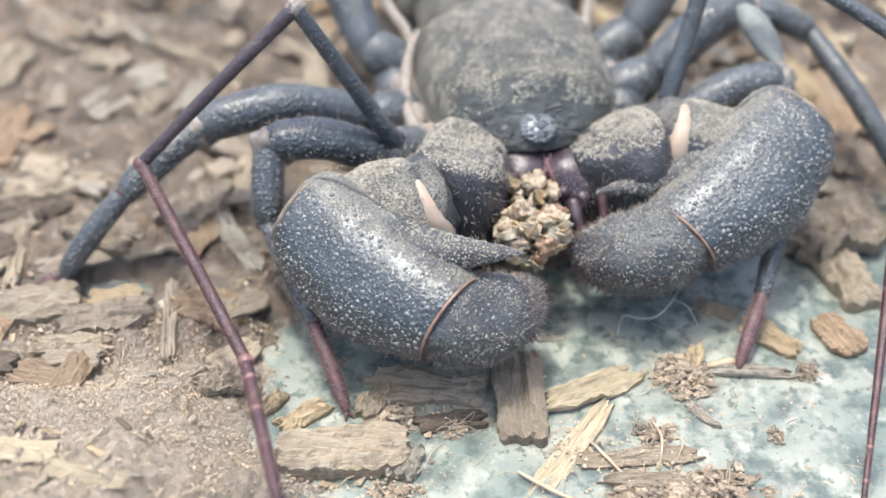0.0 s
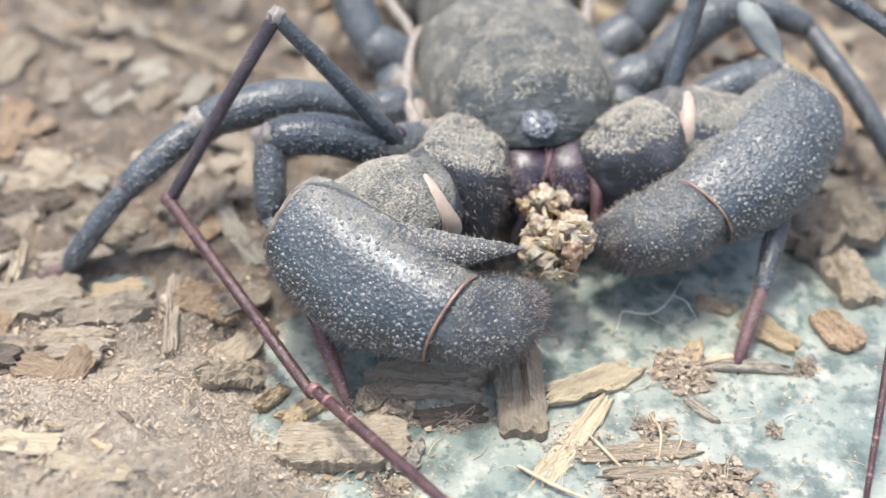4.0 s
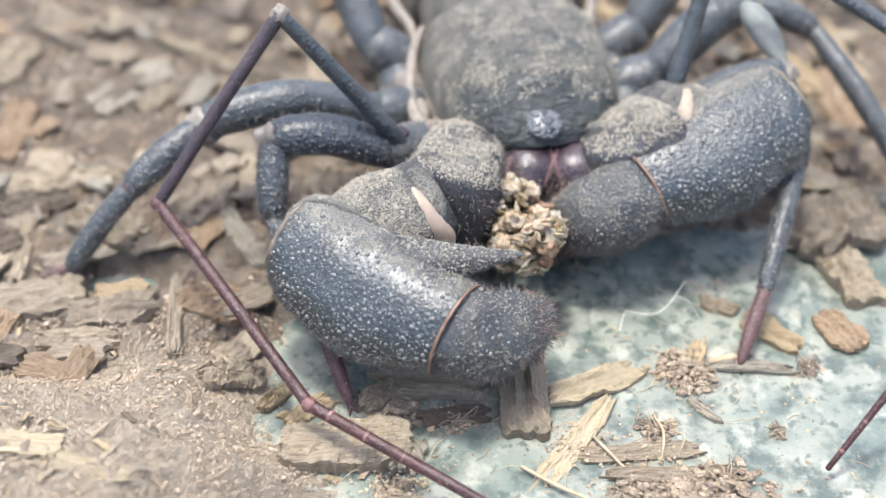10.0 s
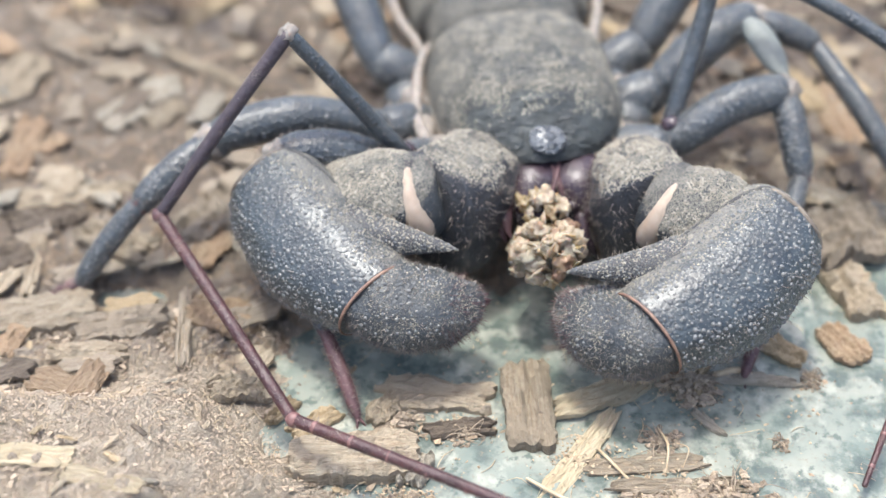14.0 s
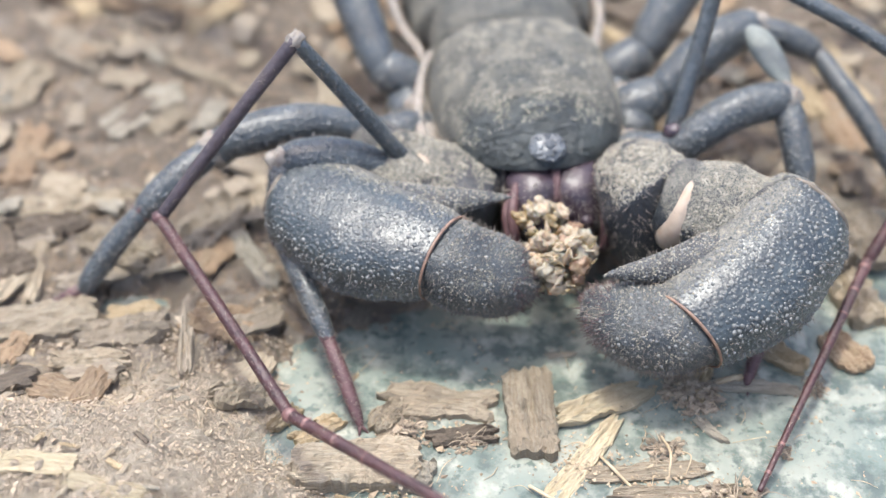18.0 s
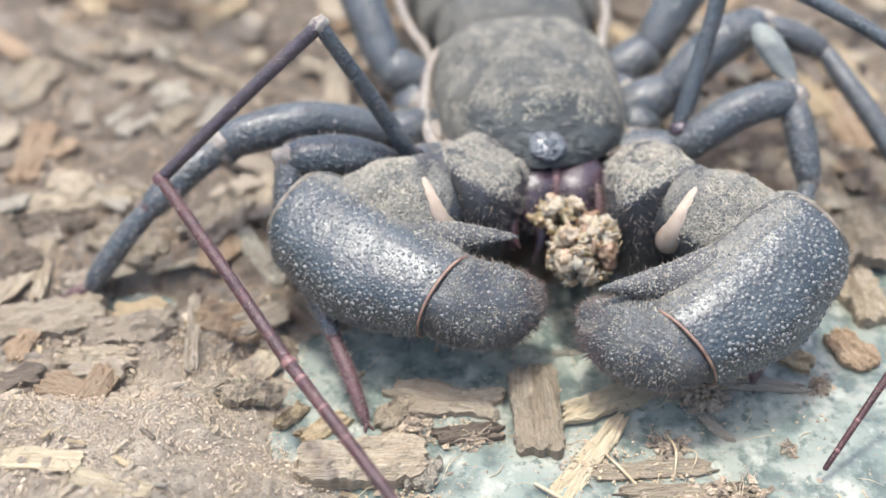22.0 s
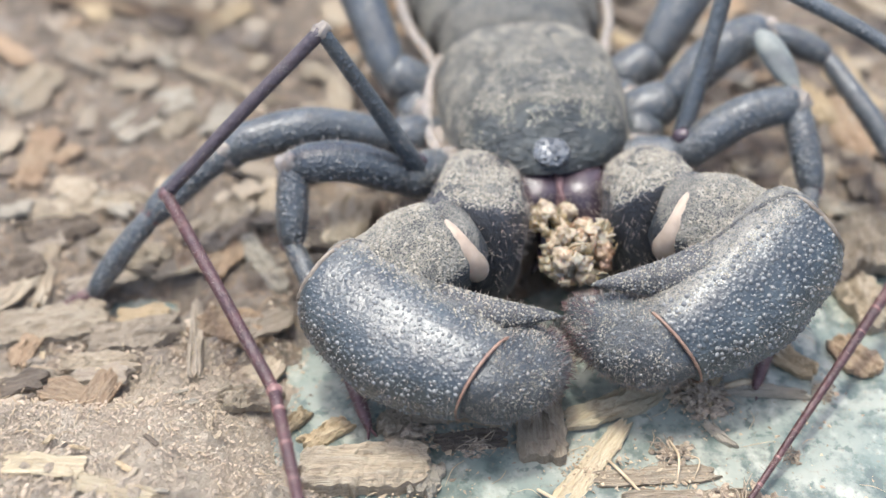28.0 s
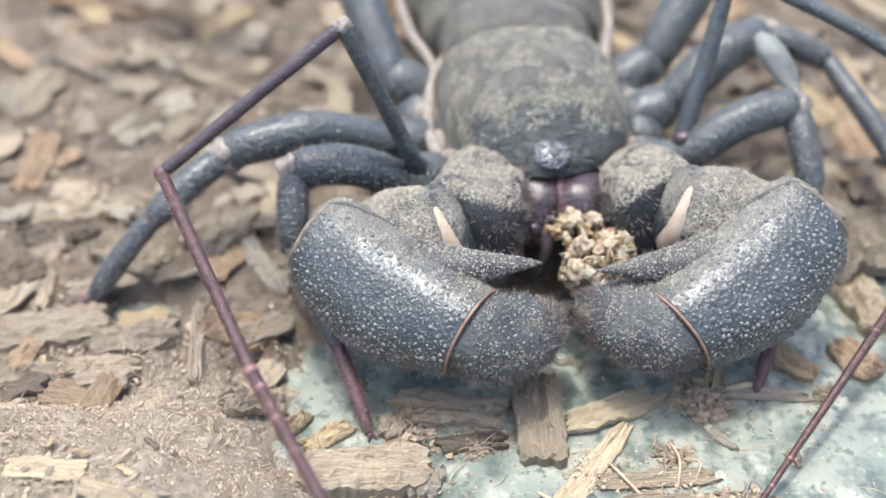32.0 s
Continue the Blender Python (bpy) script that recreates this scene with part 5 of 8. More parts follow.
M_THREAD = plain("thread", (0.42, 0.42, 0.38), (0.62, 0.62, 0.58), 1.0, 0.5, 0.0)


def strand(name, points, radius, material, label):
    vf = tube(points, [radius * 0.8] + [radius] * (len(points) - 2) + [radius * 0.5], 22, 7)
    return tagged(part(name, vf, material), label, name, group="strands on the floor")


strand("thread", [(11.2, -7.6, 0.2), (11.7, -6.2, 0.5), (12.6, -6.8, 0.9), (13.7, -6.4, 0.6), (14.6, -5.9, 1.2), (15.6, -4.4, 1.6)], 0.035, M_THREAD, "thin pale silky thread on the painted floor")
strand("thread", [(14.9, -5.4, 1.2), (15.6, -6.2, 1.4), (16.0, -6.3, 0.8), (16.4, -6.7, 0.2)], 0.03, M_THREAD, "thin pale silky thread on the painted floor")
strand("twig", [(8.8, -16.4, 0.3), (9.7, -17.9, 0.5), (11.2, -20.0, 0.3)], 0.1, M_FIBRE, "thin brown twig lying on the floor debris")
strand("twig", [(12.5, -15.0, 0.5), (12.8, -16.6, 0.9), (12.6, -18.1, 0.4)], 0.09, M_FIBRE, "short forked brown twig in floor debris")
strand("twig", [(13.4, -16.2, 0.6), (14.0, -16.8, 0.8), (13.6, -17.8, 0.3)], 0.05, M_FIBRE, "curved thin brown fibre on the floor")
strand("twig", [(4.5, -18.6, 0.3), (6.5, -20.1, 0.4), (8.5, -21.1, 0.3)], 0.13, M_FIBRE, "slender brown twig lying on the floor")
strand("twig", [(16.5, -10.5, 0.4), (17.9, -10.2, 0.5), (18.8, -10.4, 0.3)], 0.24, M_FIBRE, "pale stub of straw beside debris clump")




def motions():
    walk(CARAPACE, [
    m(0, 4.30, 15.00, 0.00, 0.0, -0.0, -82.0),
    m(0.5, 4.30, 15.00, 0.00, 0.0, -0.0, -82.0),
    m(1, 4.30, 15.00, 0.00, 0.0, -0.0, -81.7),
    m(1.5, 4.30, 15.00, 0.00, 0.0, -0.0, -81.8),
    m(2, 4.30, 15.00, 0.00, 0.0, -0.0, -82.0),
    m(2.5, 4.30, 15.00, 0.00, 0.0, -0.0, -81.6),
    m(3, 4.30, 15.00, 0.00, 0.0, -0.0, -81.7),
    m(3.5, 4.30, 15.00, 0.00, 0.0, -0.0, -81.8),
    m(5.5, 4.30, 15.00, 0.00, 0.0, -0.0, -81.7),
    m(6, 4.30, 15.00, 0.00, 0.0, -0.0, -81.4),
    m(6.5, 4.30, 15.00, 0.00, 0.0, -0.0, -81.4),
    m(7, 4.30, 15.00, 0.00, 0.0, -0.0, -81.1),
    m(7.5, 4.30, 15.00, 0.00, 0.0, -0.0, -81.1),
    m(8, 4.30, 15.00, 0.00, 0.0, -0.0, -81.3),
    m(8.5, 4.30, 15.00, 0.00, 0.0, -0.0, -81.3),
    m(9, 4.30, 15.00, 0.00, 0.0, -0.0, -81.3),
    m(9.5, 4.30, 15.00, 0.00, 0.0, -0.0, -81.2),
    m(10, 4.30, 15.00, 0.00, 0.0, -0.0, -81.2),
    m(10.5, 4.30, 15.00, 0.00, 0.0, -0.0, -81.1),
    m(11, 4.30, 15.00, 0.00, 0.0, -0.0, -81.0),
    m(11.5, 4.30, 15.00, 0.00, 0.0, -0.0, -81.1),
    m(12, 4.30, 15.00, 0.00, 0.0, -0.0, -81.4),
    m(12.5, 4.30, 15.00, 0.00, 0.0, -0.0, -81.3),
    m(13, 4.30, 15.00, 0.00, 0.0, -0.0, -81.5),
    m(13.5, 4.30, 15.00, 0.00, 0.0, -0.0, -81.7),
    m(14, 4.30, 15.00, 0.00, 0.0, -0.0, -81.8),
    m(14.5, 4.30, 15.00, 0.00, 0.0, -0.0, -81.9),
    m(16.5, 4.30, 15.00, 0.00, 0.0, -0.0, -82.1),
    m(17, 4.30, 15.00, 0.00, 0.0, -0.0, -82.2),
    m(17.5, 4.30, 15.00, 0.00, 0.0, -0.0, -82.2),
    m(18, 4.30, 15.00, 0.00, 0.0, -0.0, -82.4),
    m(18.5, 4.30, 15.00, 0.00, 0.0, -0.0, -82.4),
    m(19, 4.30, 15.00, 0.00, 0.0, -0.0, -82.2),
    m(19.5, 4.30, 15.00, 0.00, 0.0, -0.0, -82.5),
    m(20, 4.30, 15.00, 0.00, 0.0, -0.0, -83.1),
    m(20.5, 4.30, 15.00, 0.00, 0.0, -0.0, -83.6),
    m(21, 4.30, 15.00, 0.00, 0.0, -0.0, -83.6),
    m(21.5, 4.30, 15.00, 0.00, 0.0, -0.0, -83.5),
    m(22, 4.30, 15.00, 0.00, 0.0, -0.0, -83.9),
    m(22.5, 4.30, 15.00, 0.00, 0.0, -0.0, -83.9),
    m(23, 4.30, 15.00, 0.00, 0.0, -0.0, -83.9),
    m(23.5, 4.30, 15.00, 0.00, 0.0, -0.0, -83.4),
    m(24, 4.30, 15.00, 0.00, 0.0, -0.0, -83.7),
    m(24.5, 4.30, 15.00, 0.00, 0.0, -0.0, -83.7),
    m(25, 4.30, 15.00, 0.00, 0.0, -0.0, -83.9),
    m(25.5, 4.30, 15.00, 0.00, 0.0, -0.0, -83.8),
    m(27.5, 4.30, 15.00, 0.00, 0.0, -0.0, -83.7),
    m(28, 4.30, 15.00, 0.00, 0.0, -0.0, -83.7),
    m(28.5, 4.30, 15.00, 0.00, 0.0, -0.0, -83.9),
    m(29, 4.30, 15.00, 0.00, 0.0, -0.0, -83.9),
    m(29.5, 4.30, 15.00, 0.00, 0.0, -0.0, -83.6),
    m(30, 4.30, 15.00, 0.00, 0.0, -0.0, -83.6),
    m(30.5, 4.30, 15.00, 0.00, 0.0, -0.0, -83.6),
    m(31, 4.30, 15.00, 0.00, 0.0, -0.0, -83.7),
    m(31.5, 4.30, 15.00, 0.00, 0.0, -0.0, -83.5),
    m(32, 4.30, 15.00, 0.00, 0.0, -0.0, -83.6),
    ])
    walk(JAW_L, [
    m(0, 5.49, 0.60, 7.60, -6.4, 38.3, -102.7),
    m(0.5, 5.51, 0.60, 7.60, 1.4, 26.5, -87.2),
    m(1, 5.58, 0.60, 7.60, -6.0, 37.8, -102.1),
    m(1.5, 5.55, 0.60, 7.60, -1.9, 27.3, -93.9),
    m(2, 5.51, 0.60, 7.60, -1.1, 37.7, -92.2),
    m(2.5, 5.60, 0.60, 7.60, -6.4, 27.7, -103.0),
    m(3, 5.57, 0.60, 7.60, 1.4, 36.8, -87.2),
    m(3.5, 5.56, 0.60, 7.60, -5.8, 29.0, -101.7),
    m(5.5, 5.58, 0.60, 7.60, 1.3, 32.0, -87.3),
    m(6, 5.67, 0.60, 7.60, -5.6, 32.8, -101.3),
    m(6.5, 5.66, 0.60, 7.60, -2.5, 33.3, -95.0),
    m(7, 5.74, 0.60, 7.60, -0.6, 32.0, -91.2),
    m(7.5, 5.72, 0.60, 7.60, -6.7, 33.9, -103.5),
    m(8, 5.68, 0.60, 7.60, 1.3, 30.7, -87.4),
    m(8.5, 5.69, 0.60, 7.60, -5.4, 35.3, -100.9),
    m(9, 5.67, 0.60, 7.60, -2.8, 29.4, -95.6),
    m(9.5, 5.72, 0.60, 7.60, -0.4, 36.8, -90.7),
    m(10, 5.71, 0.60, 7.60, -6.8, 27.6, -103.7),
    m(10.5, 5.73, 0.60, 7.60, 1.2, 37.7, -87.6),
    m(11, 5.75, 0.60, 7.60, -5.2, 26.9, -100.4),
    m(11.5, 5.72, 0.60, 7.60, -3.1, 38.3, -96.1),
    m(12, 5.66, 0.60, 7.60, -0.1, 26.5, -90.3),
    m(12.5, 5.68, 0.60, 7.60, -6.9, 38.2, -103.8),
    m(13, 5.62, 0.60, 7.60, 1.1, 25.8, -87.8),
    m(13.5, 5.58, 0.60, 7.60, -5.0, 38.9, -99.9),
    m(14, 5.55, 0.60, 7.60, -3.3, 25.3, -96.7),
    m(14.5, 5.53, 0.60, 7.60, 0.1, 39.5, -89.8),
    m(16.5, 5.48, 0.60, 7.60, -3.6, 39.0, -97.2),
    m(17, 5.46, 0.60, 7.60, 0.3, 26.1, -89.4),
    m(17.5, 5.46, 0.60, 7.60, -7.0, 38.0, -104.0),
    m(18, 5.40, 0.60, 7.60, 0.8, 26.7, -88.3),
    m(18.5, 5.39, 0.60, 7.60, -4.5, 37.8, -99.0),
    m(19, 5.43, 0.60, 7.60, -3.9, 27.4, -97.8),
    m(19.5, 5.35, 0.60, 7.60, 0.5, 37.4, -89.1),
    m(20, 5.20, 0.60, 7.60, -6.9, 28.0, -104.0),
    m(20.5, 5.07, 0.60, 7.60, 0.7, 36.4, -88.6),
    m(21, 5.07, 0.60, 7.60, -4.2, 29.7, -98.4),
    m(21.5, 5.10, 0.60, 7.60, -4.2, 35.1, -98.3),
    m(22, 5.00, 0.60, 7.60, 0.6, 31.2, -88.7),
    m(22.5, 5.01, 0.60, 7.60, -7.0, 33.3, -104.0),
    m(23, 5.01, 0.60, 7.60, 0.5, 32.5, -89.0),
    m(23.5, 5.12, 0.60, 7.60, -3.9, 32.6, -97.9),
    m(24, 5.04, 0.60, 7.60, -4.4, 33.5, -98.9),
    m(24.5, 5.04, 0.60, 7.60, 0.8, 31.6, -88.4),
    m(25, 5.01, 0.60, 7.60, -7.0, 34.2, -104.0),
    m(25.5, 5.01, 0.60, 7.60, 0.3, 30.3, -89.4),
    m(27.5, 5.05, 0.60, 7.60, -6.9, 27.2, -103.9),
    m(28, 5.04, 0.60, 7.60, 0.1, 38.0, -89.7),
    m(28.5, 5.01, 0.60, 7.60, -3.4, 26.8, -96.8),
    m(29, 5.00, 0.60, 7.60, -4.9, 38.2, -99.9),
    m(29.5, 5.09, 0.60, 7.60, 1.1, 26.2, -87.9),
    m(30, 5.08, 0.60, 7.60, -6.9, 38.3, -103.8),
    m(30.5, 5.07, 0.60, 7.60, -0.1, 25.7, -90.2),
    m(31, 5.06, 0.60, 7.60, -3.1, 39.3, -96.2),
    m(31.5, 5.10, 0.60, 7.60, -5.1, 25.1, -100.3),
    m(32, 5.07, 0.60, 7.60, 1.2, 39.5, -87.7),
    ])
    walk(JAW_R, [
    m(0, 8.19, 0.60, 7.60, 6.3, 25.6, -77.3),
    m(0.5, 8.21, 0.60, 7.60, 1.4, 39.2, -87.3),
    m(1, 8.28, 0.60, 7.60, 1.7, 25.6, -86.7),
    m(1.5, 8.25, 0.60, 7.60, 6.2, 38.8, -77.6),
    m(2, 8.21, 0.60, 7.60, -1.4, 25.4, -92.9),
    m(2.5, 8.30, 0.60, 7.60, 6.2, 38.9, -77.6),
    m(3, 8.27, 0.60, 7.60, 1.6, 25.4, -86.7),
    m(3.5, 8.26, 0.60, 7.60, 1.4, 39.4, -87.2),
    m(5.5, 8.28, 0.60, 7.60, 1.9, 38.5, -86.2),
    m(6, 8.37, 0.60, 7.60, 1.1, 27.1, -87.7),
    m(6.5, 8.36, 0.60, 7.60, 6.5, 37.1, -77.0),
    m(7, 8.44, 0.60, 7.60, -1.4, 28.1, -92.8),
    m(7.5, 8.42, 0.60, 7.60, 5.9, 36.4, -78.3),
    m(8, 8.38, 0.60, 7.60, 2.2, 29.2, -85.6),
    m(8.5, 8.39, 0.60, 7.60, 0.9, 35.9, -88.3),
    m(9, 8.37, 0.60, 7.60, 6.6, 29.9, -76.8),
    m(9.5, 8.42, 0.60, 7.60, -1.4, 34.8, -92.7),
    m(10, 8.41, 0.60, 7.60, 5.6, 31.3, -78.7),
    m(10.5, 8.43, 0.60, 7.60, 2.5, 33.5, -85.1),
    m(11, 8.45, 0.60, 7.60, 0.6, 33.1, -88.8),
    m(11.5, 8.42, 0.60, 7.60, 6.7, 31.6, -76.5),
    m(12, 8.36, 0.60, 7.60, -1.3, 34.4, -92.6),
    m(12.5, 8.38, 0.60, 7.60, 5.4, 30.5, -79.1),
    m(13, 8.32, 0.60, 7.60, 2.7, 35.4, -84.5),
    m(13.5, 8.28, 0.60, 7.60, 0.4, 29.7, -89.2),
    m(14, 8.25, 0.60, 7.60, 6.8, 35.9, -76.4),
    m(14.5, 8.23, 0.60, 7.60, -1.2, 28.5, -92.4),
    m(16.5, 8.18, 0.60, 7.60, 6.8, 25.9, -76.2),
    m(17, 8.16, 0.60, 7.60, -1.1, 38.9, -92.2),
    m(17.5, 8.16, 0.60, 7.60, 5.0, 25.6, -80.0),
    m(18, 8.10, 0.60, 7.60, 3.3, 39.1, -83.4),
    m(18.5, 8.09, 0.60, 7.60, -0.1, 25.5, -90.1),
    m(19, 8.13, 0.60, 7.60, 7.0, 38.7, -76.1),
    m(19.5, 8.05, 0.60, 7.60, -1.0, 25.4, -92.0),
    m(20, 7.90, 0.60, 7.60, 4.8, 39.1, -80.5),
    m(20.5, 7.77, 0.60, 7.60, 3.6, 25.4, -82.8),
    m(21, 7.77, 0.60, 7.60, -0.3, 39.3, -90.5),
    m(21.5, 7.80, 0.60, 7.60, 6.9, 25.3, -76.0),
    m(22, 7.70, 0.60, 7.60, -0.9, 38.9, -91.7),
    m(22.5, 7.71, 0.60, 7.60, 4.5, 26.3, -81.0),
    m(23, 7.71, 0.60, 7.60, 3.9, 38.1, -82.3),
    m(23.5, 7.82, 0.60, 7.60, -0.4, 27.5, -90.9),
    m(24, 7.74, 0.60, 7.60, 7.0, 36.7, -76.0),
    m(24.5, 7.74, 0.60, 7.60, -0.7, 28.5, -91.4),
    m(25, 7.71, 0.60, 7.60, 4.3, 36.3, -81.5),
    m(25.5, 7.71, 0.60, 7.60, 4.1, 29.5, -81.7),
    m(27.5, 7.75, 0.60, 7.60, 4.0, 32.0, -82.0),
    m(28, 7.74, 0.60, 7.60, 4.4, 32.8, -81.2),
    m(28.5, 7.71, 0.60, 7.60, -0.8, 33.6, -91.6),
    m(29, 7.70, 0.60, 7.60, 6.9, 31.0, -76.0),
    m(29.5, 7.79, 0.60, 7.60, -0.3, 34.8, -90.7),
    m(30, 7.78, 0.60, 7.60, 3.7, 30.3, -82.6),
    m(30.5, 7.77, 0.60, 7.60, 4.6, 35.6, -80.7),
    m(31, 7.76, 0.60, 7.60, -0.9, 29.3, -91.8),
    m(31.5, 7.80, 0.60, 7.60, 6.9, 36.2, -76.1),
    m(32, 7.77, 0.60, 7.60, -0.2, 28.1, -90.3),
    ])
    walk(FOOD, [
    m(0, 5.65, -5.01, 6.60, 0.0, 6.9, 0.0),
    m(0.5, 5.71, -5.14, 6.60, 6.9, 1.5, 9.4),
    m(1, 5.60, -5.43, 6.60, -1.1, -6.2, 9.9),
    m(1.5, 5.62, -5.27, 6.60, -6.7, -4.2, 2.0),
    m(2, 5.68, -5.31, 6.60, 2.1, 4.4, -6.2),
    m(2.5, 6.04, -5.77, 6.60, 6.4, 6.1, -5.2),
    m(3, 6.33, -6.24, 6.60, -3.1, -1.7, 3.8),
    m(3.5, 7.27, -6.45, 6.60, -5.9, -6.9, 13.3),
    m(5.5, 5.00, -6.61, 6.60, -4.4, -4.5, -1.7),
    m(6, 4.85, -6.54, 6.60, 5.6, -6.1, 7.2),
    m(6.5, 5.40, -6.61, 6.60, 3.5, 1.8, 16.7),
    m(7, 5.91, -6.80, 6.60, -6.2, 6.9, 16.5),
    m(7.5, 6.01, -6.54, 6.60, -2.6, 1.2, 8.6),
    m(8, 6.02, -6.35, 6.60, 6.6, -6.3, 0.4),
    m(8.5, 5.66, -6.60, 6.60, 1.5, -3.9, 1.7),
    m(9, 5.34, -6.77, 6.60, -6.8, 4.6, 11.0),
    m(9.5, 5.17, -6.36, 6.60, -0.5, 6.0, 20.3),
    m(10, 5.06, -5.94, 6.60, 6.9, -2.0, 20.2),
    m(10.5, 5.54, -5.97, 6.60, -0.6, -6.9, 12.1),
    m(11, 5.97, -5.97, 6.60, -6.8, -1.0, 4.3),
    m(11.5, 6.07, -5.56, 6.60, 1.7, 6.4, 5.6),
    m(12, 6.09, -5.22, 6.60, 6.5, 3.8, 15.3),
    m(12.5, 6.13, -5.23, 6.60, -2.7, -4.8, 24.1),
    m(13, 6.18, -5.01, 6.60, -6.1, -5.9, 24.2),
    m(13.5, 6.07, -5.47, 6.60, 3.7, 2.2, 15.5),
    m(14, 5.97, -5.65, 6.60, 5.5, 6.8, 8.1),
    m(14.5, 5.88, -6.01, 6.60, -4.6, 0.8, 9.1),
    m(16.5, 5.86, -5.68, 6.60, -6.0, 5.8, 18.6),
    m(17, 6.16, -5.84, 6.60, -3.0, -2.3, 11.4),
    m(17.5, 6.27, -6.03, 6.60, 6.4, -6.8, 12.5),
    m(18, 6.52, -5.76, 6.60, 2.0, -0.6, 22.6),
    m(18.5, 6.60, -5.75, 6.60, -6.8, 6.5, 30.9),
    m(19, 6.56, -5.95, 6.60, -0.9, 3.5, 30.9),
    m(19.5, 6.93, -6.23, 6.60, 6.9, -5.0, 22.0),
    m(20, 7.49, -6.00, 6.60, -0.2, -5.7, 14.8),
    m(20.5, 7.86, -5.37, 6.60, -6.8, 2.5, 16.4),
    m(21, 8.14, -5.05, 6.60, 1.3, 6.8, 26.4),
    m(21.5, 7.89, -5.15, 6.60, 6.6, 0.5, 35.0),
    m(22, 7.76, -5.15, 6.60, -2.3, -6.6, 34.5),
    m(22.5, 7.94, -5.22, 6.60, -6.3, -3.4, 25.9),
    m(23, 8.12, -5.11, 6.60, 3.3, 5.1, 18.5),
    m(23.5, 7.89, -5.30, 6.60, 5.8, 5.6, 20.6),
    m(24, 7.74, -5.31, 6.60, -4.2, -2.7, 30.2),
    m(24.5, 7.56, -5.43, 6.60, -5.1, -6.8, 39.0),
    m(25, 7.40, -5.35, 6.60, 5.0, -0.3, 37.9),
    m(25.5, 7.29, -5.52, 6.60, 4.3, 6.6, 29.4),
    m(27.5, 7.31, -5.14, 6.60, 2.4, 2.8, 42.4),
    m(28, 7.26, -4.84, 6.60, -6.6, 6.7, 41.0),
    m(28.5, 7.53, -5.07, 6.60, -1.4, 0.1, 32.6),
    m(29, 7.71, -4.99, 6.60, 6.9, -6.7, 25.0),
    m(29.5, 7.78, -5.44, 6.60, 0.3, -3.1, 27.7),
    m(30, 7.85, -5.92, 6.60, -6.9, 5.3, 37.4),
    m(30.5, 7.86, -5.92, 6.60, 0.8, 5.4, 46.0),
    m(31, 7.76, -6.03, 6.60, 6.7, -3.0, 44.7),
    m(31.5, 8.10, -5.91, 6.60, -1.9, -6.7, 36.2),
    m(32, 8.40, -5.63, 6.60, -6.4, 0.0, 29.0),
    ])
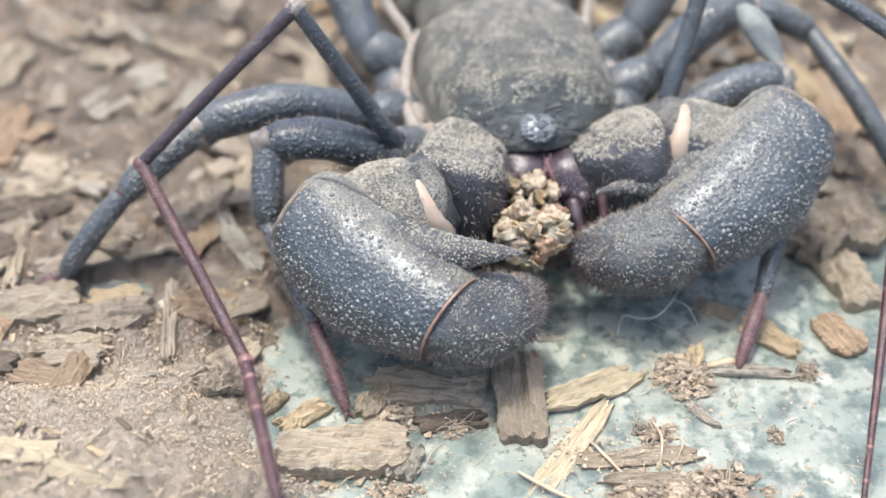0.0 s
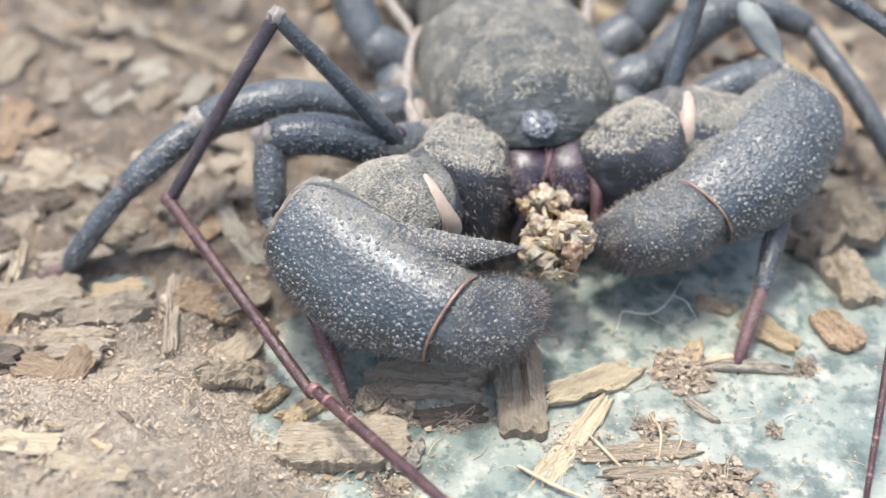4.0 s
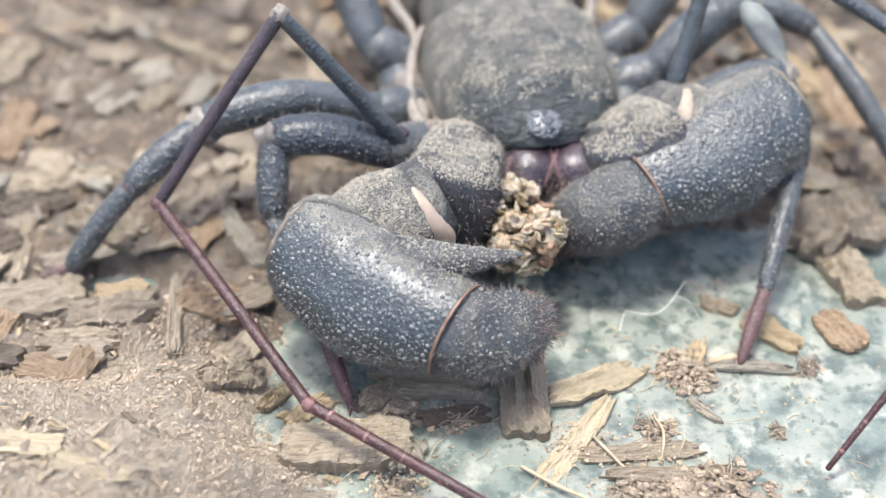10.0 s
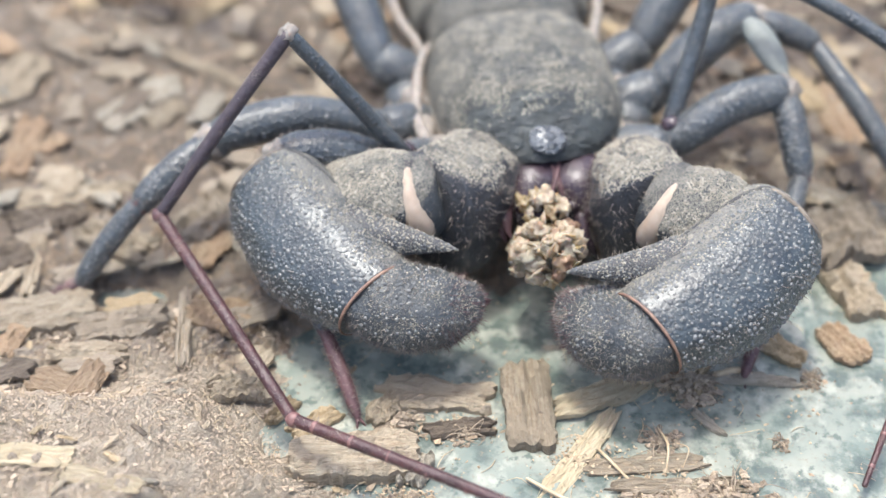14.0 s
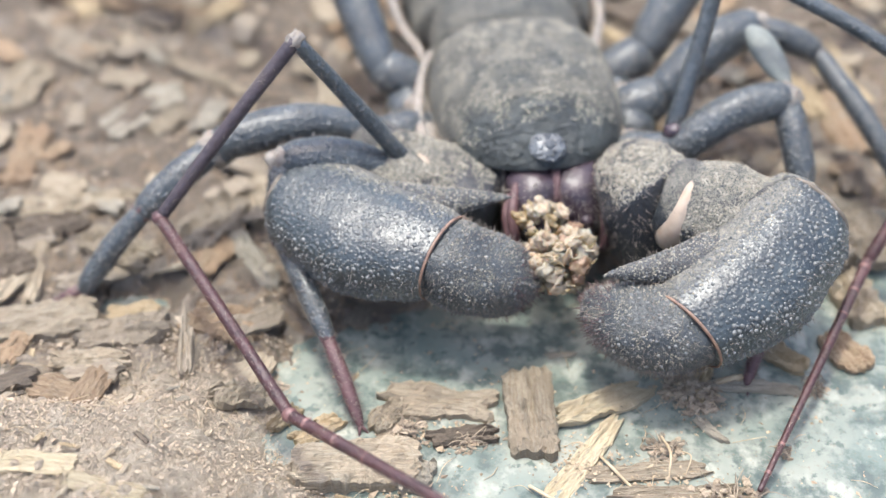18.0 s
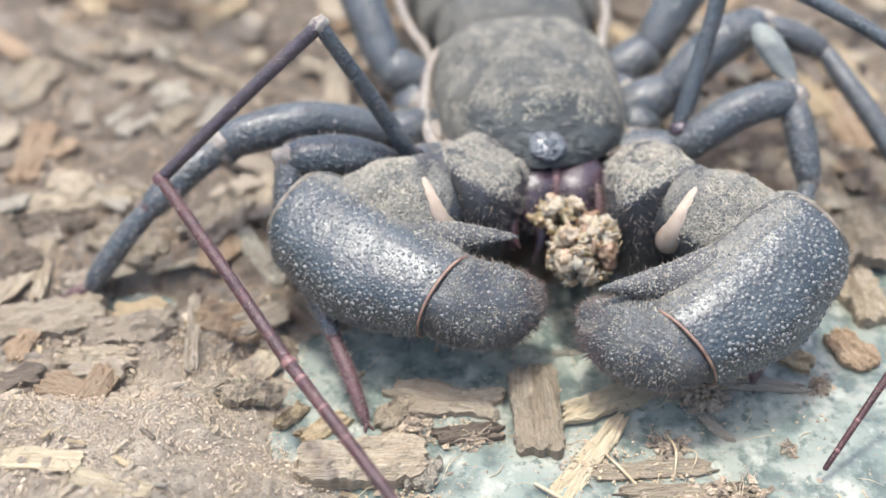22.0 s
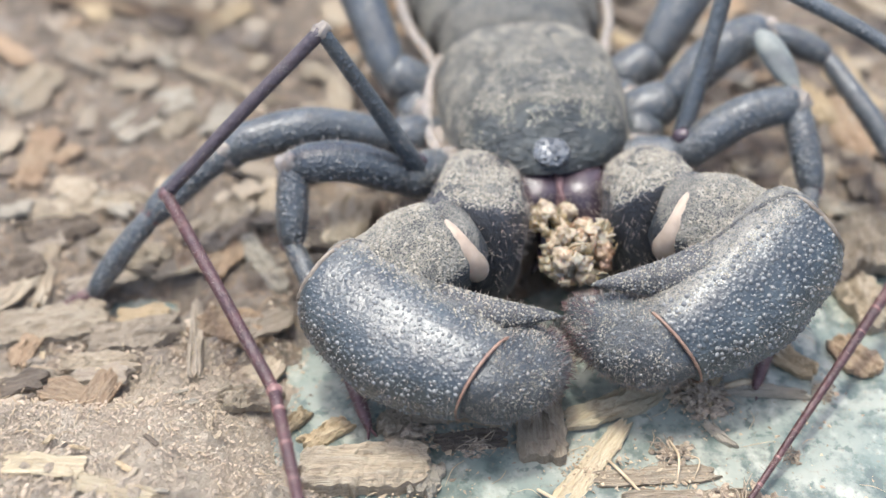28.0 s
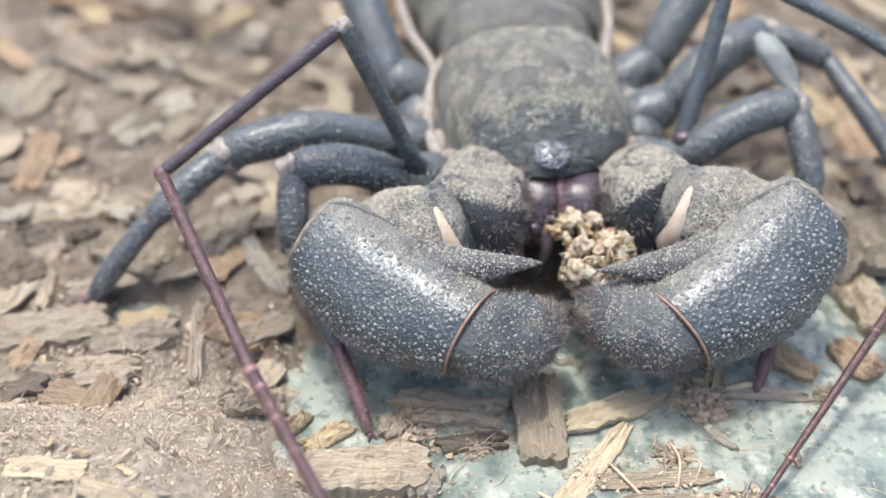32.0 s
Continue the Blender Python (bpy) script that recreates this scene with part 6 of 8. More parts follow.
    walk(TRO_L, [
    m(0, 2.09, 2.11, 7.46, -8.7, -9.0, -112.6),
    m(0.5, 2.02, 2.05, 7.47, -8.1, -8.8, -111.0),
    m(1, 2.01, 2.03, 7.48, -8.1, -8.8, -110.9),
    m(1.5, 2.02, 2.02, 7.48, -8.3, -8.8, -111.5),
    m(2, 2.08, 2.12, 7.46, -8.6, -9.0, -112.3),
    m(2.5, 2.06, 2.13, 7.46, -8.3, -9.0, -111.5),
    m(3, 2.05, 2.14, 7.46, -8.2, -9.0, -111.1),
    m(3.5, 2.07, 2.17, 7.45, -8.3, -9.1, -111.4),
    m(5.5, 1.89, 1.58, 7.56, -9.1, -8.1, -113.9),
    m(6, 1.64, 1.03, 7.65, -8.9, -7.4, -113.4),
    m(6.5, 1.59, 0.94, 7.67, -8.3, -7.2, -111.9),
    m(7, 1.62, 1.01, 7.66, -8.2, -7.3, -111.5),
    m(7.5, 1.66, 1.11, 7.64, -8.1, -7.4, -111.3),
    m(8, 1.55, 0.83, 7.68, -7.4, -7.1, -109.2),
    m(8.5, 1.56, 0.87, 7.68, -7.4, -7.2, -109.3),
    m(9, 1.63, 1.01, 7.66, -8.4, -7.3, -112.1),
    m(9.5, 1.51, 0.72, 7.70, -8.8, -7.0, -113.2),
    m(10, 1.65, 1.05, 7.65, -9.1, -7.4, -113.9),
    m(10.5, 1.76, 1.28, 7.61, -9.1, -7.7, -114.1),
    m(11, 1.81, 1.40, 7.60, -9.1, -7.8, -113.9),
    m(11.5, 1.87, 1.51, 7.57, -9.3, -8.0, -114.4),
    m(12, 1.89, 1.54, 7.57, -9.3, -8.1, -114.6),
    m(12.5, 1.96, 1.67, 7.54, -9.7, -8.3, -115.5),
    m(13, 2.18, 1.91, 7.49, -10.9, -8.7, -119.1),
    m(13.5, 2.50, 2.18, 7.40, -12.5, -9.4, -123.9),
    m(14, 2.90, 2.28, 7.33, -5.8, -10.1, -131.5),
    m(14.5, 3.11, 2.35, 7.27, -4.9, -10.5, -134.3),
    m(16.5, 3.70, 2.43, 7.11, -5.1, -11.9, -141.8),
    m(17, 3.65, 2.43, 7.13, -6.4, -11.7, -141.3),
    m(17.5, 1.88, 0.80, 6.35, -4.2, -17.3, -165.8),
    m(18, 1.50, 0.70, 6.30, -5.1, -5.7, 159.1),
    m(18.5, 1.50, 0.70, 6.30, -1.0, -18.0, -173.6),
    m(19, 3.46, 2.45, 7.17, -2.3, -11.3, -138.3),
    m(19.5, 3.33, 1.69, 6.66, -10.1, -14.7, -151.5),
    m(20, 2.29, 0.67, 6.33, -14.2, -19.3, 178.1),
    m(20.5, 1.50, 0.70, 6.30, -5.1, -6.5, 152.7),
    m(21, 1.50, 0.70, 6.30, -0.6, 3.7, 156.7),
    m(21.5, 3.47, 2.14, 6.97, -11.1, -12.4, -143.8),
    m(22, 3.19, 2.65, 7.19, -13.8, -11.2, -130.8),
    m(22.5, 2.71, 2.69, 7.26, -11.8, -10.6, -121.3),
    m(23, 2.38, 2.35, 7.39, -10.6, -9.6, -118.0),
    m(23.5, 2.08, 2.04, 7.47, -8.9, -8.8, -113.3),
    m(24, 1.99, 1.90, 7.50, -8.5, -8.6, -112.1),
    m(24.5, 1.60, 1.03, 7.65, -6.5, -7.3, -106.8),
    m(25, 1.69, 1.25, 7.62, -7.2, -7.6, -108.7),
    m(25.5, 1.61, 1.04, 7.65, -7.0, -7.4, -108.2),
    m(27.5, 1.53, 0.79, 7.69, -6.0, -7.1, -105.6),
    m(28, 1.53, 0.79, 7.69, -6.1, -7.1, -105.8),
    m(28.5, 1.50, 0.71, 7.70, -6.1, -7.0, -105.7),
    m(29, 1.54, 0.84, 7.68, -6.1, -7.1, -105.8),
    m(29.5, 1.61, 1.06, 7.65, -6.4, -7.4, -106.5),
    m(30, 1.78, 1.48, 7.58, -7.5, -7.9, -109.6),
    m(30.5, 2.21, 2.12, 7.45, -10.1, -9.1, -116.6),
    m(31, 2.12, 2.00, 7.48, -9.7, -8.8, -115.5),
    m(31.5, 2.13, 1.98, 7.48, -10.0, -8.8, -116.2),
    m(32, 2.00, 1.80, 7.52, -9.3, -8.5, -114.3),
    ])
    walk(FEM_L, [
    m(0, -0.57, -4.27, 8.55, -20.5, 18.0, -167.8),
    m(0.5, -0.46, -4.40, 8.55, -20.1, 17.3, -165.2),
    m(1, -0.45, -4.43, 8.55, -19.5, 16.5, -161.1),
    m(1.5, -0.52, -4.42, 8.55, -19.4, 16.2, -160.6),
    m(2, -0.54, -4.27, 8.55, -19.0, 15.5, -157.7),
    m(2.5, -0.47, -4.30, 8.55, -19.0, 13.8, -158.3),
    m(3, -0.43, -4.31, 8.55, -18.9, 11.9, -158.1),
    m(3.5, -0.44, -4.27, 8.55, -19.0, 12.9, -158.4),
    m(5.5, -0.92, -4.76, 8.55, -19.1, 16.3, -158.4),
    m(6, -1.12, -5.35, 8.55, -19.5, 19.2, -159.7),
    m(6.5, -0.99, -5.51, 8.55, -19.3, 19.8, -158.4),
    m(7, -0.92, -5.45, 8.55, -17.4, 17.0, -148.6),
    m(7.5, -0.86, -5.36, 8.55, -17.5, 17.5, -149.0),
    m(8, -0.74, -5.73, 8.55, -17.5, 18.3, -148.8),
    m(8.5, -0.74, -5.69, 8.55, -18.9, 19.3, -156.2),
    m(9, -0.98, -5.42, 8.55, -19.1, 18.8, -157.3),
    m(9.5, -1.22, -5.67, 8.55, -18.2, 17.4, -152.7),
    m(10, -1.16, -5.30, 8.55, -19.1, 19.3, -157.1),
    m(10.5, -1.07, -5.05, 8.55, -19.4, 19.2, -159.2),
    m(11, -1.00, -4.94, 8.55, -19.0, 18.9, -156.5),
    m(11.5, -1.00, -4.80, 8.55, -18.9, 19.0, -156.2),
    m(12, -1.00, -4.76, 8.55, -18.8, 18.8, -155.7),
    m(12.5, -1.02, -4.58, 8.55, -19.2, 19.5, -157.8),
    m(13, -1.19, -4.13, 8.55, -19.6, 17.5, -161.0),
    m(13.5, -1.35, -3.55, 8.55, -21.1, 18.3, -175.2),
    m(14, -1.67, -2.88, 8.55, -8.7, 16.0, 174.9),
    m(14.5, -1.70, -2.58, 8.55, -7.0, 16.6, 176.3),
    m(16.5, -1.68, -1.80, 8.55, -6.7, 19.3, -177.4),
    m(17, -1.70, -1.86, 8.55, -8.3, 19.7, -175.6),
    m(17.5, -1.79, -0.14, 7.52, -4.1, 15.8, -165.0),
    m(18, -1.78, 1.95, 6.65, -4.7, 7.4, -150.2),
    m(18.5, -1.66, 0.35, 7.33, -1.0, 15.3, -166.6),
    m(19, -1.66, -2.12, 8.55, -3.2, 19.9, 178.2),
    m(19.5, -1.63, -0.99, 8.14, -11.0, 18.3, -166.7),
    m(20, -1.45, 0.80, 7.64, -11.7, 13.2, -149.9),
    m(20.5, -1.50, 2.25, 6.69, -4.7, 10.7, -144.1),
    m(21, -1.67, 2.07, 6.08, -0.6, 7.8, -156.4),
    m(21.5, -1.73, -1.66, 8.39, -13.1, 15.5, -169.4),
    m(22, -1.30, -2.54, 8.55, -19.5, 17.4, -170.1),
    m(22.5, -0.86, -3.19, 8.55, -20.9, 19.0, -171.0),
    m(23, -0.86, -3.75, 8.55, -21.2, 18.7, -176.0),
    m(23.5, -0.66, -4.32, 8.55, -21.2, 16.5, -178.5),
    m(24, -0.62, -4.52, 8.55, -21.1, 16.4, -176.9),
    m(24.5, -0.41, -5.61, 8.55, -21.1, 16.0, -177.4),
    m(25, -0.54, -5.32, 8.55, -20.5, 15.5, -170.0),
    m(25.5, -0.56, -5.55, 8.55, -19.9, 13.6, -165.1),
    m(27.5, -0.34, -5.90, 8.55, -18.0, 18.2, -151.2),
    m(28, -0.36, -5.90, 8.55, -18.0, 18.5, -151.3),
    m(28.5, -0.37, -5.98, 8.55, -18.0, 18.4, -151.5),
    m(29, -0.35, -5.85, 8.55, -18.2, 17.7, -152.3),
    m(29.5, -0.36, -5.59, 8.55, -19.3, 17.3, -159.5),
    m(30, -0.55, -5.05, 8.55, -19.1, 15.4, -158.8),
    m(30.5, -0.88, -4.07, 8.55, -18.6, 15.8, -155.3),
    m(31, -0.86, -4.24, 8.55, -19.6, 16.2, -161.4),
    m(31.5, -0.92, -4.22, 8.55, -19.7, 16.4, -162.6),
    m(32, -0.86, -4.51, 8.55, -20.3, 16.5, -167.7),
    ])
    walk(PAT_L, [
    m(0, -7.97, -6.36, 8.38, 42.2, 10.6, -38.6),
    m(0.5, -7.94, -6.76, 8.45, 41.1, 8.8, -37.9),
    m(1, -8.03, -7.30, 8.50, 40.4, 7.0, -37.2),
    m(1.5, -7.97, -7.26, 8.58, 37.8, 6.9, -36.5),
    m(2, -7.90, -7.43, 8.68, 35.3, 6.8, -35.7),
    m(2.5, -7.88, -7.63, 8.85, 41.1, 9.2, -33.6),
    m(3, -7.86, -7.86, 9.02, 46.4, 11.2, -31.7),
    m(3.5, -8.06, -7.80, 8.87, 45.0, 10.9, -32.5),
    m(5.5, -9.20, -8.06, 8.29, 28.0, 7.7, -37.1),
    m(6, -8.51, -8.56, 8.08, 48.2, 8.4, -34.8),
    m(6.5, -7.69, -9.02, 8.00, 60.9, 9.0, -27.4),
    m(7, -7.82, -9.31, 8.16, 2.7, 15.3, -22.1),
    m(7.5, -7.88, -9.25, 8.14, 6.9, 11.7, -26.4),
    m(8, -7.76, -9.69, 8.07, 10.6, 10.3, -28.6),
    m(8.5, -7.93, -9.23, 8.12, 44.0, 8.1, -33.8),
    m(9, -8.29, -8.86, 8.17, 43.4, 8.9, -35.0),
    m(9.5, -8.99, -9.54, 8.18, 24.1, 6.7, -37.0),
    m(10, -8.52, -8.71, 8.09, 41.9, 6.9, -33.1),
    m(10.5, -8.32, -8.25, 8.16, 44.6, 7.5, -31.4),
    m(11, -8.33, -8.28, 8.18, 33.6, 7.0, -31.4),
    m(11.5, -8.38, -8.04, 8.15, 26.9, 6.8, -32.2),
    m(12, -8.45, -7.98, 8.13, 21.6, 6.4, -32.4),
    m(12.5, -8.48, -7.54, 8.07, 25.0, 6.0, -33.2),
    m(13, -9.07, -6.65, 8.24, 18.5, 7.0, -33.5),
    m(13.5, -9.61, -4.52, 8.17, 33.9, 7.7, -40.4),
    m(14, -11.61, -2.24, 8.61, 31.6, 11.7, -49.7),
    m(14.5, -11.46, -2.01, 8.61, 28.3, 10.4, -47.5),
    m(16.5, -10.69, -1.95, 8.39, 23.2, 6.4, -37.4),
    m(17, -10.35, -2.17, 8.35, 20.6, 5.9, -34.6),
    m(17.5, -9.54, -1.65, 8.32, 19.3, 3.6, -32.9),
    m(18, -9.77, -1.83, 8.41, 15.3, 1.2, -31.6),
    m(18.5, -11.00, -1.22, 7.96, 24.6, -1.6, -54.3),
    m(19, -11.13, -1.49, 8.30, 25.8, 3.5, -49.2),
    m(19.5, -10.20, -2.58, 8.05, 22.2, 1.2, -38.1),
    m(20, -8.99, -2.96, 8.18, 12.0, 5.4, -21.6),
    m(20.5, -8.55, -1.87, 7.97, 12.0, 1.5, -18.8),
    m(21, -10.69, -1.17, 7.99, 25.2, -1.9, -44.1),
    m(21.5, -11.82, -2.89, 8.14, 14.6, 0.2, -42.2),
    m(22, -9.65, -3.83, 8.27, 19.3, 6.5, -35.2),
    m(22.5, -8.68, -4.52, 8.18, 26.7, 7.4, -33.9),
    m(23, -8.56, -4.87, 8.24, 42.0, 8.4, -34.0),
    m(23.5, -8.34, -5.45, 8.41, 51.5, 11.2, -32.0),
    m(24, -8.33, -5.74, 8.47, 48.1, 10.9, -33.4),
    m(24.5, -7.89, -6.89, 8.51, 52.8, 11.8, -33.6),
    m(25, -8.30, -7.29, 8.60, 44.9, 11.5, -37.2),
    m(25.5, -9.03, -8.13, 8.72, 35.1, 11.5, -40.3),
    m(27.5, -7.43, -9.63, 8.20, 17.5, 8.9, -35.0),
    m(28, -7.45, -9.63, 8.17, 18.9, 8.8, -35.3),
    m(28.5, -7.41, -9.61, 8.18, 16.4, 9.1, -35.1),
    m(29, -7.50, -9.39, 8.24, 14.0, 9.8, -34.5),
    m(29.5, -7.50, -8.75, 8.45, 43.6, 10.3, -32.7),
    m(30, -7.64, -8.38, 8.66, 45.2, 11.3, -30.3),
    m(30.5, -7.76, -7.72, 8.65, 43.9, 10.9, -31.1),
    m(31, -7.98, -7.14, 8.63, 42.3, 10.4, -31.9),
    m(31.5, -8.21, -6.95, 8.59, 40.8, 9.9, -32.8),
    m(32, -8.47, -6.61, 8.53, 39.2, 9.2, -33.7),
    ])
    walk(TIB_L, [
    m(0, -0.05, -12.86, 6.61, 38.6, 10.3, 15.2),
    m(0.5, 0.11, -13.20, 7.01, 37.9, 13.9, 16.6),
    m(1, 0.13, -13.66, 7.38, 37.7, 17.3, 17.9),
    m(1.5, 0.27, -13.51, 7.49, 35.6, 18.3, 17.8),
    m(2, 0.44, -13.56, 7.61, 33.8, 19.4, 17.8),
    m(2.5, 0.62, -13.43, 7.34, 41.6, 17.4, 15.8),
    m(3, 0.77, -13.37, 7.15, 48.3, 16.0, 14.7),
    m(3.5, 0.50, -13.43, 7.05, 46.1, 15.0, 13.8),
    m(5.5, -1.02, -14.36, 7.07, 26.4, 14.8, 14.9),
    m(6, -0.13, -14.56, 6.69, 47.3, 11.3, 9.3),
    m(6.5, 1.36, -13.91, 6.47, 62.5, 10.1, 7.3),
    m(7, 1.52, -13.11, 5.61, 9.4, 0.1, 4.1),
    m(7.5, 1.26, -13.82, 6.22, 12.6, 7.6, 11.1),
    m(8, 1.24, -14.64, 6.41, 14.9, 9.9, 12.9),
    m(8.5, 0.56, -15.08, 6.79, 43.7, 13.8, 10.7),
    m(9, 0.06, -14.88, 6.70, 43.4, 12.0, 6.0),
    m(9.5, -0.78, -15.83, 7.14, 23.3, 16.2, 12.6),
    m(10, 0.08, -14.47, 6.99, 41.5, 14.5, 10.5),
    m(10.5, 0.43, -13.75, 6.95, 44.3, 13.7, 11.9),
    m(11, 0.44, -13.77, 7.09, 32.1, 14.4, 15.9),
    m(11.5, 0.34, -13.63, 7.09, 26.3, 14.8, 13.3),
    m(12, 0.26, -13.58, 7.14, 21.9, 15.6, 10.9),
    m(12.5, 0.14, -13.28, 7.18, 25.0, 15.6, 8.5),
    m(13, -0.48, -12.41, 7.16, 19.8, 14.9, 6.5),
    m(13.5, -1.82, -11.30, 6.95, 33.8, 10.5, -3.3),
    m(14, -5.09, -10.11, 6.68, 32.5, 6.9, -9.5),
    m(14.5, -4.59, -9.64, 6.91, 29.4, 8.7, -8.4),
    m(16.5, -2.51, -8.30, 7.41, 24.5, 14.0, -6.5),
    m(17, -1.86, -8.11, 7.47, 22.0, 15.1, -6.5),
    m(17.5, -0.85, -7.35, 7.85, 20.5, 18.0, -7.2),
    m(18, -0.94, -7.32, 8.37, 15.6, 18.6, -6.1),
    m(18.5, -5.01, -9.71, 8.43, 16.3, 14.0, -1.9),
    m(19, -4.40, -9.41, 7.85, 23.8, 14.9, -5.4),
    m(19.5, -2.06, -9.06, 8.02, 22.3, 18.3, -8.7),
    m(20, 0.64, -6.80, 7.41, 12.1, 18.4, -22.6),
    m(20.5, 1.28, -5.26, 7.90, 11.8, 21.8, -32.9),
    m(21, -3.29, -8.46, 8.51, 21.2, 15.7, -4.0),
    m(21.5, -4.14, -9.91, 8.30, 11.7, 17.8, 3.3),
    m(22, -1.23, -9.85, 7.27, 20.6, 15.6, 1.9),
    m(22.5, -0.15, -10.36, 7.01, 27.8, 13.7, 1.7),
    m(23, -0.09, -10.75, 6.88, 42.9, 13.0, 2.7),
    m(23.5, 0.24, -11.00, 6.51, 52.8, 9.7, 1.2),
    m(24, 0.13, -11.50, 6.63, 48.9, 11.3, 6.5),
    m(24.5, 0.52, -12.67, 6.51, 53.6, 9.8, 5.3),
    m(25, -0.24, -13.59, 6.67, 44.6, 11.1, 8.4),
    m(25.5, -1.31, -14.83, 6.80, 34.0, 12.8, 13.3),
    m(27.5, 0.97, -15.60, 6.77, 17.5, 13.5, 26.3),
    m(28, 0.92, -15.64, 6.76, 18.1, 13.4, 26.6),
    m(28.5, 0.98, -15.58, 6.73, 16.8, 12.9, 26.4),
    m(29, 0.94, -15.25, 6.66, 16.2, 12.1, 25.9),
    m(29.5, 1.06, -14.40, 6.73, 41.9, 13.8, 20.2),
    m(30, 1.12, -13.66, 6.76, 46.7, 14.7, 14.8),
    m(30.5, 0.94, -13.12, 6.83, 45.2, 14.9, 14.1),
    m(31, 0.66, -12.68, 6.89, 43.4, 15.1, 13.4),
    m(31.5, 0.35, -12.63, 6.96, 41.5, 15.3, 12.8),
    m(32, 0.02, -12.43, 7.03, 39.6, 15.6, 12.4),
    ])
    walk(TRO_R, [
    m(0, 9.87, 0.53, 7.27, -15.2, -14.6, 13.0),
    m(0.5, 9.99, 0.51, 7.31, -15.1, -14.1, 14.6),
    m(1, 9.86, 0.49, 7.26, -15.2, -14.7, 13.9),
    m(1.5, 9.93, 0.39, 7.27, -14.9, -14.5, 18.0),
    m(2, 9.94, 0.37, 7.28, -14.9, -14.5, 18.7),
    m(2.5, 9.88, 0.46, 7.26, -15.1, -14.6, 15.3),
    m(3, 9.72, 0.55, 7.20, -15.3, -15.3, 11.2),
    m(3.5, 10.58, 0.45, 7.48, -14.1, -12.1, 25.9),
    m(5.5, 10.12, 0.47, 7.35, -14.9, -13.6, 17.2),
    m(6, 10.10, 0.49, 7.35, -15.0, -13.6, 16.3),
    m(6.5, 10.25, 0.45, 7.39, -14.7, -13.2, 19.9),
    m(7, 10.27, 0.43, 7.39, -14.6, -13.1, 21.0),
    m(7.5, 10.64, 0.48, 7.50, -14.1, -11.9, 25.8),
    m(8, 10.55, 0.46, 7.47, -14.2, -12.2, 25.0),
    m(8.5, 10.28, 0.40, 7.39, -14.5, -13.1, 22.4),
    m(9, 10.08, 0.37, 7.33, -14.7, -13.9, 20.5),
    m(9.5, 10.26, 0.24, 7.36, -14.0, -13.5, 27.9),
    m(10, 10.55, 0.25, 7.44, -13.1, -12.5, 34.6),
    m(10.5, 10.52, 0.32, 7.45, -13.6, -12.5, 30.5),
    m(11, 10.49, 0.38, 7.45, -14.0, -12.5, 27.3),
    m(11.5, 10.68, 1.73, 7.44, 6.4, -12.6, -45.2),
    m(12, 11.03, 1.56, 7.54, 11.5, -11.5, -54.4),
    m(12.5, 11.35, 1.18, 7.64, 10.6, -10.3, -62.2),
    m(13, 11.34, 1.20, 7.64, 10.5, -10.3, -62.6),
    m(13.5, 11.58, 0.71, 7.73, 8.4, -9.2, -68.3),
    m(14, 11.53, 0.83, 7.71, 8.7, -9.5, -67.6),
    m(14.5, 11.47, 0.96, 7.69, 9.2, -9.7, -66.1),
    m(16.5, 10.85, 1.61, 7.50, 10.7, -11.9, -47.4),
    m(17, 11.32, 1.14, 7.65, 13.5, -10.2, -53.1),
    m(17.5, 11.15, 1.27, 7.60, 15.2, -10.7, -47.2),
    m(18, 11.31, 1.16, 7.64, 13.1, -10.3, -54.5),
    m(18.5, 11.46, 0.97, 7.69, 12.2, -9.7, -57.2),
    m(19, 11.75, 0.41, 7.78, 10.4, -8.6, -62.3),
    m(19.5, 11.79, 0.40, 7.79, 11.2, -8.6, -59.9),
    m(20, 11.44, 0.97, 7.68, 14.3, -9.8, -50.1),
    m(20.5, 11.67, 0.63, 7.75, 11.8, -9.0, -58.1),
    m(21, 11.67, 0.59, 7.76, 11.0, -9.0, -60.8),
    m(21.5, 11.49, 0.92, 7.70, 12.9, -9.6, -55.1),
    m(22, 11.58, 0.75, 7.73, 11.1, -9.3, -60.5),
    m(22.5, 11.62, 0.68, 7.74, 10.5, -9.1, -62.1),
    m(23, 11.66, 0.57, 7.76, 10.0, -8.9, -63.7),
    m(23.5, 11.70, 0.51, 7.77, 10.2, -8.8, -63.2),
    m(24, 11.61, 0.68, 7.74, 10.1, -9.1, -63.3),
    m(24.5, 11.58, 0.73, 7.73, 10.1, -9.3, -63.5),
    m(25, 11.53, 0.84, 7.71, 10.0, -9.5, -63.8),
    m(25.5, 11.46, 0.99, 7.68, 10.1, -9.8, -63.6),
    m(27.5, 11.49, 0.93, 7.69, 9.4, -9.7, -65.6),
    m(28, 11.46, 0.98, 7.68, 9.3, -9.8, -65.9),
    m(28.5, 11.49, 0.92, 7.70, 9.0, -9.6, -66.7),
    m(29, 11.47, 0.97, 7.69, 9.2, -9.7, -66.3),
    m(29.5, 11.42, 1.06, 7.67, 9.9, -10.0, -64.3),
    m(30, 11.36, 1.18, 7.64, 10.4, -10.2, -62.7),
    m(30.5, 11.26, 1.34, 7.61, 11.2, -10.7, -60.7),
    m(31, 11.16, 1.46, 7.57, 11.7, -11.1, -59.3),
    m(31.5, 11.20, 1.42, 7.58, 11.5, -10.9, -59.8),
    m(32, 11.13, 1.53, 7.55, 11.8, -11.3, -59.1),
    ])
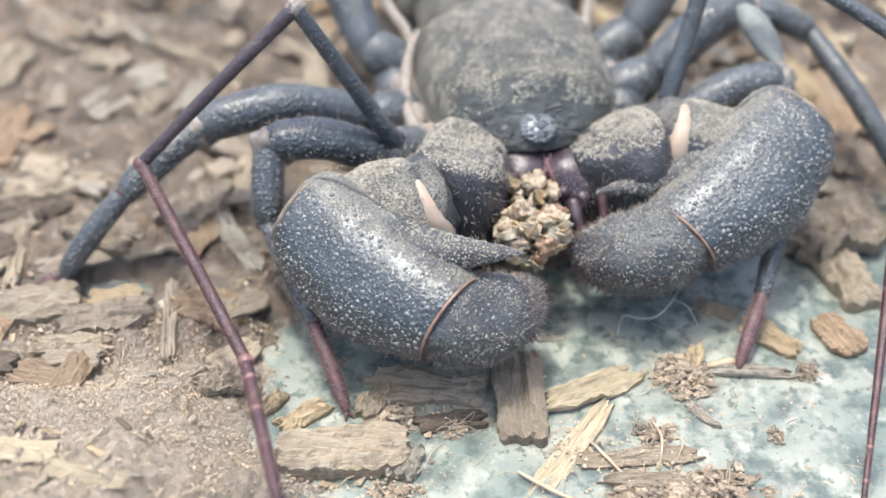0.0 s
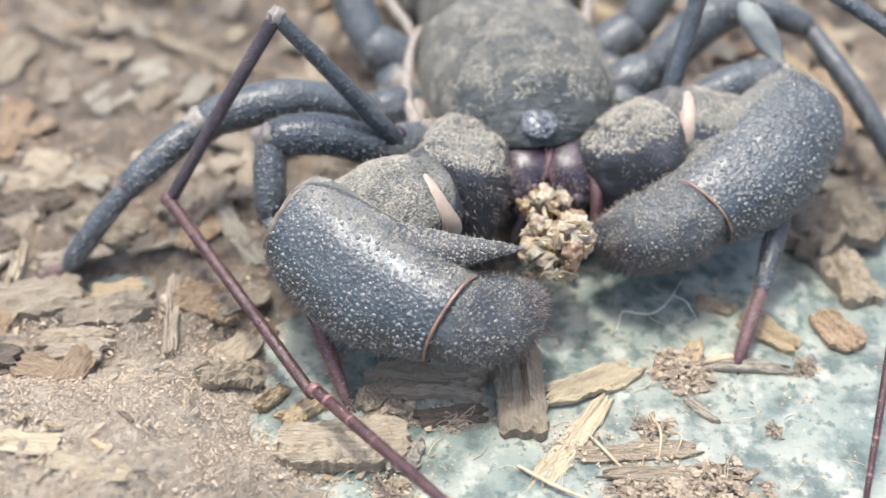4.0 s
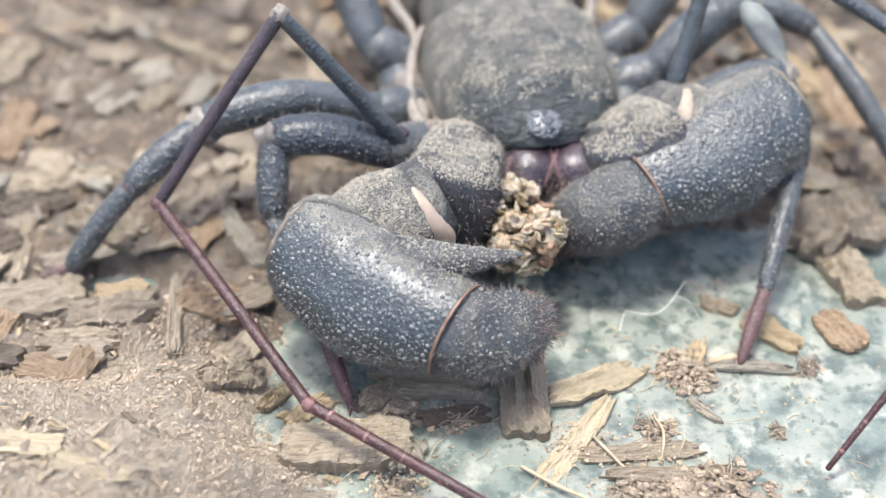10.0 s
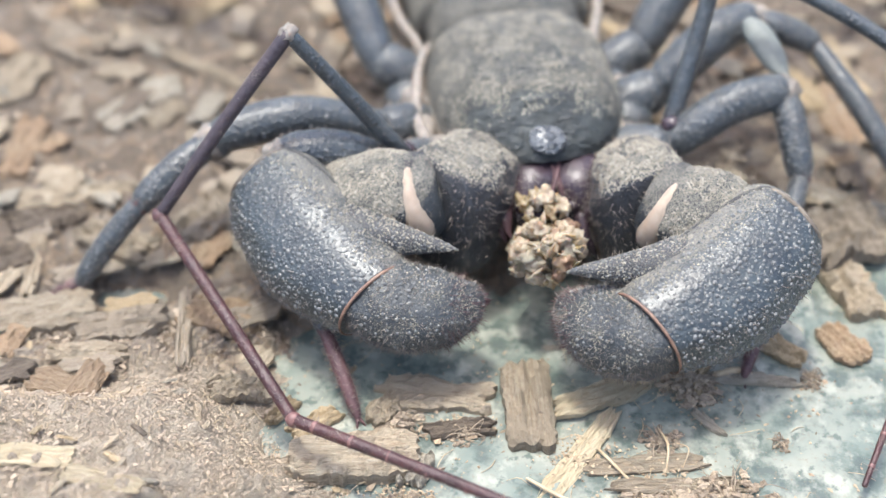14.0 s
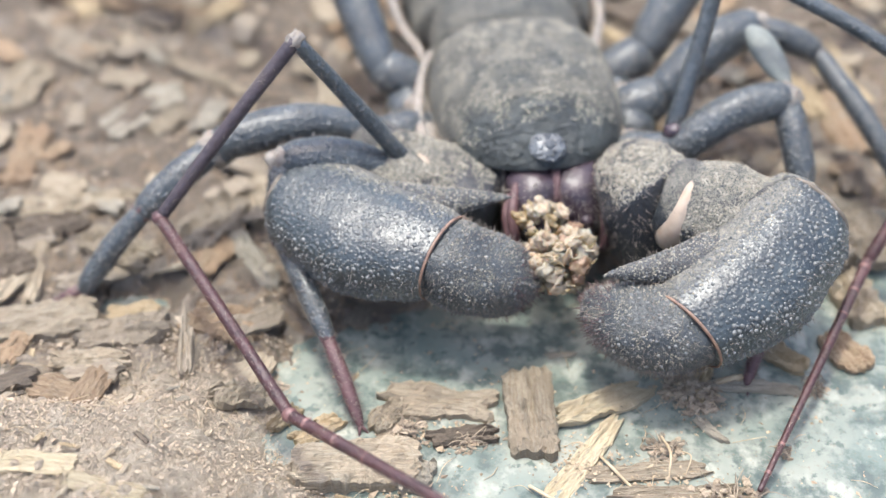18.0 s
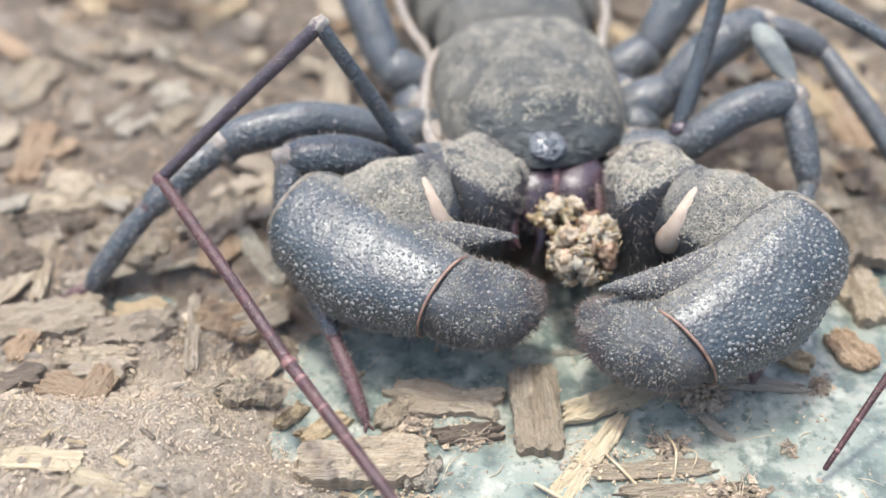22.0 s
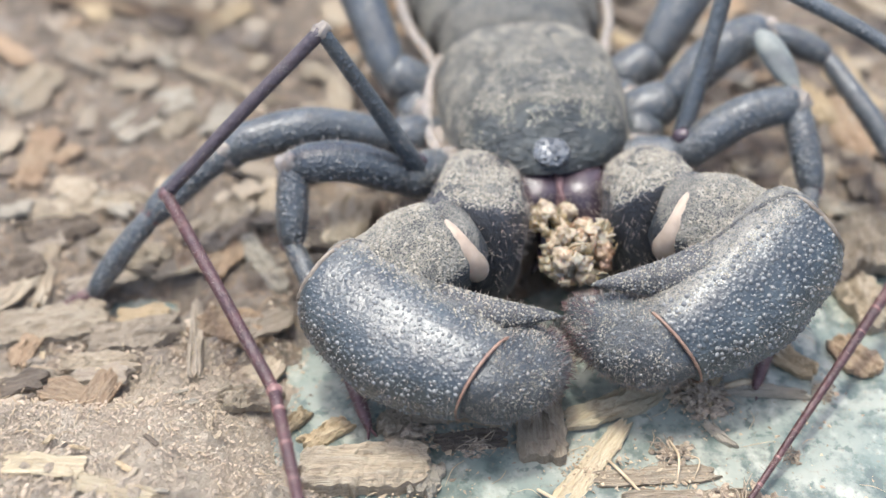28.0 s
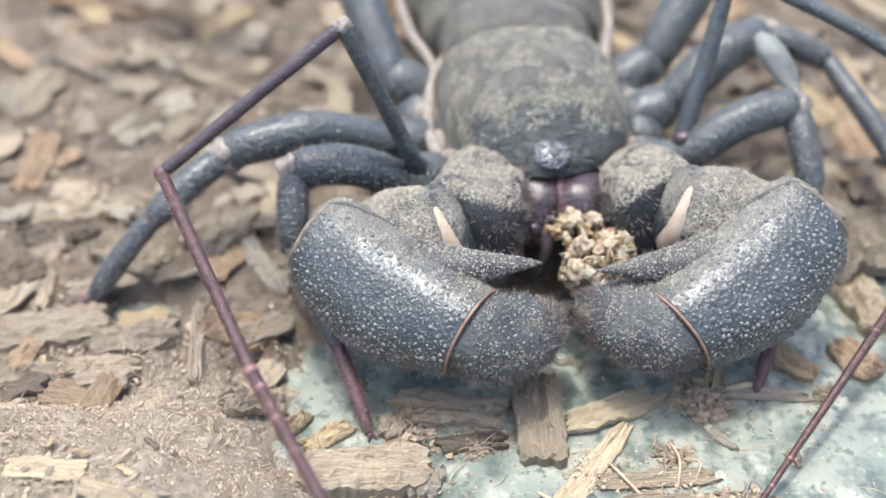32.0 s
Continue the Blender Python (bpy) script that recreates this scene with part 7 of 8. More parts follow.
    walk(FEM_R, [
    m(0, 14.68, 1.63, 8.55, -15.4, 15.0, -4.9),
    m(0.5, 14.77, 1.75, 8.55, -15.4, 14.4, -5.5),
    m(1, 14.65, 1.68, 8.55, -15.4, 14.0, -5.8),
    m(1.5, 14.62, 1.91, 8.55, -15.5, 15.8, -3.3),
    m(2, 14.62, 1.96, 8.55, -15.6, 17.6, -0.8),
    m(2.5, 14.64, 1.76, 8.55, -15.6, 18.0, 2.6),
    m(3, 14.54, 1.50, 8.55, -15.5, 18.6, 5.9),
    m(3.5, 15.07, 2.63, 8.55, -15.3, 13.9, -1.0),
    m(5.5, 14.85, 1.94, 8.55, -15.6, 18.9, 2.8),
    m(6, 14.86, 1.88, 8.55, -15.8, 20.1, -1.8),
    m(6.5, 14.91, 2.14, 8.55, -15.8, 20.3, 2.3),
    m(7, 14.91, 2.21, 8.55, -15.5, 20.0, 6.7),
    m(7.5, 15.13, 2.66, 8.55, -15.2, 13.5, 3.4),
    m(8, 15.06, 2.56, 8.55, -15.6, 17.9, 0.6),
    m(8.5, 14.87, 2.29, 8.55, -15.6, 17.6, -0.5),
    m(9, 14.72, 2.10, 8.55, -15.6, 17.2, -1.6),
    m(9.5, 14.64, 2.56, 8.55, -15.7, 18.5, -2.6),
    m(10, 14.65, 3.07, 8.55, -15.8, 19.6, -4.1),
    m(10.5, 14.81, 2.85, 8.55, -15.7, 19.4, 0.4),
    m(11, 14.92, 2.66, 8.55, -15.2, 13.0, 4.4),
    m(11.5, 14.19, -1.80, 8.55, 8.8, 12.7, -3.6),
    m(12, 13.94, -2.51, 8.55, 18.1, 9.1, -5.4),
    m(12.5, 13.69, -3.26, 8.55, 20.3, 8.9, -7.5),
    m(13, 13.65, -3.25, 8.55, 19.9, 8.3, -13.5),
    m(13.5, 13.44, -3.97, 8.55, 18.6, 11.6, -24.4),
    m(14, 13.45, -3.82, 8.55, 18.1, 10.9, -27.2),
    m(14.5, 13.51, -3.64, 8.55, 18.5, 11.2, -24.9),
    m(16.5, 14.23, -2.07, 8.55, 14.8, 10.3, -4.5),
    m(17, 14.33, -2.87, 8.55, 20.1, 9.9, -11.6),
    m(17.5, 14.56, -2.40, 8.55, 20.2, 8.9, -10.1),
    m(18, 14.23, -2.92, 8.55, 19.7, 10.8, -15.6),
    m(18.5, 14.18, -3.26, 8.55, 19.5, 10.4, -17.4),
    m(19, 14.10, -4.05, 8.55, 19.6, 9.8, -16.4),
    m(19.5, 14.32, -3.96, 8.55, 19.3, 10.4, -19.0),
    m(20, 14.67, -2.88, 8.55, 20.1, 10.4, -12.1),
    m(20.5, 14.33, -3.65, 8.55, 19.3, 7.7, -18.3),
    m(21, 14.13, -3.81, 8.55, 19.0, 9.3, -21.0),
    m(21.5, 14.37, -3.20, 8.55, 19.2, 9.7, -19.4),
    m(22, 14.06, -3.63, 8.55, 18.6, 12.3, -23.8),
    m(22.5, 13.97, -3.77, 8.55, 18.7, 12.4, -23.7),
    m(23, 13.89, -3.95, 8.55, 18.7, 11.9, -23.3),
    m(23.5, 13.97, -3.99, 8.55, 18.8, 11.1, -22.6),
    m(24, 13.87, -3.82, 8.55, 19.0, 10.9, -21.1),
    m(24.5, 13.83, -3.77, 8.55, 19.0, 10.6, -21.5),
    m(25, 13.75, -3.67, 8.55, 18.9, 10.8, -22.0),
    m(25.5, 13.69, -3.52, 8.55, 19.0, 10.4, -20.9),
    m(27.5, 13.57, -3.65, 8.55, 19.1, 8.9, -20.3),
    m(28, 13.51, -3.61, 8.55, 19.1, 8.8, -20.2),
    m(28.5, 13.48, -3.70, 8.55, 19.1, 9.3, -20.7),
    m(29, 13.49, -3.64, 8.55, 19.2, 9.6, -19.9),
    m(29.5, 13.60, -3.46, 8.55, 19.1, 9.4, -20.0),
    m(30, 13.66, -3.28, 8.55, 19.3, 10.0, -19.1),
    m(30.5, 13.71, -3.04, 8.55, 19.5, 9.5, -17.1),
    m(31, 13.72, -2.84, 8.55, 19.7, 9.7, -15.7),
    m(31.5, 13.71, -2.91, 8.55, 19.7, 9.6, -15.2),
    m(32, 13.70, -2.76, 8.55, 19.6, 9.7, -16.1),
    ])
    walk(PAT_R, [
    m(0, 22.59, 1.08, 10.01, -19.7, 18.3, -138.1),
    m(0.5, 22.85, 1.12, 10.06, -19.4, 18.6, -139.3),
    m(1, 22.89, 1.02, 10.08, -19.1, 18.5, -140.3),
    m(1.5, 22.57, 1.73, 9.86, -18.8, 18.0, -140.4),
    m(2, 22.27, 2.25, 9.63, -18.1, 17.5, -140.5),
    m(2.5, 22.59, 2.51, 9.57, -20.3, 16.0, -139.4),
    m(3, 22.76, 2.74, 9.47, -22.1, 14.2, -138.0),
    m(3.5, 23.69, 3.13, 9.93, -13.8, 14.4, -135.0),
    m(5.5, 22.74, 2.89, 9.56, -21.1, 12.8, -144.8),
    m(6, 22.06, 2.35, 9.52, -18.2, 13.6, -148.3),
    m(6.5, 21.82, 3.36, 9.55, -16.0, 12.9, -149.7),
    m(7, 22.73, 4.33, 9.16, -12.8, 9.3, -141.2),
    m(7.5, 24.28, 4.39, 9.62, -6.1, 8.1, -125.0),
    m(8, 23.26, 2.92, 9.54, -20.7, 15.4, -135.2),
    m(8.5, 23.02, 2.55, 9.64, -21.3, 14.6, -138.7),
    m(9, 22.82, 2.24, 9.78, -21.9, 14.0, -142.3),
    m(9.5, 22.22, 2.65, 9.76, -22.3, 13.0, -146.0),
    m(10, 21.70, 3.03, 9.81, -22.7, 12.5, -150.0),
    m(10.5, 22.23, 3.58, 9.70, -20.8, 11.0, -148.6),
    m(11, 24.03, 4.62, 9.73, -5.8, 8.0, -125.8),
    m(11.5, 22.95, -2.27, 9.32, -18.7, 14.5, -134.7),
    m(12, 22.18, -3.63, 9.56, -23.2, 20.6, -139.0),
    m(12.5, 21.94, -4.62, 9.49, -22.6, 18.2, -137.5),
    m(13, 21.87, -5.46, 9.57, -22.3, 17.0, -136.5),
    m(13.5, 19.90, -7.12, 9.38, -30.4, 13.3, -139.3),
    m(14, 20.05, -7.40, 9.41, -27.9, 13.0, -142.9),
    m(14.5, 20.18, -6.96, 9.38, -28.3, 13.8, -141.9),
    m(16.5, 22.37, -3.14, 9.59, -28.6, 19.2, -139.1),
    m(17, 22.44, -4.92, 9.36, -28.1, 17.9, -137.3),
    m(17.5, 23.20, -4.29, 9.42, -25.8, 18.5, -138.8),
    m(18, 21.94, -5.43, 9.28, -29.5, 16.4, -139.4),
    m(18.5, 21.52, -5.98, 9.38, -32.7, 17.0, -138.6),
    m(19, 21.91, -6.81, 9.38, -32.1, 18.3, -137.8),
    m(19.5, 22.18, -7.07, 9.26, -37.3, 15.6, -135.7),
    m(20, 23.18, -5.13, 9.20, -32.6, 17.2, -134.3),
    m(20.5, 21.74, -6.64, 9.70, -33.5, 20.1, -137.2),
    m(21, 21.22, -7.12, 9.50, -37.3, 19.1, -141.8),
    m(21.5, 22.09, -6.39, 9.39, -30.6, 18.7, -141.6),
    m(22, 21.28, -7.12, 9.10, -29.8, 15.2, -140.5),
    m(22.5, 21.06, -7.23, 9.12, -31.3, 15.6, -140.7),
    m(23, 21.20, -7.43, 9.13, -29.8, 16.2, -140.8),
    m(23.5, 21.41, -7.48, 9.22, -30.3, 17.1, -141.2),
    m(24, 21.29, -7.13, 9.26, -31.0, 18.1, -141.6),
    m(24.5, 21.34, -7.16, 9.28, -30.9, 17.8, -142.3),
    m(25, 21.07, -7.07, 9.29, -31.9, 17.6, -143.0),
    m(25.5, 20.92, -6.79, 9.34, -34.1, 18.2, -143.4),
    m(27.5, 20.84, -6.98, 9.51, -37.7, 19.4, -144.6),
    m(28, 20.84, -6.98, 9.51, -39.5, 19.5, -144.8),
    m(28.5, 20.80, -7.05, 9.46, -37.4, 18.4, -144.2),
    m(29, 20.81, -6.84, 9.44, -35.6, 18.0, -143.7),
    m(29.5, 21.01, -6.65, 9.47, -33.8, 17.4, -143.3),
    m(30, 21.06, -6.32, 9.40, -33.9, 17.0, -142.9),
    m(30.5, 21.29, -5.85, 9.46, -32.9, 17.4, -143.3),
    m(31, 21.40, -5.51, 9.41, -33.9, 17.9, -143.7),
    m(31.5, 21.43, -5.52, 9.41, -33.7, 17.9, -143.9),
    m(32, 21.35, -5.48, 9.41, -33.5, 17.5, -143.8),
    ])
    walk(TIB_R, [
    m(0, 15.24, -5.60, 6.92, -25.6, 10.9, -163.9),
    m(0.5, 15.37, -5.39, 6.93, -25.3, 10.9, -163.7),
    m(1, 15.29, -5.36, 6.96, -24.8, 11.1, -163.8),
    m(1.5, 14.94, -4.65, 6.81, -23.2, 9.9, -157.5),
    m(2, 14.62, -4.14, 6.68, -21.1, 8.6, -151.5),
    m(2.5, 15.01, -4.08, 6.87, -23.4, 10.0, -153.0),
    m(3, 15.28, -4.09, 7.09, -25.2, 11.6, -154.7),
    m(3.5, 16.58, -4.07, 7.53, -18.0, 13.6, -155.4),
    m(5.5, 14.45, -3.04, 7.45, -23.6, 15.8, -158.0),
    m(6, 13.45, -3.04, 7.27, -20.2, 15.1, -157.4),
    m(6.5, 13.05, -1.82, 7.42, -16.5, 16.6, -151.9),
    m(7, 14.74, -2.16, 7.66, -14.9, 18.1, -154.4),
    m(7.5, 18.38, -4.08, 8.36, -9.3, 14.8, -153.0),
    m(8, 16.15, -4.23, 6.96, -25.5, 10.0, -162.6),
    m(8.5, 15.47, -4.18, 7.20, -24.9, 12.7, -157.5),
    m(9, 14.84, -4.02, 7.43, -23.9, 15.4, -151.6),
    m(9.5, 13.83, -3.11, 7.60, -23.9, 18.3, -153.2),
    m(10, 12.91, -2.13, 7.74, -24.1, 21.5, -155.0),
    m(10.5, 13.52, -1.82, 7.90, -22.9, 22.1, -157.4),
    m(11, 18.01, -3.77, 8.48, -9.0, 15.0, -153.5),
    m(11.5, 15.88, -9.51, 6.91, -23.9, 11.2, -179.9),
    m(12, 14.84, -10.11, 6.06, -30.7, 3.9, 176.5),
    m(12.5, 14.66, -11.38, 6.42, -28.8, 7.1, 174.9),
    m(13, 14.66, -12.39, 6.71, -28.0, 9.7, 174.3),
    m(13.5, 12.27, -13.83, 7.16, -31.6, 15.1, 165.3),
    m(14, 12.00, -13.61, 7.23, -29.2, 16.9, 157.9),
    m(14.5, 12.26, -13.29, 7.07, -30.0, 14.8, 161.3),
    m(16.5, 14.96, -9.67, 6.33, -33.6, 6.2, 173.5),
    m(17, 15.20, -11.74, 6.33, -32.2, 6.1, 174.1),
    m(17.5, 15.79, -10.89, 6.29, -31.0, 5.9, 172.4),
    m(18, 14.38, -12.03, 6.52, -32.0, 8.2, 168.3),
    m(18.5, 14.10, -12.68, 6.50, -34.8, 8.1, 169.9),
    m(19, 14.64, -13.56, 6.27, -35.3, 6.0, 173.2),
    m(19.5, 15.06, -14.18, 6.62, -37.7, 8.9, 172.8),
    m(20, 16.29, -12.36, 6.28, -35.1, 5.5, 177.8),
    m(20.5, 14.61, -13.40, 6.28, -35.9, 6.0, 165.7),
    m(21, 13.54, -13.33, 6.25, -38.7, 6.1, 165.0),
    m(21.5, 14.39, -12.62, 6.22, -34.1, 5.8, 167.0),
    m(22, 13.56, -13.60, 6.55, -31.2, 8.9, 165.6),
    m(22.5, 13.33, -13.68, 6.48, -32.6, 8.3, 165.7),
    m(23, 13.48, -13.84, 6.39, -31.8, 7.5, 165.9),
    m(23.5, 13.69, -13.82, 6.32, -32.8, 6.8, 166.3),
    m(24, 13.57, -13.39, 6.19, -33.9, 5.6, 166.9),
    m(24.5, 13.53, -13.34, 6.25, -33.8, 6.3, 166.2),
    m(25, 13.18, -13.15, 6.30, -34.5, 6.9, 165.7),
    m(25.5, 13.02, -12.80, 6.25, -36.6, 6.4, 166.4),
    m(27.5, 12.87, -12.79, 6.20, -40.3, 6.2, 167.3),
    m(28, 12.86, -12.75, 6.18, -41.8, 6.0, 167.6),
    m(28.5, 12.83, -12.96, 6.32, -39.5, 7.5, 165.8),
    m(29, 12.87, -12.82, 6.38, -37.8, 8.0, 165.2),
    m(29.5, 13.08, -12.70, 6.51, -36.0, 9.2, 163.9),
    m(30, 13.16, -12.44, 6.52, -35.7, 9.2, 164.0),
    m(30.5, 13.36, -11.90, 6.50, -35.3, 9.0, 164.0),
    m(31, 13.44, -11.49, 6.38, -36.3, 7.7, 165.2),
    m(31.5, 13.45, -11.47, 6.38, -36.2, 7.7, 165.1),
    m(32, 13.37, -11.45, 6.45, -35.7, 8.3, 164.3),
    ])
    walk(AFE_L, [
    m(0, -2.60, 1.50, 8.00, 0.0, -62.1, -172.2),
    m(0.5, -2.60, 1.50, 8.00, 0.0, -64.0, -171.9),
    m(1, -2.60, 1.50, 8.00, 0.0, -63.4, -171.0),
    m(1.5, -2.60, 1.50, 8.00, 0.0, -64.0, -171.5),
    m(2, -2.60, 1.50, 8.00, 0.0, -67.8, -169.4),
    m(2.5, -2.60, 1.50, 8.00, 0.0, -64.3, -170.1),
    m(3, -2.60, 1.50, 8.00, 0.0, -60.4, -172.1),
    m(3.5, -2.60, 1.50, 8.00, 0.0, -56.4, -172.9),
    m(5.5, -2.60, 1.50, 8.00, 0.0, -53.8, -171.9),
    m(6, -2.60, 1.50, 8.00, 0.0, -55.9, -173.4),
    m(6.5, -2.60, 1.50, 8.00, 0.0, -55.4, -173.7),
    m(7, -2.60, 1.50, 8.00, 0.0, -54.9, -173.6),
    m(7.5, -2.60, 1.50, 8.00, 0.0, -54.8, -174.1),
    m(8, -2.60, 1.50, 8.00, 0.0, -55.6, -174.3),
    m(8.5, -2.60, 1.50, 8.00, 0.0, -55.6, -173.3),
    m(9, -2.60, 1.50, 8.00, 0.0, -55.1, -173.5),
    m(9.5, -2.60, 1.50, 8.00, 0.0, -55.2, -174.7),
    m(10, -2.60, 1.50, 8.00, 0.0, -55.3, -173.9),
    m(10.5, -2.60, 1.50, 8.00, 0.0, -55.1, -173.5),
    m(11, -2.60, 1.50, 8.00, 0.0, -55.2, -173.8),
    m(11.5, -2.60, 1.50, 8.00, 0.0, -55.1, -173.5),
    m(12, -2.60, 1.50, 8.00, 0.0, -54.5, -172.4),
    m(12.5, -2.60, 1.50, 8.00, 0.0, -54.2, -171.0),
    m(13, -2.60, 1.50, 8.00, 0.0, -54.9, -173.1),
    m(13.5, -2.60, 1.50, 8.00, 0.0, -55.4, -172.1),
    m(14, -2.60, 1.50, 8.00, 0.0, -55.5, -172.3),
    m(14.5, -2.60, 1.50, 8.00, 0.0, -55.9, -172.6),
    m(16.5, -2.60, 1.50, 8.00, 0.0, -54.8, -172.1),
    m(17, -2.60, 1.50, 8.00, 0.0, -54.3, -170.8),
    m(17.5, -2.60, 1.50, 8.00, 0.0, -54.8, -170.2),
    m(18, -2.60, 1.50, 8.00, 0.0, -56.9, -170.4),
    m(18.5, -2.60, 1.50, 8.00, 0.0, -58.3, -170.2),
    m(19, -2.60, 1.50, 8.00, 0.0, -61.0, -169.2),
    m(19.5, -2.60, 1.50, 8.00, 0.0, -67.9, -164.1),
    m(20, -2.60, 1.50, 8.00, 0.0, -70.7, -165.7),
    m(20.5, -2.60, 1.50, 8.00, 0.0, -68.9, -171.2),
    m(21, -2.60, 1.50, 8.00, 0.0, -70.6, -172.1),
    m(21.5, -2.60, 1.50, 8.00, 0.0, -67.4, -175.7),
    m(22, -2.60, 1.50, 8.00, 0.0, -62.9, -173.2),
    m(22.5, -2.60, 1.50, 8.00, 0.0, -64.6, -172.3),
    m(23, -2.60, 1.50, 8.00, 0.0, -73.4, -172.0),
    m(23.5, -2.60, 1.50, 8.00, 0.0, -79.5, -176.5),
    m(24, -2.60, 1.50, 8.00, 0.0, -83.8, 178.1),
    m(24.5, -2.60, 1.50, 8.00, 0.0, -83.6, -178.4),
    m(25, -2.60, 1.50, 8.00, 0.0, -76.1, -172.9),
    m(25.5, -2.60, 1.50, 8.00, 0.0, -72.6, -174.6),
    m(27.5, -2.60, 1.50, 8.00, 0.0, -62.6, -173.1),
    m(28, -2.60, 1.50, 8.00, 0.0, -62.5, -174.4),
    m(28.5, -2.60, 1.50, 8.00, 0.0, -62.5, -173.9),
    m(29, -2.60, 1.50, 8.00, 0.0, -62.7, -173.7),
    m(29.5, -2.60, 1.50, 8.00, 0.0, -62.7, -173.7),
    m(30, -2.60, 1.50, 8.00, 0.0, -63.9, -172.1),
    m(30.5, -2.60, 1.50, 8.00, 0.0, -66.5, -173.0),
    m(31, -2.60, 1.50, 8.00, 0.0, -66.5, -172.8),
    m(31.5, -2.60, 1.50, 8.00, 0.0, -67.3, -173.6),
    m(32, -2.60, 1.50, 8.00, 0.0, -68.8, -172.0),
    ])
    walk(ATI_L, [
    m(0, -8.33, 0.71, 18.94, 0.0, 43.7, -167.9),
    m(0.5, -7.97, 0.74, 19.11, 0.0, 44.8, -158.4),
    m(1, -8.06, 0.64, 19.06, 0.0, 44.5, -155.6),
    m(1.5, -7.96, 0.70, 19.13, 0.0, 45.7, -157.0),
    m(2, -7.19, 0.64, 19.45, 0.0, 40.1, -175.8),
    m(2.5, -7.89, 0.58, 19.15, 0.0, 47.4, -166.1),
    m(3, -8.66, 0.66, 18.78, 0.0, 49.8, -157.4),
    m(3.5, -9.40, 0.65, 18.31, 0.0, 54.2, -161.5),
    m(5.5, -9.85, 0.47, 18.01, 0.0, 59.2, -161.6),
    m(6, -9.51, 0.70, 18.27, 0.0, 52.0, -156.7),
    m(6.5, -9.61, 0.73, 18.20, 0.0, 51.7, -156.6),
    m(7, -9.68, 0.71, 18.15, 0.0, 52.5, -154.8),
    m(7.5, -9.70, 0.77, 18.14, 0.0, 52.2, -154.6),
    m(8, -9.57, 0.81, 18.23, 0.0, 51.1, -154.0),
    m(8.5, -9.57, 0.68, 18.23, 0.0, 51.2, -154.7),
    m(9, -9.64, 0.69, 18.18, 0.0, 51.3, -153.9),
    m(9.5, -9.65, 0.85, 18.18, 0.0, 50.4, -152.2),
    m(10, -9.61, 0.75, 18.20, 0.0, 50.4, -152.1),
    m(10.5, -9.64, 0.69, 18.18, 0.0, 50.8, -151.8),
    m(11, -9.63, 0.73, 18.18, 0.0, 50.6, -152.2),
    m(11.5, -9.64, 0.70, 18.17, 0.0, 51.0, -152.6),
    m(12, -9.74, 0.55, 18.10, 0.0, 51.4, -151.1),
    m(12.5, -9.76, 0.37, 18.06, 0.0, 51.8, -150.8),
    m(13, -9.68, 0.65, 18.14, 0.0, 50.3, -151.5),
    m(13.5, -9.57, 0.53, 18.21, 0.0, 48.7, -151.3),
    m(14, -9.56, 0.56, 18.22, 0.0, 48.3, -153.8),
    m(14.5, -9.50, 0.61, 18.27, 0.0, 48.1, -155.1),
    m(16.5, -9.69, 0.52, 18.13, 0.0, 50.0, -154.2),
    m(17, -9.74, 0.34, 18.07, 0.0, 50.5, -154.2),
    m(17.5, -9.64, 0.28, 18.13, 0.0, 49.5, -154.0),
    m(18, -9.27, 0.37, 18.39, 0.0, 46.8, -155.5),
    m(18.5, -9.01, 0.39, 18.56, 0.0, 45.4, -157.7),
    m(19, -8.51, 0.37, 18.84, 0.0, 43.9, -164.2),
    m(19.5, -7.08, 0.23, 19.49, 0.0, 36.3, -173.0),
    m(20, -6.57, 0.49, 19.70, 0.0, 32.3, -174.8),
    m(20.5, -7.02, 0.82, 19.57, 0.0, 34.2, -167.0),
    m(21, -6.68, 0.93, 19.70, 0.0, 32.6, -166.8),
    m(21.5, -7.34, 1.14, 19.45, 0.0, 35.4, -164.5),
    m(22, -8.21, 0.84, 19.04, 0.0, 41.0, -164.1),
    m(22.5, -7.87, 0.78, 19.20, 0.0, 39.4, -164.0),
    m(23, -6.11, 1.00, 19.88, 0.0, 28.8, -162.7),
    m(23.5, -4.87, 1.36, 20.19, 0.0, 21.0, -164.6),
    m(24, -3.94, 1.55, 20.33, 0.0, 14.6, -164.8),
    m(24.5, -3.99, 1.46, 20.32, 0.0, 15.6, -166.8),
    m(25, -5.56, 1.13, 20.04, 0.0, 24.6, -166.0),
    m(25.5, -6.29, 1.15, 19.83, 0.0, 30.3, -168.1),
    m(27.5, -8.26, 0.82, 19.01, 0.0, 41.2, -158.8),
    m(28, -8.30, 0.94, 19.00, 0.0, 41.1, -158.4),
    m(28.5, -8.30, 0.89, 18.99, 0.0, 41.2, -158.8),
    m(29, -8.26, 0.88, 19.01, 0.0, 40.9, -158.4),
    m(29.5, -8.25, 0.88, 19.02, 0.0, 40.8, -158.8),
    m(30, -8.01, 0.75, 19.13, 0.0, 39.8, -159.5),
    m(30.5, -7.51, 0.90, 19.37, 0.0, 36.3, -159.1),
    m(31, -7.51, 0.88, 19.37, 0.0, 35.9, -158.7),
    m(31.5, -7.35, 0.97, 19.44, 0.0, 34.7, -158.2),
    m(32, -7.04, 0.88, 19.56, 0.0, 33.0, -159.2),
    ])
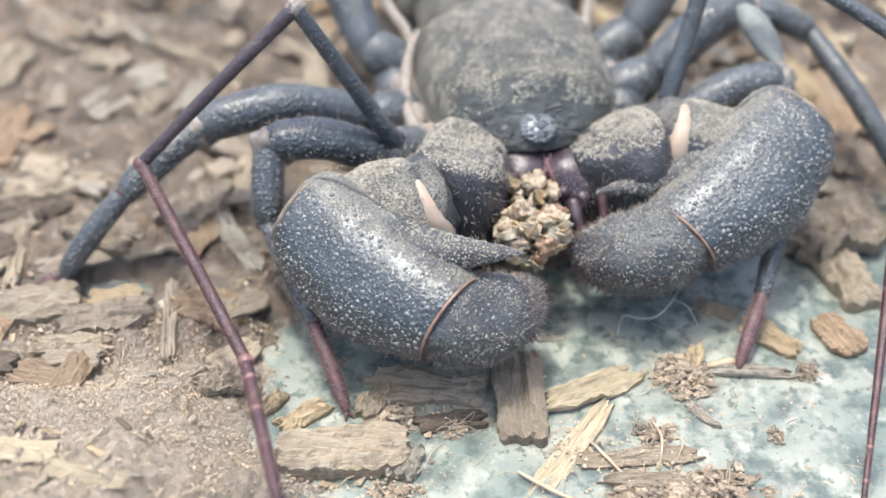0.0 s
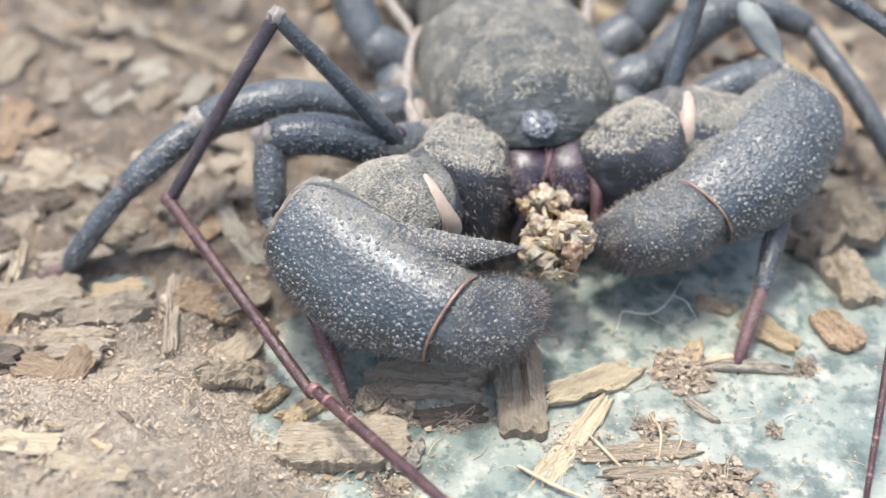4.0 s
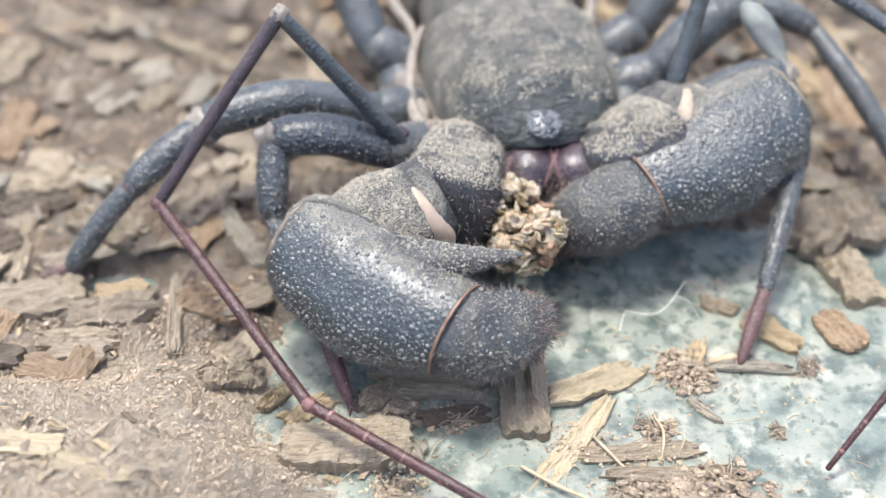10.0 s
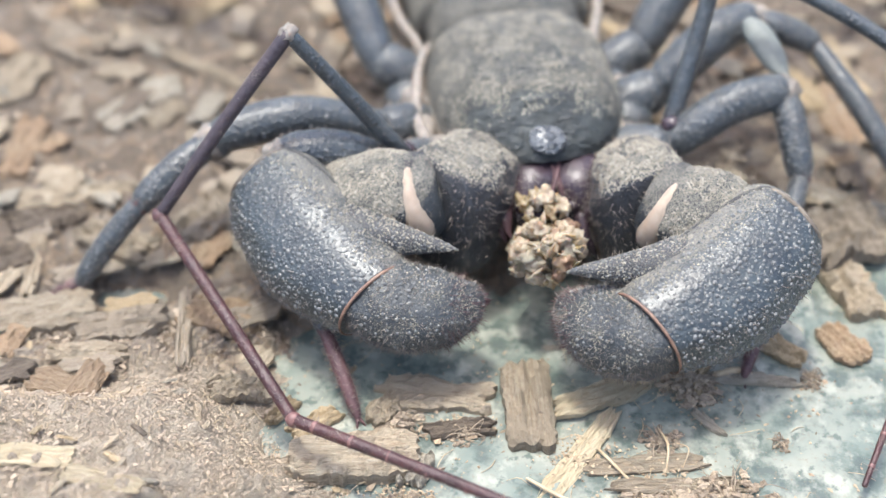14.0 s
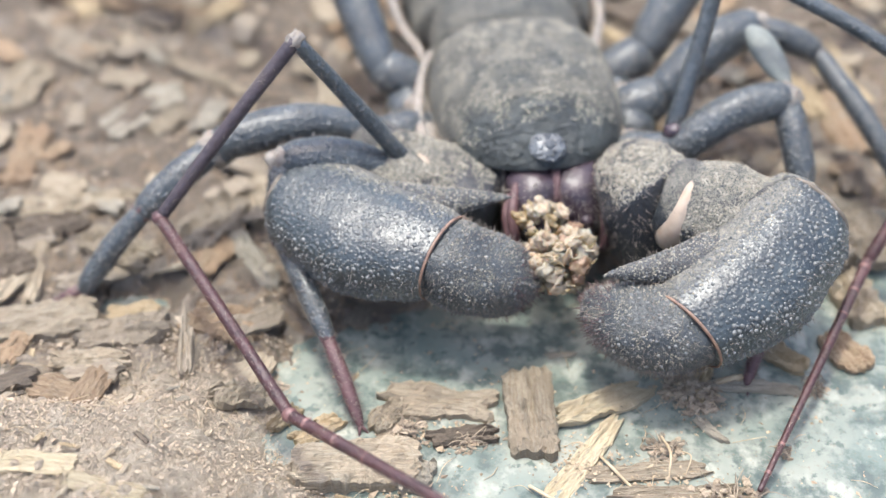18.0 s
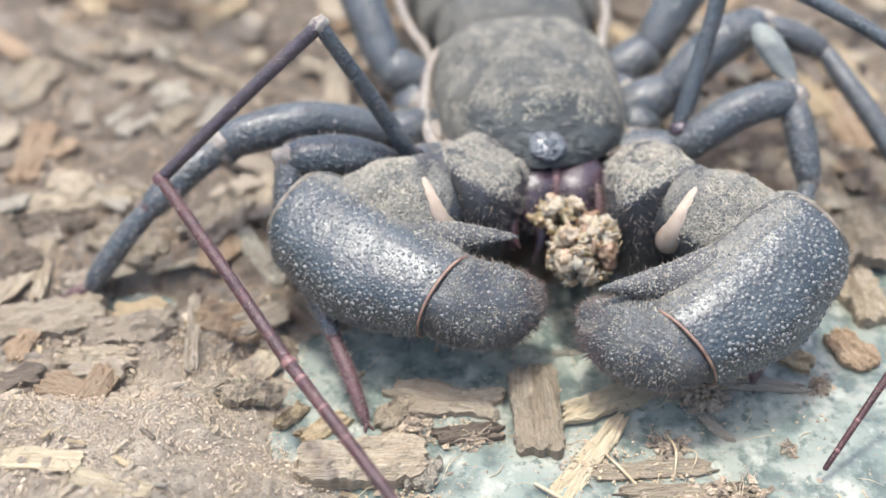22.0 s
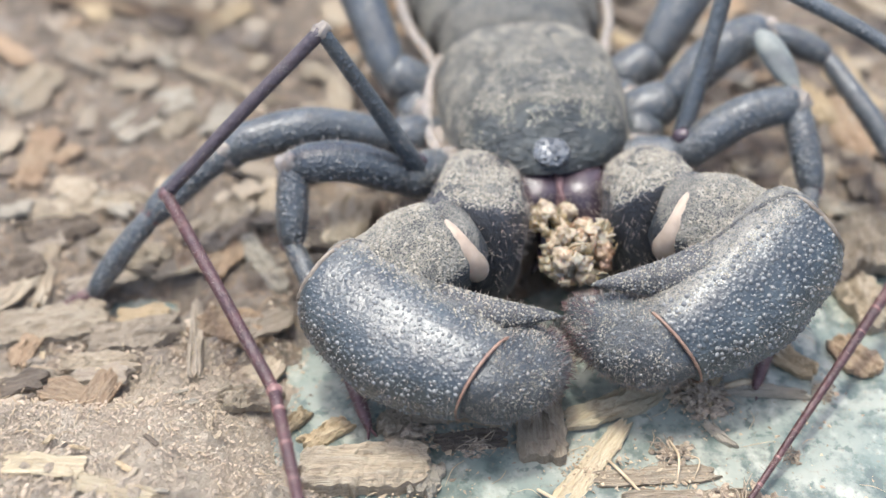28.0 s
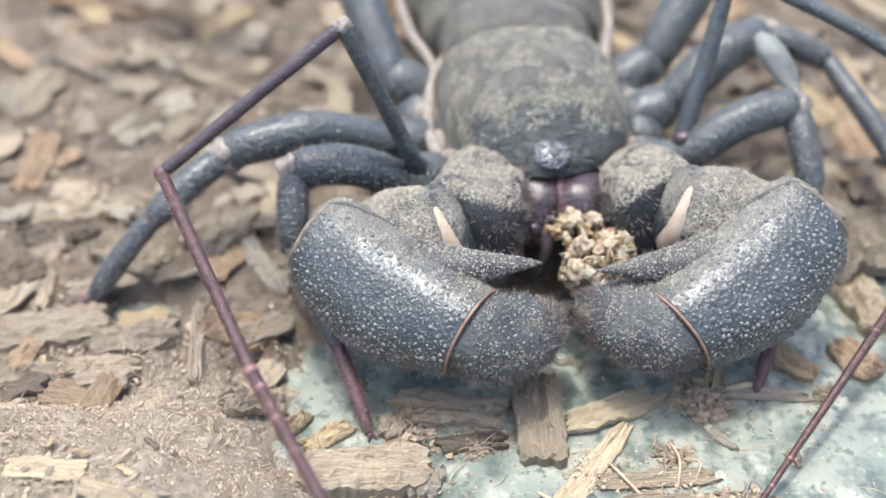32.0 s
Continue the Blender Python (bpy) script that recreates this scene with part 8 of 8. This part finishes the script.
    walk(AME_L, [
    m(0, -18.38, -1.45, 9.14, 0.0, 6.7, -62.4),
    m(0.5, -17.33, -2.97, 9.10, 0.0, -0.7, -63.3),
    m(1, -17.29, -3.55, 9.12, 0.0, 1.9, -58.7),
    m(1.5, -17.08, -3.17, 8.96, 0.0, 5.4, -58.2),
    m(2, -18.03, -0.15, 10.31, 0.0, 3.2, -55.5),
    m(2.5, -17.22, -1.73, 8.70, 0.0, 13.7, -53.7),
    m(3, -17.13, -2.86, 7.94, 0.0, 5.8, -56.7),
    m(3.5, -17.28, -1.99, 6.80, 0.0, 13.3, -53.5),
    m(5.5, -16.74, -1.82, 5.80, 0.0, 4.6, -54.9),
    m(6, -17.54, -2.75, 7.08, 0.0, 13.1, -52.6),
    m(6.5, -17.69, -2.77, 7.06, 0.0, 13.4, -51.6),
    m(7, -17.51, -2.98, 6.88, 0.0, 13.6, -51.2),
    m(7.5, -17.56, -2.97, 6.91, 0.0, 14.2, -51.2),
    m(8, -17.59, -3.10, 7.19, 0.0, 14.1, -52.6),
    m(8.5, -17.60, -3.12, 7.16, 0.0, 14.0, -52.3),
    m(9, -17.61, -3.20, 7.09, 0.0, 13.6, -52.3),
    m(9.5, -17.66, -3.39, 7.25, 0.0, 13.5, -52.9),
    m(10, -17.61, -3.49, 7.26, 0.0, 13.2, -52.7),
    m(10.5, -17.55, -3.54, 7.17, 0.0, 13.2, -52.3),
    m(11, -17.61, -3.47, 7.21, 0.0, 12.9, -52.5),
    m(11.5, -17.58, -3.41, 7.14, 0.0, 13.6, -52.4),
    m(12, -17.49, -3.74, 7.00, 0.0, 13.2, -52.1),
    m(12.5, -17.43, -3.92, 6.90, 0.0, 12.9, -52.1),
    m(13, -17.65, -3.68, 7.22, 0.0, 12.8, -53.7),
    m(13.5, -17.79, -3.97, 7.54, 0.0, 12.1, -55.5),
    m(14, -18.03, -3.61, 7.61, 0.0, 11.9, -56.3),
    m(14.5, -18.10, -3.38, 7.70, 0.0, 11.0, -55.4),
    m(16.5, -17.90, -3.44, 7.24, 0.0, 11.4, -53.6),
    m(17, -17.87, -3.58, 7.11, 0.0, 10.6, -53.7),
    m(17.5, -17.93, -3.76, 7.33, 0.0, 9.6, -54.4),
    m(18, -18.12, -3.67, 8.04, 0.0, 8.8, -57.1),
    m(18.5, -18.23, -3.39, 8.44, 0.0, 8.4, -58.1),
    m(19, -18.35, -2.42, 8.99, 0.0, 7.2, -60.8),
    m(19.5, -18.44, -1.17, 11.08, 0.0, 1.8, -62.7),
    m(20, -18.53, -0.59, 12.12, 0.0, 0.3, -65.5),
    m(20.5, -18.46, -1.82, 11.59, 0.0, 3.1, -65.7),
    m(21, -18.32, -1.79, 12.04, 0.0, 4.4, -65.6),
    m(21.5, -18.50, -1.94, 11.23, 0.0, 5.7, -62.1),
    m(22, -18.51, -2.11, 9.72, 0.0, 6.3, -57.1),
    m(22.5, -18.41, -2.24, 10.18, 0.0, 6.0, -59.6),
    m(23, -17.99, -2.69, 13.04, 0.0, 3.9, -66.0),
    m(23.5, -17.65, -2.16, 15.10, 0.0, 2.8, -72.6),
    m(24, -17.20, -2.06, 16.75, 0.0, 2.5, -75.5),
    m(24.5, -17.30, -1.67, 16.49, 0.0, 2.3, -74.1),
    m(25, -18.08, -1.98, 14.12, 0.0, 4.3, -66.3),
    m(25.5, -18.29, -1.39, 12.67, 0.0, 3.3, -66.3),
    m(27.5, -18.23, -3.05, 9.67, 0.0, 6.5, -61.2),
    m(28, -18.24, -2.99, 9.66, 0.0, 6.5, -61.4),
    m(28.5, -18.26, -2.97, 9.64, 0.0, 6.7, -61.5),
    m(29, -18.24, -3.07, 9.72, 0.0, 6.5, -61.6),
    m(29.5, -18.26, -3.02, 9.74, 0.0, 6.6, -61.8),
    m(30, -18.23, -3.08, 10.05, 0.0, 6.0, -62.7),
    m(30.5, -18.21, -3.19, 10.97, 0.0, 5.6, -64.3),
    m(31, -18.23, -3.30, 11.04, 0.0, 5.4, -64.4),
    m(31.5, -18.19, -3.37, 11.36, 0.0, 4.9, -64.9),
    m(32, -18.17, -3.36, 11.83, 0.0, 4.7, -65.3),
    ])
    walk(ATA_L, [
    m(0, -10.56, -16.41, 7.16, 0.0, -2.3, -75.1),
    m(0.5, -9.70, -18.16, 9.32, 0.0, 6.6, -74.0),
    m(1, -8.48, -18.07, 8.56, 0.0, 1.4, -56.4),
    m(1.5, -8.16, -17.55, 7.35, 0.0, -6.8, -54.6),
    m(2, -8.42, -14.14, 9.35, 0.0, 3.3, -57.9),
    m(2.5, -7.43, -15.04, 4.68, 0.0, -6.2, -47.7),
    m(3, -7.84, -17.00, 6.21, 0.0, -10.4, -55.1),
    m(3.5, -7.45, -15.30, 2.89, 0.0, -13.1, -54.1),
    m(5.5, -7.00, -15.69, 4.45, 0.0, 4.5, -50.7),
    m(6, -7.47, -15.90, 3.23, 0.0, 7.3, -42.8),
    m(6.5, -7.41, -15.72, 3.13, 0.0, 7.2, -42.6),
    m(7, -7.15, -15.85, 2.89, 0.0, 6.4, -42.6),
    m(7.5, -7.23, -15.80, 2.74, 0.0, 6.0, -40.2),
    m(8, -7.57, -16.20, 3.06, 0.0, 7.0, -35.9),
    m(8.5, -7.52, -16.18, 3.05, 0.0, 7.0, -35.9),
    m(9, -7.51, -16.28, 3.10, 0.0, 7.1, -34.9),
    m(9.5, -7.67, -16.56, 3.29, 0.0, 7.7, -31.8),
    m(10, -7.58, -16.64, 3.37, 0.0, 8.1, -30.2),
    m(10.5, -7.43, -16.63, 3.27, 0.0, 5.3, -32.4),
    m(11, -7.51, -16.61, 3.41, 0.0, 8.0, -30.5),
    m(11.5, -7.50, -16.51, 3.15, 0.0, 7.3, -28.9),
    m(12, -7.33, -16.81, 3.13, 0.0, 7.2, -26.7),
    m(12.5, -7.24, -16.99, 3.12, 0.0, 6.6, -26.1),
    m(13, -7.85, -17.05, 3.45, 0.0, 8.2, -23.9),
    m(13.5, -8.37, -17.66, 3.96, 0.0, 1.2, -26.6),
    m(14, -8.79, -17.45, 4.11, 0.0, -3.3, -29.0),
    m(14.5, -8.63, -17.12, 4.45, 0.0, -6.5, -34.8),
    m(16.5, -8.01, -16.86, 3.89, 0.0, 1.5, -34.2),
    m(17, -7.98, -17.05, 3.98, 0.0, -0.8, -37.7),
    m(17.5, -8.17, -17.38, 4.49, 0.0, -0.1, -38.3),
    m(18, -8.99, -17.77, 5.44, 0.0, -11.8, -43.5),
    m(18.5, -9.34, -17.67, 5.97, 0.0, -10.2, -44.1),
    m(19, -10.11, -17.14, 6.87, 0.0, -4.9, -44.5),
    m(19.5, -10.65, -16.28, 10.56, 0.0, 4.6, -52.1),
    m(20, -11.48, -16.06, 12.04, 0.0, -1.1, -63.3),
    m(20.5, -11.48, -17.30, 10.68, 0.0, -1.0, -52.2),
    m(21, -11.31, -17.22, 10.74, 0.0, -1.1, -54.6),
    m(21.5, -10.58, -16.89, 9.53, 0.0, -6.7, -57.9),
    m(22, -9.33, -16.29, 7.86, 0.0, 3.7, -56.1),
    m(22.5, -9.85, -16.82, 8.40, 0.0, 4.4, -50.5),
    m(23, -11.09, -18.19, 11.89, 0.0, -19.5, -60.5),
    m(23.5, -12.57, -18.36, 14.26, 0.0, -23.3, -62.9),
    m(24, -12.95, -18.50, 16.02, 0.0, -23.1, -64.3),
    m(24.5, -12.64, -18.01, 15.81, 0.0, -22.8, -64.1),
    m(25, -11.27, -17.51, 12.83, 0.0, -17.9, -65.7),
    m(25.5, -11.46, -16.92, 11.68, 0.0, -7.5, -66.8),
    m(27.5, -10.09, -17.85, 7.75, 0.0, -4.0, -78.5),
    m(28, -10.15, -17.82, 7.72, 0.0, 2.4, -75.1),
    m(28.5, -10.20, -17.81, 7.65, 0.0, 7.1, -74.2),
    m(29, -10.22, -17.93, 7.78, 0.0, 4.9, -73.4),
    m(29.5, -10.28, -17.90, 7.78, 0.0, -1.5, -73.6),
    m(30, -10.47, -18.10, 8.28, 0.0, -10.5, -71.2),
    m(30.5, -10.86, -18.43, 9.32, 0.0, 4.8, -67.6),
    m(31, -10.93, -18.57, 9.46, 0.0, -2.2, -68.1),
    m(31.5, -11.02, -18.71, 9.90, 0.0, 2.5, -64.6),
    m(32, -11.09, -18.75, 10.43, 0.0, -0.1, -63.0),
    ])
    walk(ATA_R, [
    m(0, 23.33, -21.31, 0.90, 8.2, -15.7, 73.9),
    m(0.5, 22.65, -21.41, 0.90, 10.3, -18.2, 69.4),
    m(1, 21.78, -21.58, 0.90, 13.0, -21.3, 63.2),
    m(1.5, 21.11, -19.60, 0.90, 15.7, -19.6, 57.3),
    m(2, 20.45, -17.73, 0.90, 17.9, -18.0, 52.2),
    m(2.5, 20.05, -17.94, 0.90, 18.1, -16.6, 51.7),
    m(3, 22.40, -21.68, 0.90, 14.3, -20.8, 60.4),
    m(3.5, 23.62, -21.27, 0.90, 7.5, -33.6, 74.9),
    m(5.5, 23.06, -21.76, 0.90, 12.7, -35.9, 64.0),
    m(6, 22.50, -21.52, 0.90, 18.8, -44.4, 52.4),
    m(6.5, 22.22, -21.29, 0.90, 17.9, -37.6, 52.9),
    m(7, 21.82, -21.15, 0.90, 17.5, -32.4, 53.2),
    m(7.5, 21.39, -21.13, 0.90, 21.9, -37.8, 43.8),
    m(8, 19.64, -20.01, 0.90, 22.3, -23.6, 40.4),
    m(8.5, 19.27, -19.91, 0.90, 21.2, -20.6, 43.4),
    m(9, 18.95, -19.73, 0.90, 20.4, -18.2, 45.8),
    m(9.5, 20.10, -19.30, 0.90, 19.3, -20.9, 48.4),
    m(10, 21.76, -19.27, 0.90, 24.9, -41.4, 37.6),
    m(10.5, 24.45, -20.61, 0.90, 17.3, -35.3, 54.0),
    m(11, 25.53, -22.28, 0.90, 13.5, -28.7, 62.1),
    m(11.5, 25.61, -22.15, 0.90, 13.5, -28.7, 62.0),
    m(12, 25.62, -22.09, 0.90, 13.5, -28.7, 62.0),
    m(12.5, 25.55, -22.14, 0.90, 13.6, -28.7, 62.0),
    m(13, 25.78, -22.19, 0.90, 13.5, -28.2, 62.1),
    m(13.5, 25.72, -21.81, 0.90, 13.5, -28.1, 62.0),
    m(14, 23.59, -19.62, 0.90, 13.8, -21.1, 61.5),
    m(14.5, 20.49, -18.84, 0.90, 15.1, -18.0, 58.7),
    m(16.5, 18.65, -19.40, 0.90, 17.6, -13.9, 53.3),
    m(17, 17.10, -19.75, 0.90, 16.0, -8.9, 58.0),
    m(17.5, 17.26, -19.76, 0.90, 15.5, -9.3, 59.1),
    m(18, 17.55, -19.40, 0.90, 15.0, -9.7, 60.2),
    m(18.5, 17.02, -19.74, 0.90, 15.9, -9.6, 58.0),
    m(19, 16.38, -20.25, 0.90, 16.8, -9.6, 55.9),
    m(19.5, 17.35, -19.76, 0.90, 17.0, -11.8, 55.2),
    m(20, 18.58, -18.84, 0.90, 17.1, -15.0, 54.4),
    m(20.5, 18.11, -16.98, 0.90, 17.7, -13.3, 53.1),
    m(21, 17.54, -15.31, 0.90, 18.2, -11.9, 52.2),
    m(21.5, 19.40, -16.71, 0.90, 18.7, -18.9, 50.0),
    m(22, 21.22, -17.97, 0.90, 21.7, -38.5, 44.4),
    m(22.5, 20.99, -19.07, 0.90, 20.6, -34.3, 46.2),
    m(23, 20.79, -19.99, 0.90, 19.8, -30.8, 47.6),
    m(23.5, 20.46, -19.37, 0.90, 21.2, -31.4, 44.1),
    m(24, 20.13, -18.53, 0.90, 22.8, -32.0, 40.2),
    m(24.5, 17.90, -18.63, 0.90, 22.0, -19.7, 41.2),
    m(25, 15.69, -18.56, 0.90, 21.9, -13.9, 42.0),
    m(25.5, 15.80, -18.97, 0.90, 21.1, -13.5, 44.2),
    m(27.5, 16.63, -19.79, 0.90, 18.5, -11.7, 51.6),
    m(28, 16.35, -19.90, 0.90, 17.9, -10.8, 53.2),
    m(28.5, 16.46, -19.90, 0.90, 17.8, -10.7, 53.5),
    m(29, 16.53, -19.64, 0.90, 17.6, -10.6, 53.9),
    m(29.5, 16.48, -19.84, 0.90, 17.4, -10.5, 54.3),
    m(30, 16.43, -19.99, 0.90, 17.3, -10.4, 54.7),
    m(30.5, 16.68, -19.73, 0.90, 17.5, -10.8, 54.0),
    m(31, 16.81, -19.56, 0.90, 17.7, -11.3, 53.4),
    m(31.5, 16.91, -19.77, 0.90, 18.0, -11.8, 52.7),
    m(32, 16.96, -19.77, 0.90, 18.2, -12.4, 52.0),
    ])
    walk(AME_R, [
    m(0, 28.40, -3.74, 6.05, 16.6, -36.1, 55.7),
    m(0.5, 29.01, -4.52, 6.83, 13.5, -31.3, 62.1),
    m(1, 29.76, -5.77, 7.79, 10.0, -24.2, 69.7),
    m(1.5, 30.78, -4.54, 7.28, 8.1, -31.0, 73.6),
    m(2, 31.53, -3.46, 6.77, 6.4, -38.3, 77.2),
    m(2.5, 31.33, -3.65, 6.34, 7.1, -39.5, 75.9),
    m(3, 31.16, -6.23, 7.64, 5.6, -24.8, 78.8),
    m(3.5, 27.73, -6.00, 11.43, 15.8, -3.1, 59.7),
    m(5.5, 29.80, -7.93, 12.04, 9.2, 0.2, 73.7),
    m(6, 30.79, -10.78, 14.20, 5.8, 9.0, 80.9),
    m(6.5, 31.30, -9.28, 12.50, 4.6, 2.3, 82.1),
    m(7, 31.43, -8.31, 11.08, 4.3, -4.6, 82.1),
    m(7.5, 32.23, -10.74, 12.54, 1.9, 2.3, 86.8),
    m(8, 32.89, -8.73, 8.52, 0.3, -16.5, 89.4),
    m(8.5, 32.19, -7.69, 7.60, 2.2, -22.3, 85.6),
    m(9, 31.54, -6.79, 6.83, 4.2, -27.6, 81.5),
    m(9.5, 31.87, -6.03, 7.69, 3.5, -25.3, 82.9),
    m(10, 33.05, -10.59, 13.47, -0.1, 6.2, 90.2),
    m(10.5, 33.55, -8.06, 11.88, -1.6, -0.6, 92.8),
    m(11, 33.33, -7.55, 10.03, -0.9, -10.6, 91.8),
    m(11.5, 33.43, -7.42, 10.02, -1.2, -10.8, 92.3),
    m(12, 33.44, -7.37, 10.01, -1.3, -10.8, 92.4),
    m(12.5, 33.38, -7.43, 10.02, -1.1, -10.8, 92.1),
    m(13, 33.63, -7.39, 9.88, -1.8, -11.5, 93.4),
    m(13.5, 33.59, -7.02, 9.86, -1.8, -12.0, 93.4),
    m(14, 32.05, -4.04, 7.74, 3.8, -30.9, 82.3),
    m(14.5, 29.87, -3.39, 6.76, 12.8, -36.4, 63.9),
    m(16.5, 29.68, -4.62, 5.46, 11.6, -38.2, 66.5),
    m(17, 27.04, -3.82, 3.85, 20.1, -42.0, 48.9),
    m(17.5, 26.90, -3.67, 3.98, 20.6, -41.6, 47.5),
    m(18, 26.87, -3.15, 4.11, 21.8, -42.3, 45.1),
    m(18.5, 26.95, -3.86, 4.08, 20.1, -40.9, 48.6),
    m(19, 26.87, -4.73, 4.06, 18.6, -38.8, 51.6),
    m(19.5, 27.96, -4.48, 4.78, 16.6, -38.7, 56.0),
    m(20, 29.27, -3.92, 5.81, 13.9, -38.2, 61.7),
    m(20.5, 29.22, -2.20, 5.27, 18.2, -46.3, 54.0),
    m(21, 28.95, -0.63, 4.82, 25.2, -52.9, 41.8),
    m(21.5, 30.95, -2.94, 7.07, 9.5, -38.1, 71.0),
    m(22, 31.84, -7.55, 12.72, 3.8, 3.9, 83.7),
    m(22.5, 31.85, -7.73, 11.60, 3.4, -2.1, 83.9),
    m(23, 31.80, -7.95, 10.64, 3.4, -7.1, 83.8),
    m(23.5, 32.12, -8.08, 10.79, 2.5, -6.2, 85.5),
    m(24, 32.45, -8.13, 10.96, 1.5, -5.4, 87.2),
    m(24.5, 31.35, -6.83, 7.30, 4.7, -25.3, 80.5),
    m(25, 29.40, -6.22, 5.47, 10.5, -33.4, 68.7),
    m(25.5, 29.04, -6.09, 5.34, 11.5, -33.9, 66.4),
    m(27.5, 28.19, -5.22, 4.77, 14.8, -37.2, 59.7),
    m(28, 27.53, -4.95, 4.48, 16.8, -37.9, 55.5),
    m(28.5, 27.57, -4.90, 4.44, 16.8, -38.3, 55.5),
    m(29, 27.54, -4.55, 4.39, 17.5, -39.2, 54.1),
    m(29.5, 27.39, -4.67, 4.36, 17.6, -38.8, 53.8),
    m(30, 27.24, -4.75, 4.34, 17.8, -38.4, 53.3),
    m(30.5, 27.63, -4.63, 4.47, 17.1, -38.9, 54.9),
    m(31, 27.91, -4.59, 4.62, 16.5, -38.9, 56.2),
    m(31.5, 28.17, -4.97, 4.79, 15.3, -37.7, 58.8),
    m(32, 28.37, -5.14, 4.98, 14.5, -36.9, 60.4),
    ])


motions()
